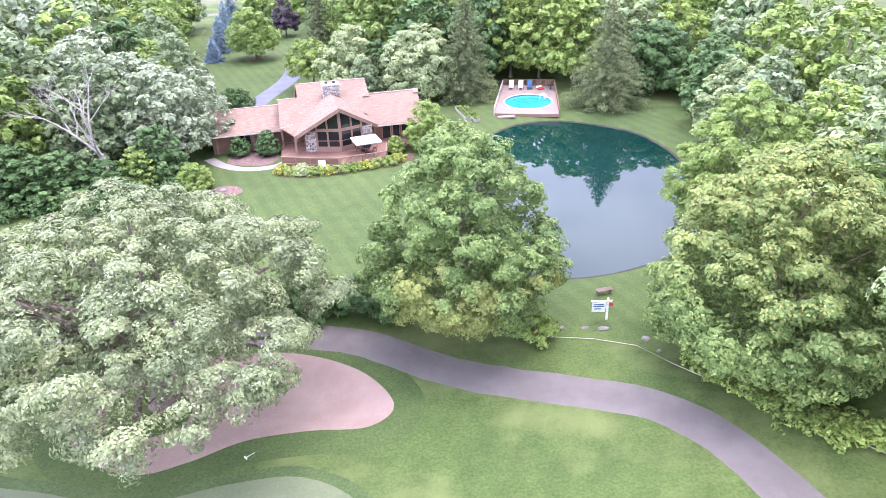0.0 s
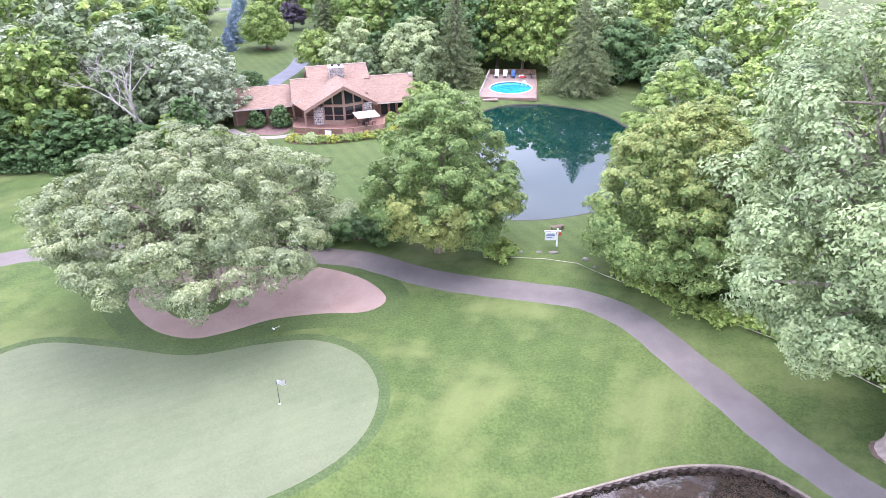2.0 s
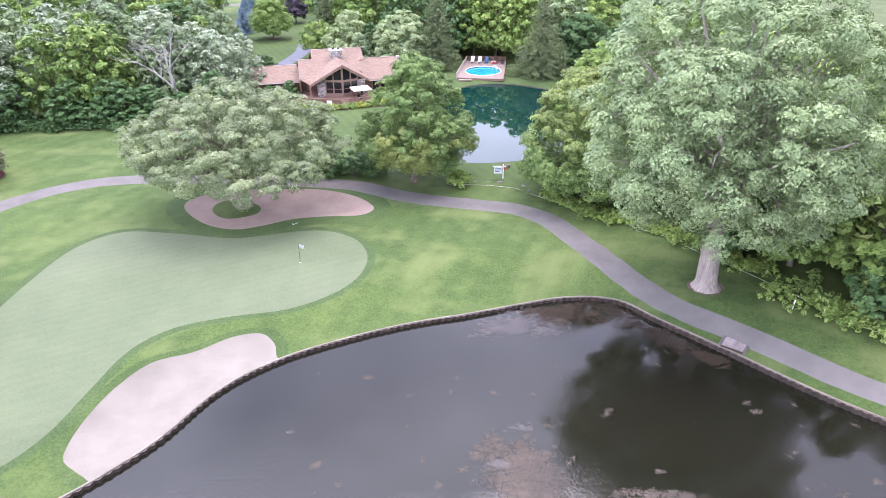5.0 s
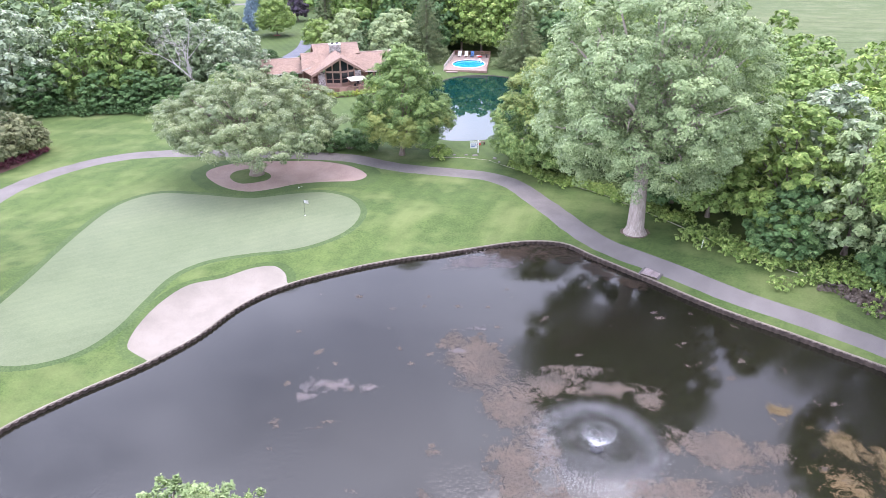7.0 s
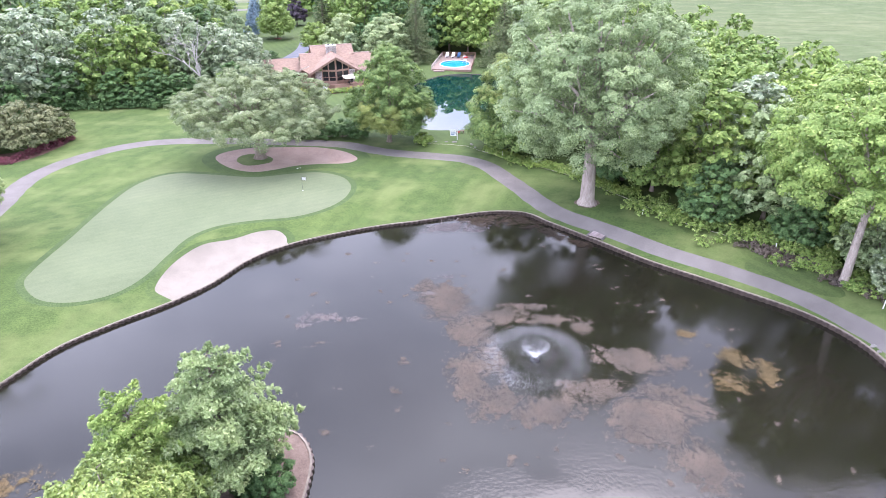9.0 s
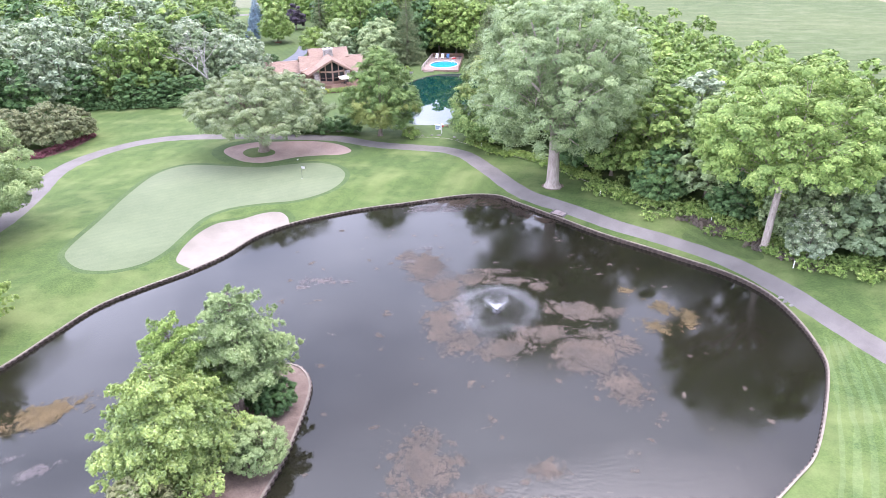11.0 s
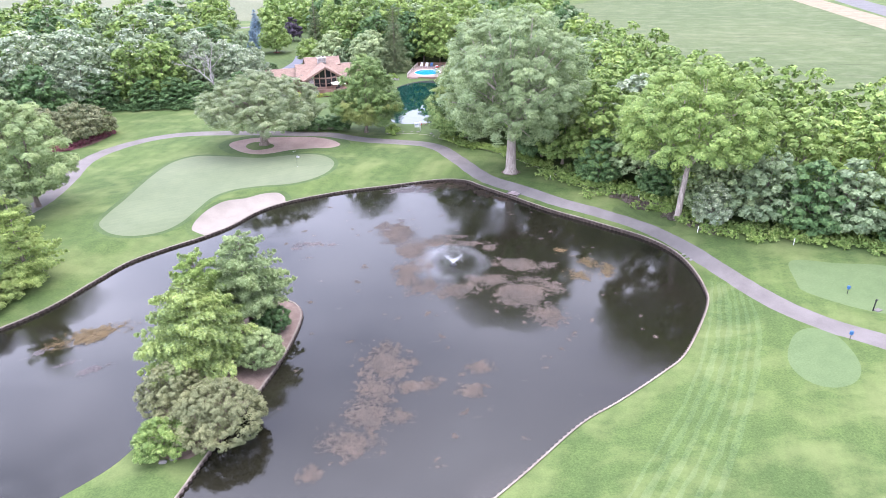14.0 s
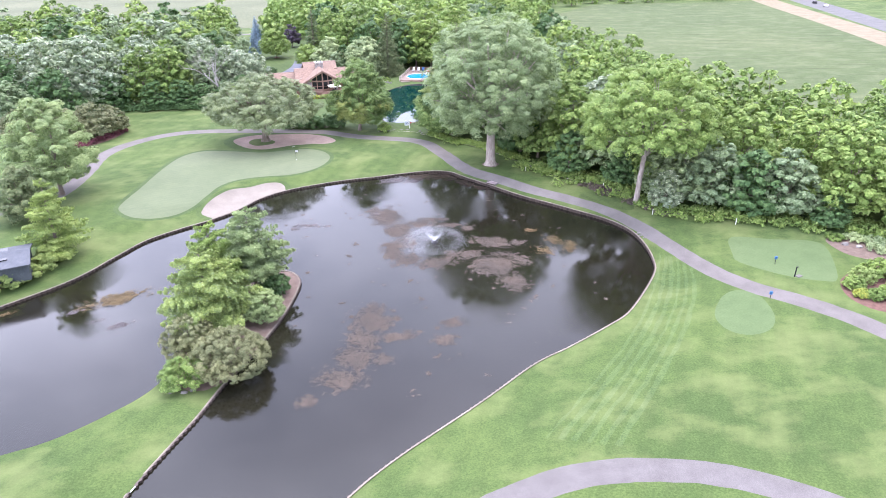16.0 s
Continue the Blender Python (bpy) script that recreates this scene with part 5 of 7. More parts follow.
# undergrowth along the woods' edges
def thicket(line, seed, wide, high, label, material, step=0.9):
    r = np.random.default_rng(seed)
    c = open_curve(line, step)
    q = []
    for x, y in c:
        for _ in range(3):
            s, _ = crown(r, r.uniform(1.4, 2.6), r.uniform(0.6, 1.0) * high, 0.0, 8, 220, 0.10, "dome", 0.40, 6)
            q.append(s + settle((x + r.normal(0, wide), y + r.normal(0, wide)))[0])
    tagged(cloud_mesh("undergrowth", q, M[material]), label, "undergrowth", "", "stuff")


thicket([(47, -13), (52, -22), (57.5, -26.5), (60, -33), (63, -41), (70, -45), (79, -49.5), (86, -53), (95, -60), (104, -66)], 51, 1.8, 1.5, "low green undergrowth along the woods", "l_green")
thicket([(54.5, -27.5), (57.2, -31), (58.6, -35.2), (60.6, -38.6), (62.4, -42.2)], 54, 0.7, 0.5, "dry brown brush at the edge of the woods", "weed")
# dark leaf colour stands in for the shade at the wood's foot
thicket([(-64, 45), (-56, 51), (-47, 55), (-38, 54.5), (-29, 53), (-21, 53), (-15, 56)], 52, 1.0, 2.2, "dark undergrowth below the wood's edge", "l_dark")
thicket([(31.5, 14), (33.5, 8.5), (38, 4), (43, -2), (46, -9)], 53, 0.7, 0.9, "low weeds along the fence line", "l_green")


# ---- the house ----
def wall_run(name, p, q, z0, z1, openings, thick, material, parent, top=None):
    """An upright wall from p to q (plan) with openings (s0, s1, z0, z1) along it."""
    p, q = Vector((*p, 0)), Vector((*q, 0))
    d = (q - p).normalized()
    ln = (q - p).length
    m = Matrix.Translation(p) @ Matrix(((d.x, -d.y, 0, 0), (d.y, d.x, 0, 0), (0, 0, 1, 0), (0, 0, 0, 1)))
    bm = bmesh.new()
    s = 0.0
    for a, b, c, e in sorted(openings):
        if a > s:
            box(bm, s, 0, z0, a, thick, z1, m)
        if c > z0:
            box(bm, a, 0, z0, b, thick, c, m)
        if e < z1:
            box(bm, a, 0, e, b, thick, z1, m)
        s = b
    if s < ln:
        box(bm, s, 0, z0, ln, thick, z1, m)
    return part(name, bm, material, parent), m


def window(parent, m, a, b, c, e, cols=2, rows=1, frame_mat="trim"):
    """A framed window set in an opening of a wall run."""
    w = part("window", boxed(a - 0.07, -0.05, c - 0.08, b + 0.07, 0.02, c, m), M[frame_mat], parent)
    for x in np.linspace(a, b, cols + 1):
        part("frame", boxed(x - 0.045, -0.04, c, x + 0.045, 0.06, e, m), M[frame_mat], w)
    for z in list(np.linspace(c, e, rows + 1))[1:]:
        part("frame", boxed(a - 0.05, -0.035, z - 0.04, b + 0.05, 0.055, z + 0.05, m), M[frame_mat], w)
    for i in range(cols):
        for j in range(rows):
            x0, x1 = a + (b - a) * i / cols, a + (b - a) * (i + 1) / cols
            z0, z1 = c + (e - c) * j / rows, c + (e - c) * (j + 1) / rows
            part("pane", boxed(x0, 0.03, z0, x1, 0.045, z1, m), M["glass"], w)
    return w


def slab(name, corners, thick, material, parent, label=""):
    """A roof plane of the given thickness under its corners."""
    top = [Vector(c) for c in corners]
    n = (top[1] - top[0]).cross(top[-1] - top[0]).normalized()
    if n.z < 0:
        top = top[::-1]
        n = -n
    low = [c - n * thick for c in top]
    k = len(top)
    return mesh_of(name, top + low, [tuple(range(k)), tuple(range(2 * k - 1, k - 1, -1))] + [(i, k + i, k + (i + 1) % k, (i + 1) % k) for i in range(k)], material, parent, label)


def stone_face(parent, r, x0, x1, z0, z1, m, size=0.30):
    """Rubble stones bedded proud of the pier."""
    z = z0
    while z < z1 - 0.1:
        h = min(size * r.uniform(0.65, 1.1), z1 - z)
        x = x0
        while x < x1 - 0.08:
            w = min(size * r.uniform(0.7, 1.5), x1 - x)
            part("stone", boxed(x + 0.03, -0.06 - r.uniform(0, 0.06), z + 0.03, x + w - 0.02, 0.05, z + h - 0.02, m, 0.05), M["fieldstone"], parent)
            x += w
        z += h


M["ridge"] = surf("ridge_shingle", (0.40, 0.29, 0.25), (0.50, 0.38, 0.33), 0.6, 8, 0.9, 0.2)


def build_house():
    r = random.Random(9)
    h = base_of("house", pose(5.4, 67, 0, 0, 0, 7), "brown timber house with rose shingle roof and glazed prow", "house")
    F = 0.55
    # foundations and floor inside
    part("foundation", boxed(-17, 5.2, -0.2, 12.0, 12, 0.45), M["mortar"], h)
    part("foundation", boxed(-4.4, 0.5, -0.2, 4.4, 8, 0.45), M["mortar"], h)
    # left wing
    _, m = wall_run("wall", (-17, 5.0), (-7.5, 5.0), 0, 2.95, [(3.6, 5.2, 1.0, 2.4)], 0.2, M["siding"], h)
    window(h, m, 3.6, 5.2, 1.0, 2.4, 2, 1, "trim")
    for s in (3.2, 5.5, 0.6, 7.6):
        part("pilaster", boxed(s - 0.14, -0.12, 0, s + 0.14, -0.005, 2.85, m), M["trim"], h)
    wall_run("wall", (-17, 15.0), (-17, 5.2), 0, 2.95, [], 0.2, M["siding"], h)
    slab("roof", [(-17.7, 4.1, 2.82), (-7.35, 4.1, 2.82), (-7.35, 10.4, 4.75), (-17.7, 10.4, 4.75)], 0.18, M["shingle"], h)
    slab("roof", [(-17.7, 10.4, 4.75), (-7.35, 10.4, 4.75), (-7.35, 16.7, 2.82), (-17.7, 16.7, 2.82)], 0.18, M["shingle"], h)
    part("ridge_cap", boxed(-17.75, 10.28, 4.69, -7.36, 10.52, 4.82), M["ridge"], h)
    part("gutter", boxed(-17.7, 4.0, 2.62, -7.4, 4.12, 2.78), M["gutter"], h, "pale eaves gutter")
    # entry section
    part("ridge_cap", boxed(-7.5, 7.1, 6.2, -4.6, 7.32, 6.32), M["ridge"], h)
    slab("roof", [(-7.4, 7.22, 6.25), (-4.5, 7.22, 6.25), (-4.5, 12.0, 4.2), (-7.4, 12.0, 4.2)], 0.2, M["shingle"], h)
    part("gutter", boxed(-0.05, 0, -0.16, 0.05, 2.75, 0.0, pose(-7.74, 2.06, 3.72, 20, 0, 180 + 42)), M["gutter"], h)
    wall_run("wall", (-7.4, 5.2), (-4.5, 5.2), F, 3.5, [(1.2, 2.2, F, 2.75)], 0.2, M["siding"], h)
    part("door", boxed(-6.2, 5.24, F, -5.2, 5.3, 2.75), M["trim"], h, "brown entrance door in the porch")
    for x, y in ((-7.5, 3.7), (-5.95, -0.1)):
        part("porch_post", boxed(x - 0.15, y - 0.15, 0.0, x + 0.15, y + 0.15, 2.96, None, 0.02), M["trim"], h)
    # main block
    rise = lambda u, v: (u, v, 7.55 - 0.481 * (9.9 - v))
    slab("roof", [rise(-3.5, 0.1), rise(-3.5, 3), rise(4.5, 3), rise(4.5, 6.3), rise(5.5, 6.3), rise(5.5, 9.9), rise(-4.6, 9.9), rise(-4.6, 7.2), rise(-7.4, 7.2), rise(-7.7, 2.06), rise(-5.9, 0.1)], 0.2, M["shingle"], h)
    slab("roof", [(-4.6, 9.9, 7.55), (5.5, 9.9, 7.55), (5.5, 17.5, 3.9), (-4.6, 17.5, 3.9)], 0.22, M["shingle"], h)
    for x in (-4.35, 5.1):
        bm = bmesh.new()
        v = [bm.verts.new(c) for c in ((x, 3.4, 0.4), (x, 17, 0.4), (x, 17, 3.8), (x, 9.9, 7.3), (x, 5.0, 4.95), (x, 3.4, 4.1))]
        f = bm.faces.new(v)
        ex = bmesh.ops.extrude_face_region(bm, geom=[f])
        bmesh.ops.translate(bm, vec=(0.2, 0, 0), verts=[g for g in ex["geom"] if isinstance(g, bmesh.types.BMVert)])
        part("wall", bm, M["siding"], h)
    part("ridge_cap", boxed(-4.65, 9.78, 7.5, 5.55, 10.02, 7.62), M["ridge"], h)
    # right wing
    _, m = wall_run("wall", (4.6, 1.9), (12.1, 1.9), 0, 3.05, [(1.7, 2.9, 0.7, 2.6), (3.2, 4.2, 0.7, 2.6), (4.5, 5.5, 0.9, 2.6)], 0.2, M["siding"], h)
    for a, b, c in ((1.7, 2.9, 0.7), (3.2, 4.2, 0.7), (4.5, 5.5, 0.9)):
        window(h, m, a, b, c, 2.6, 1, 1, "trim")
    wall_run("wall", (12.1, 1.95), (12.1, 12.0), 0, 3.05, [], 0.2, M["siding"], h)
    for s in (0.6, 6.0, 7.3):
        part("pilaster", boxed(s - 0.14, -0.12, 0, s + 0.14, -0.005, 2.9, m), M["trim"], h)
    slab("roof", [(4.4, 1.1, 2.92), (12.6, 1.1, 2.92), (12.6, 6.9, 5.95), (4.4, 6.9, 5.95)], 0.2, M["shingle"], h)
    slab("roof", [(5.4, 6.9, 5.95), (12.6, 6.9, 5.95), (12.6, 12.8, 2.92), (5.4, 12.8, 2.92)], 0.2, M["shingle"], h)
    part("ridge_cap", boxed(5.4, 6.78, 5.9, 12.65, 7.02, 6.02), M["ridge"], h)
    bm = bmesh.new()
    v = [bm.verts.new(c) for c in ((12.05, 2.0, 2.9), (12.05, 12.0, 2.9), (12.05, 6.9, 5.75))]
    ex = bmesh.ops.extrude_face_region(bm, geom=[bm.faces.new(v)])
    bmesh.ops.translate(bm, vec=(0.2, 0, 0), verts=[g for g in ex["geom"] if isinstance(g, bmesh.types.BMVert)])
    part("gable_wall", bm, M["siding"], h)
    part("gutter", boxed(5.3, 1.0, 2.7, 12.6, 1.12, 2.86), M["gutter"], h)
    part("vent_box", boxed(12.1, 6.0, 5.7, 12.68, 6.8, 6.15, None, 0.03), M["gutter"], h, "pale box at the gable end")
    # prow roof
    peak, back = (0, -2.5, 6.85), (0, 7.0, 6.75)
    slab("roof", [(-6.05, -0.55, 3.06), peak, back, (-4.3, 4.9, 4.1)], 0.2, M["shingle_side"], h)
    slab("roof", [peak, (5.55, 0.85, 3.1), (4.3, 4.9, 4.1), back], 0.2, M["shingle_side"], h)
    for a, b in (((-6.05, -0.6, 2.9), (0, -2.56, 6.68)), ((0, -2.56, 6.68), (5.55, 0.8, 2.94))):
        a, b = Vector(a), Vector(b)
        bm = bmesh.new()
        dn = Vector((0, 0, 0.34))
        bk = Vector((0, 0.14, 0))
        c8 = [a - dn, b - dn, b, a, a - dn + bk, b - dn + bk, b + bk, a + bk]
        vv = [bm.verts.new(c) for c in c8]
        for f in ((0, 1, 2, 3), (7, 6, 5, 4), (0, 4, 5, 1), (3, 2, 6, 7), (0, 3, 7, 4), (1, 5, 6, 2)):
            bm.faces.new([vv[i] for i in f])
        part("barge_board", bm, M["trim"], h)
    # glazed prow: two angled faces, bars, panes, stone piers
    for sgn in (-1, 1):
        ang = math.atan2(1.7, 4.7)
        ln = math.hypot(1.7, 4.7)
        d = Vector((sgn * math.cos(ang), math.sin(ang), 0))
        nrm = Vector((sgn * math.sin(ang), -math.cos(ang), 0))
        m = Matrix.Translation((0, -1.4, 0)) @ Matrix(((d.x, -nrm.x, 0, 0), (d.y, -nrm.y, 0, 0), (0, 0, 1, 0), (0, 0, 0, 1)))
        top = lambda s: 6.50 - 0.655 * s * math.cos(ang)
        gw = part("glazed_wall", boxed(0, 0, 0.3, ln, 0.22, 1.25, m), M["trim"], h)
        for s, w in ((0.0, 0.2), (1.75, 0.11), (3.25, 0.11)):
            part("post", boxed(max(0, s - w), -0.04, 1.25, s + w, 0.2, top(s + w), m), M["trim"], gw)
        part("rail", boxed(0.15, -0.03, 3.35, 3.3, 0.2, 3.75, m), M["trim"], gw)
        part("rail", boxed(0.15, -0.02, 2.02, 3.3, 0.15, 2.1, m), M["trim"], gw)
        for s0, s1 in ((0.2, 1.64), (1.86, 3.14)):
            part("pane", boxed(s0, 0.08, 1.25, s1, 0.1, 2.02, m), M["glass"], gw)
            part("pane", boxed(s0, 0.08, 2.1, s1, 0.1, 3.35, m), M["glass"], gw)
            bm = bmesh.new()
            vv = [bm.verts.new(m @ Vector(c)) for c in ((s0, 0.09, 3.75), (s1, 0.09, 3.75), (s1, 0.09, max(3.8, top(s1) - 0.25)), (s0, 0.09, top(s0) - 0.25))]
            bm.faces.new(vv)
            part("pane", bm, M["glass"], gw)
        bm = bmesh.new()
        vv = [bm.verts.new(m @ Vector(c)) for c in ((0.1, -0.03, top(0.1) - 0.3), (ln, -0.03, top(ln) - 0.3), (ln, -0.03, top(ln)), (0.1, -0.03, top(0.1)))]
        ex = bmesh.ops.extrude_face_region(bm, geom=[bm.faces.new(vv)])
        bmesh.ops.translate(bm, vec=m.to_3x3() @ Vector((0, 0.2, 0)), verts=[g for g in ex["geom"] if isinstance(g, bmesh.types.BMVert)])
        part("rafter", bm, M["trim"], gw)
        pier = part("stone_pier", boxed(3.42, -0.10, 0.3, 4.85, 0.45, 3.4, m), M["mortar"], h, "pier of light and dark fieldstones")
        stone_face(pier, r, 3.40, 4.87, 0.5, 3.4, m @ pose(0, -0.1, 0))
        wall_run("wall", (4.5, 0.4) if sgn > 0 else (-4.5, 5.2), (4.5, 3.4) if sgn > 0 else (-4.5, 0.5), 0.3, 3.4, [], 0.15, M["siding"], h)
    # chimney
    ch = part("chimney", boxed(-1.0, 6.3, 5.5, 1.25, 7.5, 7.8), M["mortar"], h, "fieldstone chimney with white cap")
    stone_face(ch, r, -1.02, 1.27, 5.8, 7.75, pose(0, 6.3, 0), 0.27)
    stone_face(ch, r, 0, 1.2, 5.8, 7.75, pose(1.25, 6.3, 0, 0, 0, 90), 0.27)
    stone_face(ch, r, 0, 1.2, 5.8, 7.75, pose(-1.0, 7.5, 0, 0, 0, -90), 0.27)
    part("cap", boxed(-1.15, 6.1, 7.8, 1.4, 7.7, 7.98, None, 0.03), M["white"], ch)
    for x in (-0.4, 0.65):
        part("flue", tube(bmesh.new(), [(x, 6.9, 7.95), (x, 6.9, 8.25)], [0.22, 0.22], 10), M["dark_metal"], ch)
    # deck
    floor = [(-7.9, 5.1), (-8.1, -3.4), (-4.6, -5.2), (-1.1, -6.6), (5.3, -6.0), (6.1, -2.2), (12.1, -1.6), (12.1, 1.8), (4.6, 1.8), (4.5, 0.35), (0, -1.35), (-4.5, 0.4), (-4.6, 5.1)]
    bm = bmesh.new()
    f = bm.faces.new([bm.verts.new((x, y, F)) for x, y in floor])
    ex = bmesh.ops.extrude_face_region(bm, geom=[f])
    bmesh.ops.translate(bm, vec=(0, 0, -0.12), verts=[g for g in ex["geom"] if isinstance(g, bmesh.types.BMVert)])
    dk = part("deck", bm, M["deckwood"], h, "reddish timber deck with railings")
    for k, (a, b) in enumerate(zip(floor[1:6], floor[2:7])):
        a, b = Vector((*a, 0)), Vector((*b, 0))
        ln = (b - a).length
        m = Matrix.Translation(a) @ Matrix.Rotation(math.atan2(b.y - a.y, b.x - a.x), 4, "Z")
        part("skirt", boxed(0, -0.06, -0.1, ln, -0.01, F - 0.02, m), M["siding"], dk)
        part("top_rail", boxed(-0.05, -0.1, F + 0.92, ln + 0.05, 0.06, F + 0.99, m), M["trim"], dk)
        part("low_rail", boxed(0, -0.05, F + 0.08, ln, 0.0, F + 0.16, m), M["trim"], dk)
        for s in np.arange(0, ln, max(1.2, ln / max(1, round(ln / 1.8)))):
            part("post", boxed(s - 0.06, -0.09, 0, s + 0.06, 0.03, F + 0.93, m), M["trim"], dk)
        if k < 2:
            part("panel", boxed(0, -0.045, F + 0.1, ln, -0.005, F + 0.9, m), M["siding"], dk, "solid boarded railing panel")
        else:
            shared = None
            for s in np.arange(0.1, ln - 0.05, 0.15):
                if shared is None:
                    shared = part("baluster", boxed(-0.03, -0.05, F + 0.14, 0.03, -0.01, F + 0.93), M["trim"], dk)
                    shared.matrix_basis = m @ Matrix.Translation((s, 0, 0))
                else:
                    o = new("baluster", shared.data)
                    o.parent = dk
                    o.matrix_basis = m @ Matrix.Translation((s, 0, 0))
    return h


build_house()


def umbrella():
    u = base_of("patio_umbrella", pose(8.9, 64.2, 0.55, 0, 0, 12), "cream square patio umbrella over the deck table", "umbrella")
    part("pole", tube(bmesh.new(), [(0, 0, 0), (0, 0, 2.5)], [0.035, 0.03], 8), M["dark_metal"], u)
    part("foot", tube(bmesh.new(), [(0, 0, 0), (0, 0, 0.12)], [0.34, 0.28], 14), M["dark_metal"], u)
    s, z0, z1 = 1.75, 1.95, 2.4
    v = [(-s, -s, z0), (s, -s, z0), (s, s, z0), (-s, s, z0), (0, 0, z1)] + [(-s, -s, z0 - 0.16), (s, -s, z0 - 0.16), (s, s, z0 - 0.16), (-s, s, z0 - 0.16), (0, 0, z1 - 0.04)]
    f = [(0, 1, 4), (1, 2, 4), (2, 3, 4), (3, 0, 4), (1, 0, 5, 6), (2, 1, 6, 7), (3, 2, 7, 8), (0, 3, 8, 5), (6, 5, 9), (7, 6, 9), (8, 7, 9), (5, 8, 9)]
    part_c = mesh_of("canopy", v, f, M["offwhite"], u)
    for x, y in ((-s, -s), (s, -s), (s, s), (-s, s)):
        part("rib", tube(bmesh.new(), [(0, 0, z1 - 0.06), (x, y, z0 - 0.06)], [0.015, 0.012], 5), M["dark_metal"], part_c)


umbrella()


def patio_set(cx, cy, z):
    t = base_of("patio_table", pose(cx, cy, z), "round grey patio table on the deck", "table")
    part("tabletop", tube(bmesh.new(), [(0, 0, 0.70), (0, 0, 0.74)], [0.65, 0.65], 20), M["dark_metal"], t)
    for k in range(4):
        a = math.pi / 4 + k * math.pi / 2
        part("leg", tube(bmesh.new(), [(0.5 * math.cos(a), 0.5 * math.sin(a), 0), (0.4 * math.cos(a), 0.4 * math.sin(a), 0.7)], [0.025, 0.025], 6), M["dark_metal"], t)
    chair = base_of("patio_chair", pose(cx + 1.1, cy, z, 0, 0, 90), "dark metal patio chair beside the table", "chair", "chairs round the patio table")
    part("seat", boxed(-0.25, -0.25, 0.42, 0.25, 0.25, 0.46, None, 0.01), M["dark_metal"], chair)
    part("backrest", boxed(-0.25, -0.29, 0.5, 0.25, -0.25, 0.95, pose(0, 0, 0, 6), 0.01), M["dark_metal"], chair)
    for x, y in ((-.22, -.22), (.22, -.22), (.22, .22), (-.22, .22)):
        part("leg", tube(bmesh.new(), [(x, y, 0), (x, y, 0.42)], [0.02, 0.02], 6), M["dark_metal"], chair)
    for a in (80, 170, 250):
        copy_thing(chair, pose(cx + 1.1 * math.cos(radians(a)), cy + 1.1 * math.sin(radians(a)), z, 0, 0, a + 90))


patio_set(8.9, 64.9, 0.55)
unit_box = base_of("wall_sign", pose(3.0, 60.75, 0.35, 0, 0, -16), "white square board on the deck skirt", "board")
part("board", boxed(-0.5, -0.16, 0, 0.5, -0.1, 0.95, None, 0.02), M["white"], unit_box)


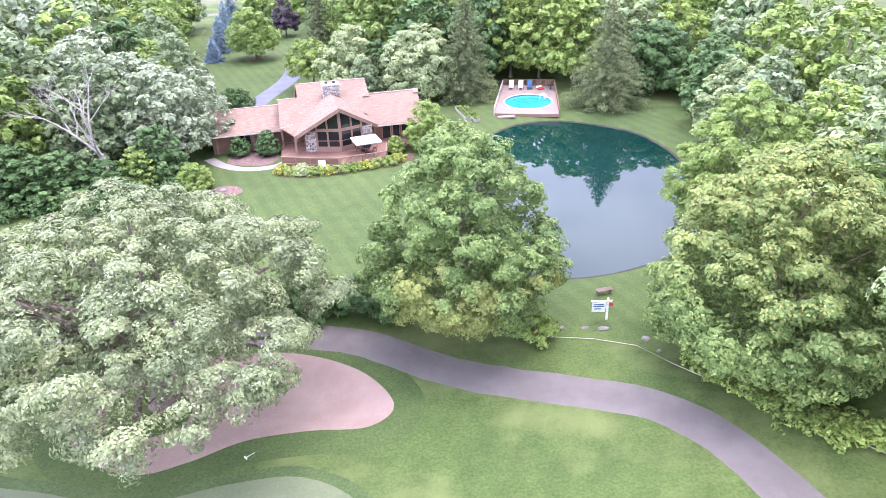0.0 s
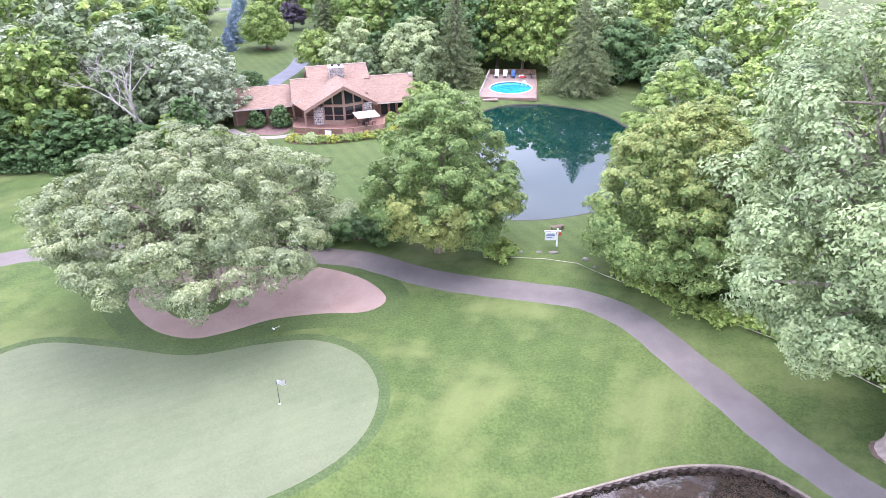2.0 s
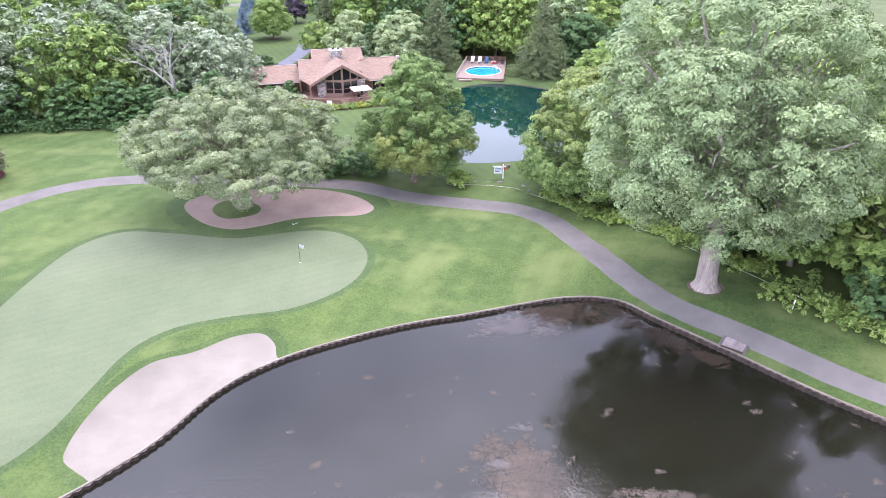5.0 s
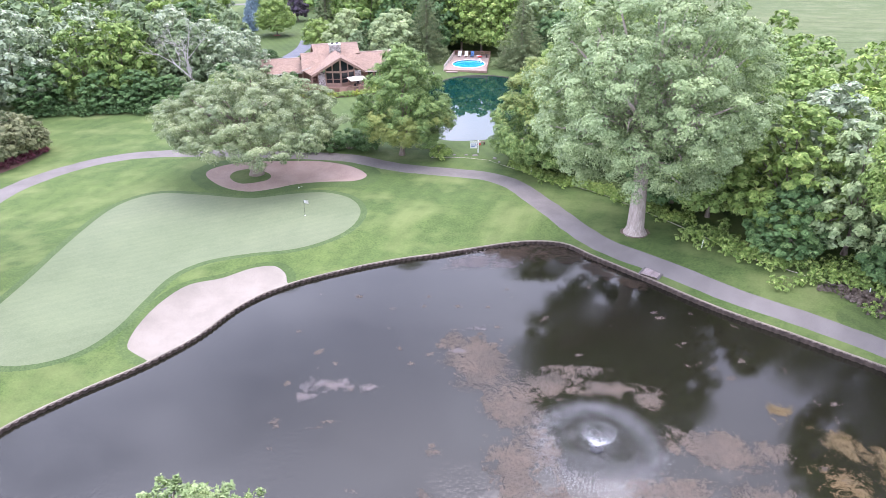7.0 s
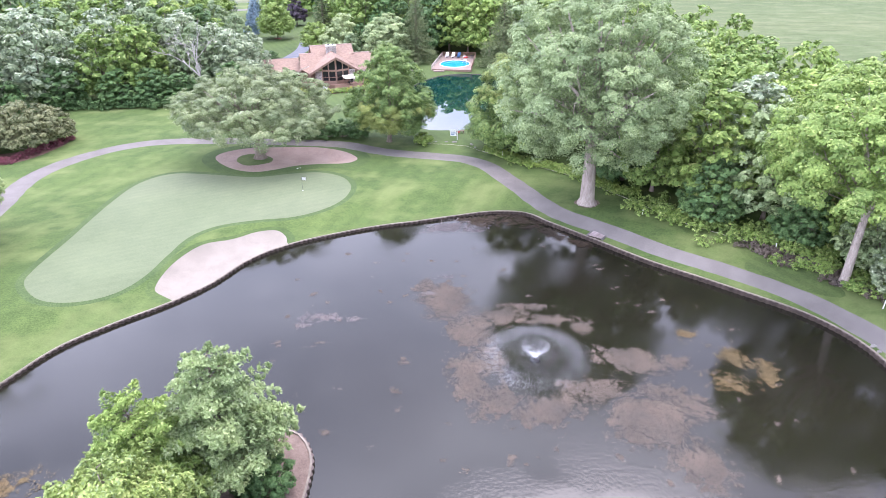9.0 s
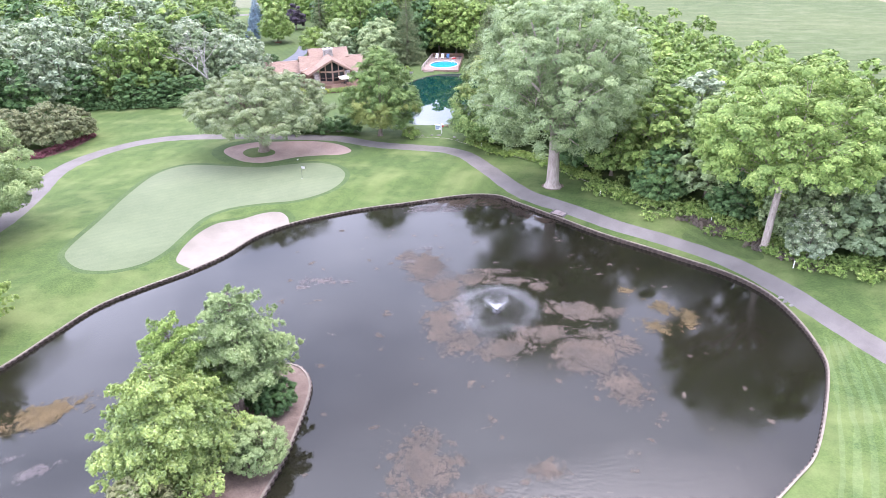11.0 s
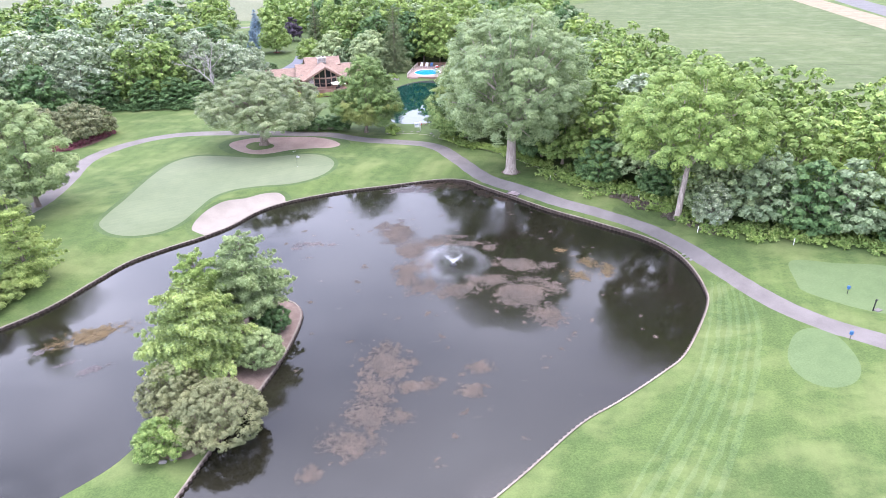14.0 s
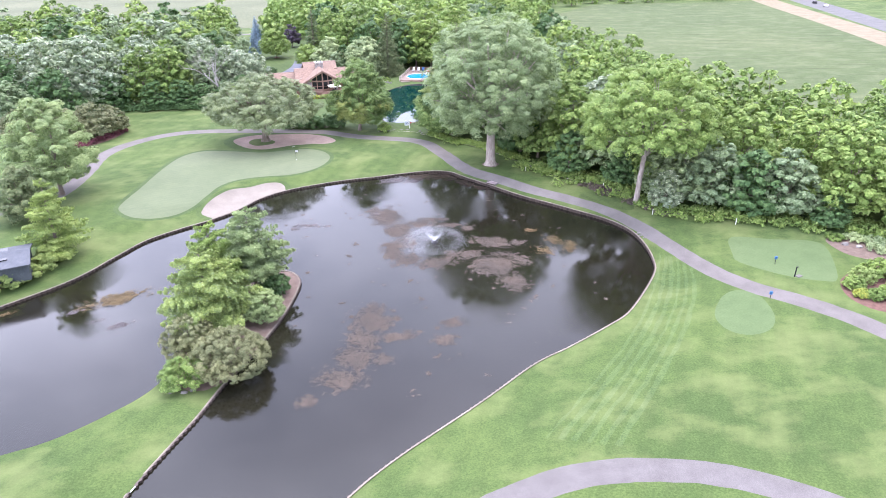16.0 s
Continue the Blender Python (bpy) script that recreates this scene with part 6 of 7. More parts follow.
# ---- pool deck ----
def pool_deck():
    a, b, c, d = Vector((29.6, 78.9, 0)), Vector((39.3, 76.0, 0)), Vector((43.8, 93.4, 0)), Vector((34.9, 96.0, 0))
    Z = 0.38
    deck = base_of("pool_deck", pose(0, 0, 0), "pinkish timber deck round an oval pool", "deck")
    cen, n = Vector((36.5, 84.2)), 40
    ax, ay = (b - a).normalized(), (d - a).normalized()
    ring = [Vector((cen.x, cen.y, 0)) + ax * 3.95 * math.cos(t) + ay * 4.6 * math.sin(t) for t in (2 * math.pi * k / n for k in range(n))]
    outer = []
    for p in ring:
        q = p - Vector((cen.x, cen.y, 0))
        best = 1e9
        for s, e in ((a, b), (b, c), (c, d), (d, a)):
            ed = e - s
            den = q.x * ed.y - q.y * ed.x
            if abs(den) > 1e-6:
                w = s - Vector((cen.x, cen.y, 0))
                t = (w.x * ed.y - w.y * ed.x) / den
                u = (w.x * q.y - w.y * q.x) / den
                if t > 0 and -1e-6 <= u <= 1 + 1e-6:
                    best = min(best, t)
        outer.append(Vector((cen.x, cen.y, 0)) + q * best)
    for corner in (a, b, c, d):
        k = min(range(n), key=lambda i: (outer[i] - corner).length)
        outer[k] = corner.copy()
    v = [(p.x, p.y, Z) for p in ring] + [(p.x, p.y, Z) for p in outer] + [(p.x, p.y, -0.1) for p in outer] + [(p.x, p.y, Z - 0.5) for p in ring]
    f = []
    for i in range(n):
        j = (i + 1) % n
        f += [(i, n + i, n + j, j), (n + i, 2 * n + i, 2 * n + j, n + j), (j, 3 * n + j, 3 * n + i, i)]
    mesh_of("decking", v, f, M["pooldeck"], deck)
    rim = bmesh.new()
    for i in range(n):
        p, q = ring[i], ring[(i + 1) % n]
        tube(rim, [(p.x, p.y, Z + 0.03), (q.x, q.y, Z + 0.03)], [0.11, 0.11], 6, False)
    part("pool_rim", rim, M["white"], deck, "white pool coping")
    mesh_of("pool_wall", [(p.x, p.y, Z) for p in ring] + [(p.x, p.y, -0.15) for p in ring], [(i, (i + 1) % n, n + (i + 1) % n, n + i) for i in range(n)], M["pool_blue"], deck)
    mesh_of("pool_water", [(p.x, p.y, Z - 0.16) for p in ring], [tuple(range(n))], M["pool_water"], deck, "bright blue pool water")
    shared = {}
    for (s, e, hgt, mt, gap) in ((d, c, 1.0, "siding", 0.16), (a, d, 0.9, "gutter", 0.5), (c, b, 0.9, "trim", 0.5), (a, b, 0.0, "trim", 0)):
        ln = (e - s).length
        m = Matrix.Translation(s) @ Matrix.Rotation(math.atan2(e.y - s.y, e.x - s.x), 4, "Z")
        part("skirt", boxed(0, -0.04, -0.1, ln, 0.0, Z - 0.05, m), M["trim"], deck)
        if hgt:
            part("top_rail", boxed(0, -0.05, Z + hgt, ln, 0.05, Z + hgt + 0.07, m), M[mt], deck)
            for q in np.arange(0, ln + 0.1, ln / 6):
                part("post", boxed(q - 0.06, -0.06, 0, q + 0.06, 0.06, Z + hgt, m), M[mt], deck)
            for q in np.arange(gap, ln, gap):
                if mt not in shared:
                    shared[mt] = part("slat", boxed(-0.05, -0.02, Z + 0.05, 0.05, 0.02, Z + hgt), M[mt], deck)
                    shared[mt].matrix_basis = m @ Matrix.Translation((q, 0, 0))
                else:
                    o = new("slat", shared[mt].data)
                    o.parent = deck
                    o.matrix_basis = m @ Matrix.Translation((q, 0, 0))
    part("step", boxed(29.9, 76.9, 0, 32.6, 77.9, 0.25, None, 0.02), M["pooldeck"], deck)
    return Z


pm, pn, pl, pb = nodes_of("pool_water")
pw = noise_of(pn, pl, 1.2, 3)
pr = ramp_of(pn, [(0.35, (0.01, 0.27, 0.50)), (0.7, (0.04, 0.42, 0.66))])
pl.new(pw.outputs["Fac"], pr.inputs["Fac"])
pl.new(pr.outputs["Color"], pb.inputs["Base Color"])
pb.inputs["Roughness"].default_value = 0.06
M["pool_water"] = pm
PZ = pool_deck()


def lounger(m, mat, label):
    l = base_of("sun_lounger", m, label, "lounger", "loungers along the pool deck")
    part("seat", boxed(-0.32, -0.1, 0.30, 0.32, 1.2, 0.37, None, 0.02), M[mat], l)
    part("backrest", boxed(-0.32, 0, 0, 0.32, 0.75, 0.06, pose(0, 1.18, 0.33, 52), 0.02), M[mat], l)
    for x in (-0.28, 0.28):
        for y in (0.0, 1.1):
            part("leg", boxed(x - 0.03, y - 0.03, 0, x + 0.03, y + 0.03, 0.31), M[mat], l)
        part("armrest", boxed(x - 0.04, 0.5, 0.55, x + 0.04, 1.25, 0.59), M[mat], l)


for x, y, mt, lab in ((35.6, 92.6, "white", "white reclined pool lounger on the deck"), (37.2, 92.1, "white", "white reclined pool lounger on the deck"), (38.7, 91.7, "blue", "blue reclined deck chair beside the loungers")):
    lounger(pose(x, y, PZ, 0, 0, -16) @ Matrix.Diagonal((1.3, 1.3, 1.25, 1)), mt, lab)


def lump(name, label, mat, cx, cy, cz, sx, sy, sz, seed, category="rock", group="", rz=0):
    r = random.Random(seed)
    bm = bmesh.new()
    bmesh.ops.create_icosphere(bm, subdivisions=3, radius=1.0)
    off = Vector((r.uniform(0, 9), r.uniform(0, 9), r.uniform(0, 9)))
    for v in bm.verts:
        k = 1 + 0.35 * noise.noise(v.co * 1.3 + off) + 0.12 * noise.noise(v.co * 3.5 + off)
        v.co = Vector((v.co.x * sx * k, v.co.y * sy * k, max(v.co.z, -0.45) * sz * k))
    me_ob = part(name, bm, M[mat], None, label)
    me_ob.matrix_basis = sit(cx, cy, cz, 0, 0, rz)
    return tagged(me_ob, label, category, group)


tb = base_of("side_table", pose(42.3, 90.9, PZ), "dark side table with chairs at the deck's corner", "table")
part("tabletop", tube(bmesh.new(), [(0, 0, 0.66), (0, 0, 0.70)], [0.55, 0.55], 16), M["dark_metal"], tb)
part("pedestal", tube(bmesh.new(), [(0, 0, 0), (0, 0, 0.66)], [0.07, 0.05], 8), M["dark_metal"], tb)
rf = base_of("pool_float", pose(40.7, 91.4, PZ, 0, 0, 20), "red and white pool float lying on the deck", "pool float")
part("ring", boxed(-0.6, -0.4, 0.05, 0.6, 0.4, 0.35, None, 0.12), M["red"], rf)
part("headrest", boxed(-0.55, 0.42, 0.1, 0.55, 0.85, 0.5, None, 0.1), M["white"], rf)
ld = base_of("pool_ladder", pose(39.2, 85.6, PZ, 0, 0, 60), "white pool ladder with hooped handrails", "ladder")
for x in (-0.3, 0.3):
    part("handrail", tube(bmesh.new(), [(x, -0.7, -0.2), (x, -0.65, 0.6), (x, -0.3, 0.85), (x, 0.1, 0.75), (x, 0.3, 0.0)], [0.05] * 5, 6), M["white"], ld)
for z in (0.1, 0.35):
    part("rung", boxed(-0.3, -0.75, z, 0.3, -0.5, z + 0.06), M["white"], ld)
# planters on the lawn
for k, (x, y, rz) in enumerate(((24.9, 80.6, 5), (26.1, 79.6, 5))):
    pl_ob = base_of("planter", pose(x, y, 0, 0, 0, rz), "long grey timber planter box with green plants", "planter", "planters on the lawn")
    for y0, y1, x0, x1 in ((-3.4, -3.3, -0.5, 0.5), (3.3, 3.4, -0.5, 0.5), (-3.3, 3.3, -0.5, -0.42), (-3.3, 3.3, 0.42, 0.5)):
        part("side_board", boxed(x0, y0, 0, x1, y1, 0.5), M["bark_dead"], pl_ob)
    part("soil", boxed(-0.42, -3.3, 0.02, 0.42, 3.3, 0.42), M["soil"], pl_ob)
    rr = np.random.default_rng(400 + k)
    qs = [crown(rr, 0.8, rr.uniform(0.3, 0.7), 0, 6, 110, 0.09, "dome", 0.5, 4)[0] + np.array([0, yy, 0.4]) for yy in np.arange(-3, 3.1, 0.6)]
    cloud_mesh("plants", qs, M["l_green"], pl_ob)

# ---- course furniture ----
fl = base_of("flagstick", sit(0, 0, 0.12), "thin dark flagstick with a small white flag", "flagstick")
part("pole", tube(bmesh.new(), [(0, 0, -0.1), (0, 0, 2.1)], [0.022, 0.016], 8), M["dark_metal"], fl)
bm = bmesh.new()
cols = [[bm.verts.new((0.02 + 0.11 * i, 0.05 * math.sin(i * 1.4), 2.08 - 0.015 * i)), bm.verts.new((0.02 + 0.11 * i, 0.05 * math.sin(i * 1.4 + 0.4), 1.70 - 0.03 * i))] for i in range(6)]
for p, q in zip(cols, cols[1:]):
    bm.faces.new((p[0], q[0], q[1], p[1]))
bmesh.ops.solidify(bm, geom=bm.faces[:], thickness=0.006)
part("flag", bm, M["white"], fl)
part("cup", tube(bmesh.new(), [(0, 0, -0.12), (0, 0, 0.008)], [0.09, 0.09], 14), M["white"], fl)
for x, y in ((45.2, -15.9), (56.4, -28.6), (59.6, -42.3), (70.7, -48.7), (-33.3, 54.5), (32.1, 10.0)):
    st = tagged(part("boundary_stake", boxed(-0.05, -0.05, -0.1, 0.05, 0.05, 0.95, None, 0.015), M["white"]), "white wooden boundary stake in the turf", "stake", "boundary stakes")
    st.matrix_basis = sit(x, y, 0, random.uniform(-4, 4), random.uniform(-4, 4), random.uniform(0, 90))
for x, y, mt, lab in ((68.4, -62.7, "blue", "blue tee marker stand on a dark post"), (61.8, -71.8, "blue", "dark blue ball washer on a short post")):
    w = base_of("ball_washer", sit(x, y, 0, 0, 0, 30), lab, "ball washer")
    part("post", tube(bmesh.new(), [(0, 0, -0.1), (0, 0, 0.75)], [0.035, 0.035], 8), M["dark_metal"], w)
    part("head", boxed(-0.17, -0.17, 0.7, 0.17, 0.17, 1.12, None, 0.05), M[mt], w)
tp = base_of("tee_sign", sit(68.6, -66.8, 0, 0, 0, 20), "dark post with bracket beside a pale slab", "post")
part("post", boxed(-0.06, -0.06, -0.1, 0.06, 0.06, 1.5, pose(0, 0, 0, 0, 4), 0.01), M["dark_metal"], tp)
part("bracket", boxed(-0.05, -0.05, 1.3, 0.4, 0.05, 1.42), M["dark_metal"], tp)
part("slab", boxed(0.2, -0.5, 0.0, 1.1, 0.1, 0.06, None, 0.01), M["concrete"], tp)
rk = base_of("bunker_rake", sit(-1.2, 9.8, 0.03, 0, 0, 35), "pale bunker rake lying on the turf", "rake")
part("handle", tube(bmesh.new(), [(0, 0, 0.04), (0.6, 0, 0.03)], [0.02, 0.02], 6), M["white"], rk)
part("head", boxed(-0.05, -0.15, 0, 0.02, 0.15, 0.08), M["white"], rk)


def yard_sign():
    s = base_of("yard_sign", pose(26.3, 20.5, 0, 0, 0, -8), "white post sign with a hanging board on the lawn", "sign")
    part("post", boxed(-0.08, -0.08, -0.2, 0.08, 0.08, 2.0, None, 0.015), M["white"], s)
    part("arm", boxed(-1.35, -0.05, 1.68, 0.35, 0.05, 1.8, None, 0.01), M["white"], s)
    bd = part("board", boxed(-1.25, -0.03, 0.72, -0.15, 0.03, 1.6, None, 0.01), M["white"], s)
    for z, x0, x1 in ((1.38, -1.1, -0.3), (1.2, -1.15, -0.25), (0.98, -1.1, -0.5)):
        part("bar", boxed(x0, -0.042, z, x1, -0.034, z + 0.09), M["blue"], bd)
    part("rider", boxed(0.12, -0.03, 1.25, 0.42, 0.03, 1.55), M["red"], s, "small red side plate")


yard_sign()
bn = base_of("garden_bench", pose(27.5, 24.3, 0, 0, 0, 8), "weathered brown wooden bench on the grass", "bench")
for y in (-0.18, 0.0, 0.18):
    part("seat_slat", boxed(-0.75, y - 0.08, 0.42, 0.75, y + 0.08, 0.47, None, 0.01), M["mulch"], bn)
for x in (-0.6, 0.6):
    part("leg", boxed(x - 0.05, -0.22, -0.05, x + 0.05, 0.22, 0.42), M["mulch"], bn)
for x, y, sx, sy, sz, k in ((25.6, 19.2, 0.75, 0.35, 0.2, 1), (28.3, 17.3, 0.5, 0.4, 0.3, 2), (28.6, 15.6, 0.3, 0.2, 0.2, 3), (-8.9, 55.8, 0.65, 0.5, 0.5, 4), (82.2, -58.8, 0.9, 0.6, 0.5, 5), (83.6, -60.0, 0.8, 0.6, 0.4, 6),
                            (-9.6, -77.8, 0.8, 0.4, 0.3, 7), (-8.4, -78.2, 0.6, 0.4, 0.3, 8), (-7.6, -77.9, 0.5, 0.4, 0.25, 9), (24.2, 19.6, 0.5, 0.3, 0.15, 10), (54.0, -48.6, 0.5, 0.35, 0.25, 20), (53.9, -49.5, 0.4, 0.3, 0.2, 21), (54.2, -50.3, 0.45, 0.3, 0.2, 22), (22.4, 19.9, 0.4, 0.3, 0.15, 11)):
    lump("stone", "pale weathered field stone lying on the grass", "boulder", x, y, 0.03, sx * 0.65, sy * 0.65, sz * 0.7, k)
edge = tube(bmesh.new(), [tuple(settle(q)[0] + np.array((0, 0, q[2]))) for q in ((18.6, 19.2, 0.09), (20.1, 19.1, 0.1), (24.3, 17.9, 0.12), (27.2, 16.5, 0.1), (28.8, 14.0, 0.1), (31.6, 10.4, 0.1), (35, 6.4, 0.1), (40, 0, 0.1), (45, -10, 0.1), (49.5, -20, 0.1), (56, -28, 0.1))], [0.022] * 11, 6)
tagged(part("boundary_rope", edge, M["gutter"]), "thin pale rope edging along the boundary", "rope edging")
root = settle((39.2, -11.1))[0]
rs = mesh_of("root_mulch", [(root[0] + math.cos(a) * 1.75 * q, root[1] + math.sin(a) * 1.5 * q, root[2] + 0.04 + 0.07 * (1 - (k // 18) * 1.0)) for k, (a, q) in enumerate([(2 * math.pi * i / 18, 0.4) for i in range(18)] + [(2 * math.pi * i / 18, 1.0 + 0.09 * math.sin(i * 1.1) + 0.06 * math.sin(i * 2.3)) for i in range(18)])],
             [(i, (i + 1) % 18, 18 + (i + 1) % 18, 18 + i) for i in range(18)], M["mulch"])
tagged(rs, "bare brown soil ring round the cottonwood's trunk", "soil", "", "structure")


def outlet_bridge():
    b = base_of("plank_platform", sit(36.95, -20.2, -0.02, 0, 0, -46) @ Matrix.Diagonal((0.85, 0.85, 1, 1)), "grey plank platform over the pond outlet", "platform")
    for k in range(8):
        part("plank", boxed(-1.05 + 0.263 * k, -1.0, 0.10, -0.81 + 0.263 * k, 0.95, 0.16 + 0.008 * (k % 2)), M["cap_grey"], b)
    for x in (-1.35, 1.08):
        part("kerb", boxed(x, -1.1, -0.4, x + 0.27, 1.0, 0.2, None, 0.03), M["concrete"], b)
    part("lintel", boxed(-1.1, -1.12, -0.3, 1.1, -1.02, 0.08), M["piling"], b)


M["cap_grey"] = surf("plank_grey", (0.30, 0.24, 0.23), (0.42, 0.35, 0.34), 0.9, 8, 0.9, 0.3, piece=0.15)
outlet_bridge()


def clubhouse():
    c = base_of("clubhouse", sit(-36.1, -41.7, 0, 0, 0, -72), "low slate-roofed building with dark siding", "building")
    wall_run("wall", (0.4, -0.4), (7.0, -0.4), 0, 2.5, [(2.5, 4.2, 0.9, 2.0)], 0.2, M["bluegreen_wall"], c)
    wall_run("wall", (7.0, -14), (7.0, -0.4), 0, 2.5, [], 0.2, M["bluegreen_wall"], c)
    wall_run("wall", (0.4, -14), (0.4, -0.4), 0, 2.5, [], 0.2, M["bluegreen_wall"], c)
    slab("roof", [(-0.3, -14, 2.55), (-0.3, 0.2, 2.55), (3.7, 0.2, 3.35), (3.7, -14, 3.35)], 0.16, M["slate_roof"], c)
    slab("roof", [(3.7, -14, 3.35), (3.7, 0.2, 3.35), (7.7, 0.2, 2.55), (7.7, -14, 2.55)], 0.16, M["slate_roof"], c)
    part("window", boxed(2.9, -0.46, 0.9, 4.6, -0.4, 2.0), M["glass"], c)
    for x in (1.2, 4.5):
        part("skylight", boxed(x, -4.6, 3.02, x + 1.3, -2.6, 3.14, pose(0, 0, -0.05)), M["glass"], c)


clubhouse()
for k in range(7):
    f = k / 6
    shrub("hedge", "clipped bright green hedge beside the clubhouse", "l_cypress", 500 + k, 3.8, 2.3, 4500, 0.105, T(-38 + 4.6 * min(1, f * 1.35) + (0.2 if f > .7 else 0), -50.6 + 9.5 * f ** 1.6), 14, 0.36, "hedge", "hedge round the clubhouse")
# beds by the tee
for k, (x, y, w, h, mt) in enumerate(((74.2, -71.0, 2.8, 1.5, "l_bright"), (76.5, -69.5, 3.4, 2.0, "l_cypress"), (79.5, -68.6, 4.0, 2.4, "l_bright"), (82.6, -69.0, 4.2, 2.6, "l_cypress"), (75.0, -74.0, 2.6, 1.2, "l_green"),
                                      (77.4, -73.6, 3.2, 1.4, "l_bright"), (80.4, -73.2, 3.6, 1.8, "l_green"), (78.0, -76.4, 2.6, 1.1, "l_bright"), (81.6, -76.6, 3.2, 1.5, "l_bright"), (73.4, -73.2, 1.8, 1.0, "l_flower"))):
    shrub("garden_shrub", "rounded green garden shrub in the mulched bed", mt, 520 + k, w, h, 3600, 0.1, T(x, y), 34, 0.26, "shrub", "shrubs in the tee bed")
for k, (x, y, w, h, mt) in enumerate(((84.6, -57.6, 3.0, 1.0, "l_willow"), (86.6, -59.4, 3.2, 1.0, "l_cotton"), (85.6, -61.6, 3.4, 0.9, "l_willow"), (88.2, -62.4, 3.4, 1.0, "l_flower"), (87.0, -64.2, 2.6, 0.7, "l_cotton"), (82.0, -56.6, 2.6, 0.7, "l_green"))):
    shrub("bed_plant", "low pale-leaved perennial in the stone bed", mt, 540 + k, w, h, 3000, 0.085, T(x, y), 26, 0.3, "plants", "plants in the stone bed")
bh = base_of("bird_house", sit(-0.4, -52.9, 0), "grey-white bird house on a tall pole", "bird house")
part("pole", tube(bmesh.new(), [(0, 0, -0.2), (0, 0, 3.6)], [0.04, 0.035], 8), M["dark_metal"], bh)
part("box", boxed(-0.35, -0.3, 3.6, 0.35, 0.3, 4.1, None, 0.04), M["white"], bh)
part("roof", tube(bmesh.new(), [(0, 0, 4.1), (0, 0, 4.4)], [0.52, 0.05], 6), M["bluegreen_wall"], bh)


# ---- on the water ----
def mats(name, label, material, blobs, seed, cut, cell=0.16, z=0.012, high=0.05, size=0.062, each=13):
    """Floating weed: ragged patches of fine strands, thicker where the weed is dense."""
    r = np.random.default_rng(seed)
    done, pts = set(), []
    for bx, by, rx, ry, rz in blobs:
        ca, sa = math.cos(radians(rz)), math.sin(radians(rz))
        R = max(rx, ry) * 1.6
        for i in range(int((bx - R) / cell), int((bx + R) / cell) + 1):
            for j in range(int((by - R) / cell), int((by + R) / cell) + 1):
                if (i, j) in done:
                    continue
                x, y = (i + 0.5) * cell - bx, (j + 0.5) * cell - by
                u, w = (x * ca + y * sa) / rx, (-x * sa + y * ca) / ry
                p = Vector((i * cell, j * cell, seed * 1.7))
                g = 1.08 - math.hypot(u, w) + 0.5 * noise.noise(p * 0.45) + 0.55 * noise.noise(p * 1.2) + 0.6 * noise.noise(p * 2.9)
                if g > cut - 0.1:
                    done.add((i, j))
                    k = int(each * min(1, max(0.08, (g - cut) * 1.9)) + r.uniform(0, 1))
                    up = high * max(0, noise.noise(p * 1.6) + 0.2)
                    for _ in range(k):
                        pts.append(((i + r.uniform(-0.3, 1.3)) * cell, (j + r.uniform(-0.3, 1.3)) * cell, WATER_Z + z + up * r.uniform(0.3, 1.0)))
    p = np.array(pts)
    p[:, :2] = settle(p, -WATER_Z - 0.4)[:, :2]
    q = leaf_cloud(r, p, np.tile(np.array([0, 0, 1.0]), (len(p), 1)), size, 0.42, 0.16)
    q[:, :, 2] = np.maximum(q[:, :, 2], WATER_Z + 0.004)
    tagged(cloud_mesh(name, q, M[material]), label, "algae", "", "stuff")


mats("algae_mat", "brown floating algae mats round the fountain", "weed", [
    (16.2, -33.5, 2.0, 3.4, 0), (17.2, -38.6, 1.9, 3.4, 8), (16.2, -46.5, 1.6, 3.4, -5), (17.6, -50.2, 2.2, 2.0, 0), (21.4, -52.0, 3.4, 1.6, 0), (25.4, -50.6, 2.8, 1.6, 10), (20.6, -37.4, 3.0, 1.1, 5), (25.4, -38.6, 2.6, 0.8, -14), (18.0, -44.0, 1.5, 2.4, 0), (16.8, -36.0, 2.2, 2.4, 0),
    (28.4, -40.6, 1.2, 1.0, 0), (31.0, -46.6, 3.0, 1.7, -35), (29.6, -54.6, 2.4, 3.2, 25), (31.2, -59.4, 2.0, 2.6, 20), (32.4, -52.6, 3.0, 1.5, -40), (34.6, -47.6, 1.4, 1.0, 0), (14.6, -30.6, 1.2, 1.8, 0), (18.6, -41.2, 1.2, 1.6, 0), (23.6, -36.2, 2.4, 0.7, -10)], 3, -0.14)
mats("algae_mat", "rusty brown algae mats near the shore", "weed", [(11.6, -66.6, 2.4, 3.0, 0), (10.4, -70.2, 2.0, 2.6, 0), (9.6, -73.6, 1.8, 3.4, -12), (7.6, -78.0, 2.0, 2.0, 0), (13.8, -70.8, 2.0, 1.1, 0), (21.4, -68.8, 1.2, 1.0, 0), (19.6, -72.4, 1.2, 1.0, 0),
                                                      (4.2, -81.2, 1.0, 0.8, 0), (12, -75, 1.2, 1.0, 0)], 5, -0.08)
mats("algae_mat", "russet algae clump in the side water", "weed_russet", [(-21.0, -55.0, 3.2, 1.6, 25), (-23.6, -56.4, 1.8, 1.1, 20), (-34.6, -57.2, 1.4, 0.5, 35)], 8, 0.0, 0.16, 0.02, 0.25)
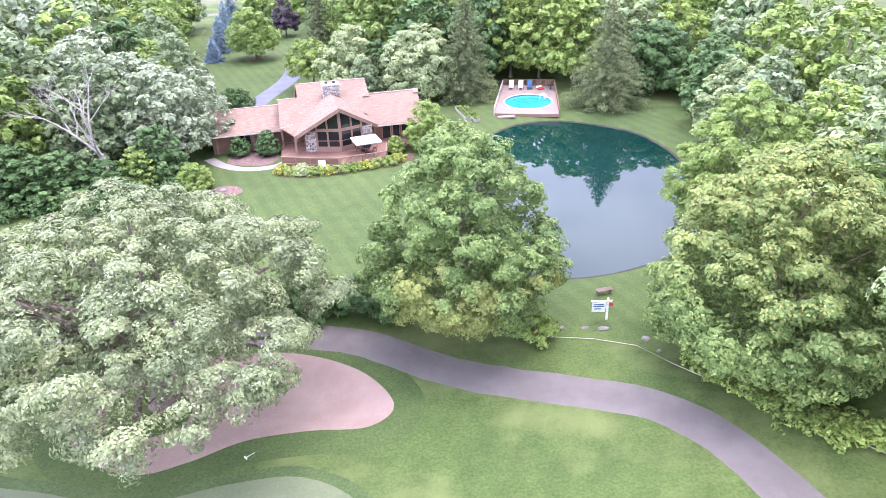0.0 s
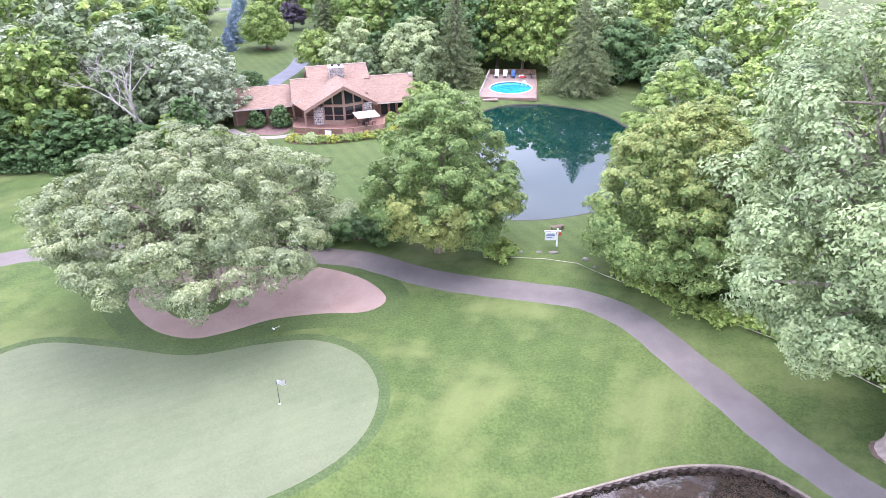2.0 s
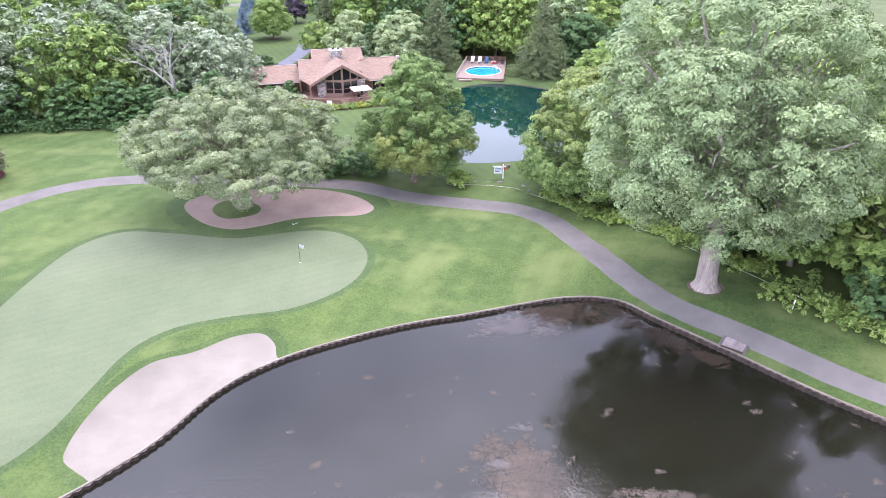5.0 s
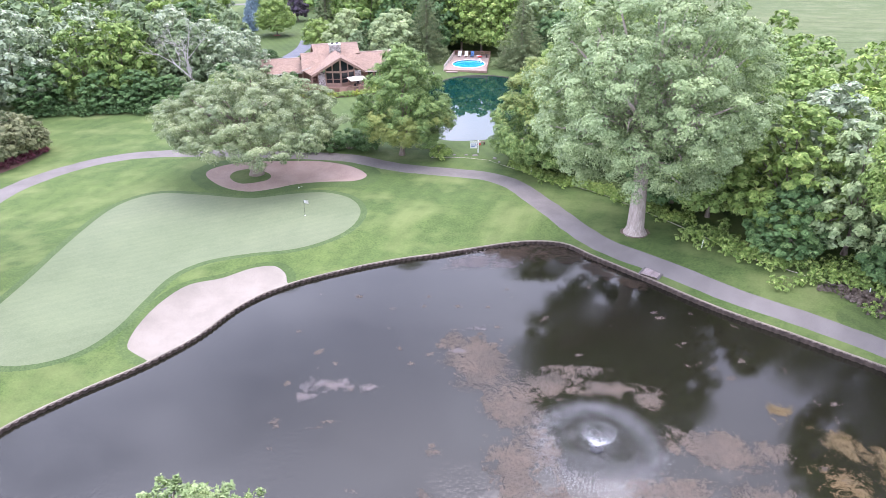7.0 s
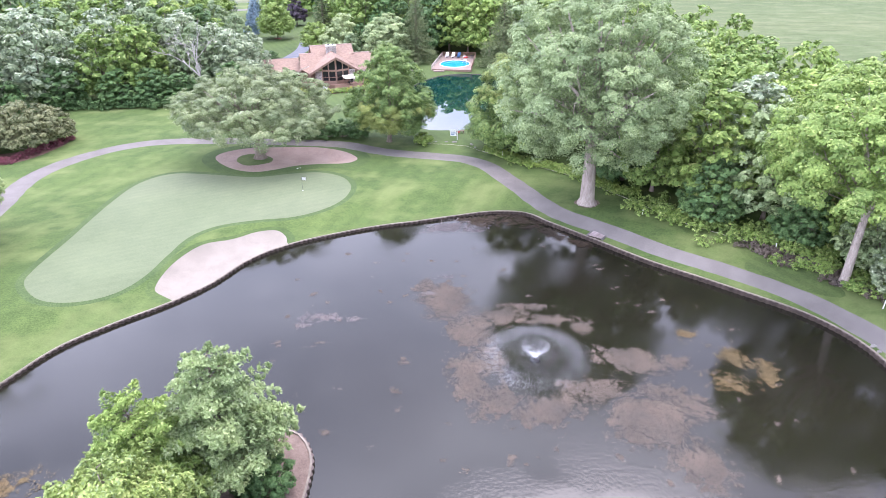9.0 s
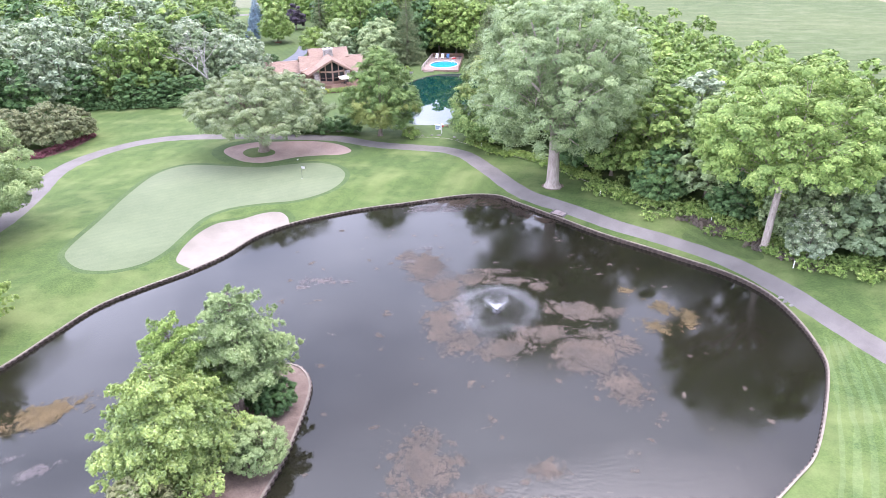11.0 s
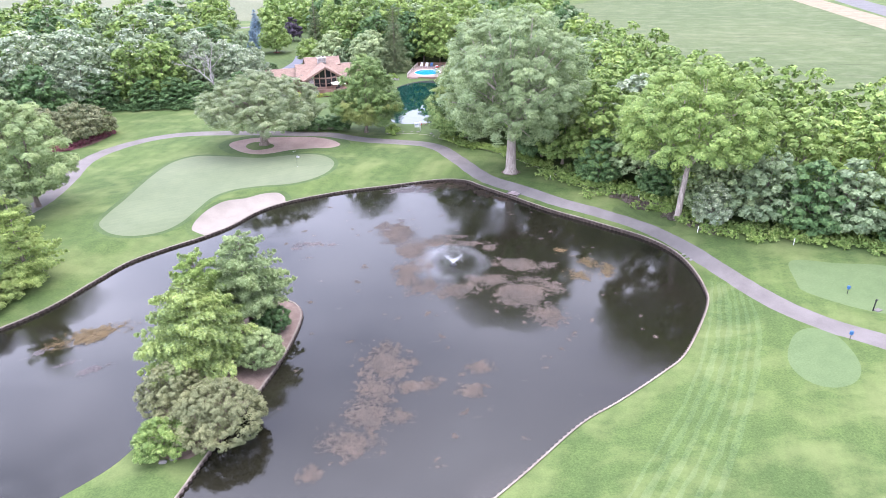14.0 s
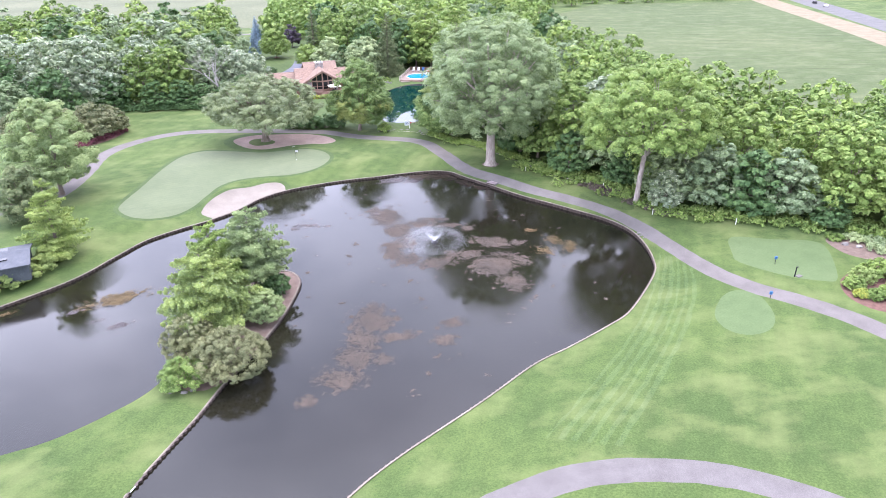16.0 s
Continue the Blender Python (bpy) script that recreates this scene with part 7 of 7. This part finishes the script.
mats("algae_mat", "orange-brown weed clumps in the dark water", "weed_russet", [(38.4, -51.0, 2.2, 1.6, 0), (40.6, -47.6, 1.3, 2.4, 20), (42.4, -50.2, 1.0, 2.2, -10), (38.0, -43.6, 1.3, 0.9, 0)], 14, 0.25, 0.16, 0.02, 0.15)
mats("algae_mat", "dark brown reeds and weed in the pond corner", "weed_dark", [(24.6, -12.8, 3.0, 1.8, 0), (27.6, -12.6, 3.2, 2.2, 0), (29.8, -14.4, 1.8, 2.2, -40), (31.6, -17.6, 2.4, 1.2, -55), (34.2, -21.2, 1.8, 0.8, -50)], 9, 0.0, 0.16, 0.02, 0.12)
mats("algae_mat", "pale grey algae raft at the pond corner", "weed_pale", [(19.4, -13.8, 3.0, 1.5, 12), (22.0, -14.4, 2.2, 1.6, 0)], 15, -0.05)
mats("algae_mat", "pale grey algae scum on the pond", "weed_pale", [(3.4, -34.8, 2.8, 1.1, -10), (6.0, -35.6, 1.4, 0.7, 0), (1.0, -36.0, 1.2, 0.7, 0), (16.8, -27.8, 2.0, 0.7, 5), (-25.8, -58.0, 1.8, 0.9, 30), (-19, -62.4, 2.0, 0.8, 20), (-22, -60.6, 1.4, 0.6, 20), (14.5, -31.5, 1.2, 0.6, 0)], 12, 0.45)
fleck = [(rng.uniform(-2, 44), rng.uniform(-84, -18), rng.uniform(0.3, 0.9), rng.uniform(0.2, 0.5), rng.uniform(0, 180)) for _ in range(180)]
fleck = [f for f in fleck if inside(np.array([[f[0], f[1]]]), POND)[0] and edge_distance(np.array([[f[0], f[1]]]), POND)[0] > 1.5]
mats("algae_fleck", "small scattered flecks of floating weed", "weed", fleck, 21, 0.6, 0.16, 0.008, 0.02)


def spray_mat():
    m, n, l, b = nodes_of("spray")
    b.inputs["Base Color"].default_value = (0.86, 0.88, 0.92, 1)
    b.inputs["Roughness"].default_value = 0.25
    tr = n.new("ShaderNodeBsdfTransparent")
    mx = n.new("ShaderNodeMixShader")
    mx.inputs["Fac"].default_value = 0.5
    l.new(tr.outputs[0], mx.inputs[1])
    l.new(b.outputs[0], mx.inputs[2])
    l.new(mx.outputs[0], n["Material Output"].inputs["Surface"])
    return m


def fountain():
    r = np.random.default_rng(5)
    f = base_of("fountain", pose(*float_on(22.5, -45.2), WATER_Z), "floating pond fountain with a wide white spray", "fountain")
    part("float", tube(bmesh.new(), [(0, 0, -0.2), (0, 0, 0.08), (0, 0, 0.14)], [0.5, 0.5, 0.3], 18), M["dark_metal"], f)
    part("nozzle", tube(bmesh.new(), [(0, 0, 0.1), (0, 0, 0.3)], [0.12, 0.09], 10), M["dark_metal"], f)
    n = 38000
    a = r.uniform(0, 2 * math.pi, n)
    jets = r.uniform(0, 1, n) < 0.6
    a[jets] = np.round(a[jets] * 16) / 16 + r.normal(0, 0.008, jets.sum())
    reach = 4.6 * np.clip(r.normal(1, 0.13, n), 0.6, 1.45)
    t = r.uniform(0, 1, n) ** 0.8
    t[: n // 2] = 1 - np.abs(r.normal(0, 0.09, n // 2))
    apex = 1.7 * r.uniform(0.75, 1.1, n)
    x, y = np.cos(a) * reach * t, np.sin(a) * reach * t
    z = 0.25 + apex * 4 * t * (1 - t) * (1.0) - 0.2 * t
    p = np.column_stack([x, y, np.maximum(z, 0.02)]) + r.normal(0, 0.04, (n, 3))
    q = leaf_cloud(r, p, r.normal(0, 1, (n, 3)), 0.019, 0.5, 1.0)
    k = 1500
    a = r.uniform(0, 2 * math.pi, k)
    t = r.uniform(0, 0.36, k) ** 1.2
    p = np.column_stack([np.cos(a) * 4.5 * t, np.sin(a) * 4.5 * t, 0.25 + 1.7 * 4 * t * (1 - t)]) + r.normal(0, 0.02, (k, 3))
    q2 = leaf_cloud(r, p, r.normal(0, 1, (k, 3)), 0.042, 0.5, 1.0)
    ob = cloud_mesh("spray", [q, q2], spray_mat(), f, "white water droplets of the spray")
    tagged(ob, "", "", "", "stuff")


fountain()


# ---- beyond the field ----
def car(m, paint, label):
    c = base_of("car", m, label, "car")
    prof = [(-2.2, 0.35), (-2.2, 0.85), (-1.9, 1.0), (-1.4, 1.45), (0.6, 1.5), (1.2, 1.0), (2.1, 0.85), (2.25, 0.5), (2.2, 0.35)]
    bm = bmesh.new()
    a = [bm.verts.new((x, -0.85, z)) for x, z in prof]
    b = [bm.verts.new((x, 0.85, z)) for x, z in prof]
    bm.faces.new(a)
    bm.faces.new(b[::-1])
    for i in range(len(prof)):
        j = (i + 1) % len(prof)
        bm.faces.new((a[j], a[i], b[i], b[j]))
    part("body", bm, M[paint], c)
    part("windows", boxed(-1.3, -0.87, 1.02, 0.7, 0.87, 1.38), M["glass"], c)
    for x in (-1.35, 1.35):
        for y in (-0.8, 0.8):
            part("wheel", tube(bmesh.new(), [(x, y - 0.1, 0.33), (x, y + 0.1, 0.33)], [0.33, 0.33], 12), M["dark_metal"], c)


car(pose(302, 246, 0.02, 0, 0, 70), "white", "white car on the distant highway")
car(pose(309, 266, 0.02, 0, 0, 70), "dark_metal", "dark truck-like car on the distant highway")

# ---- wall pieces ----
shore_wall()
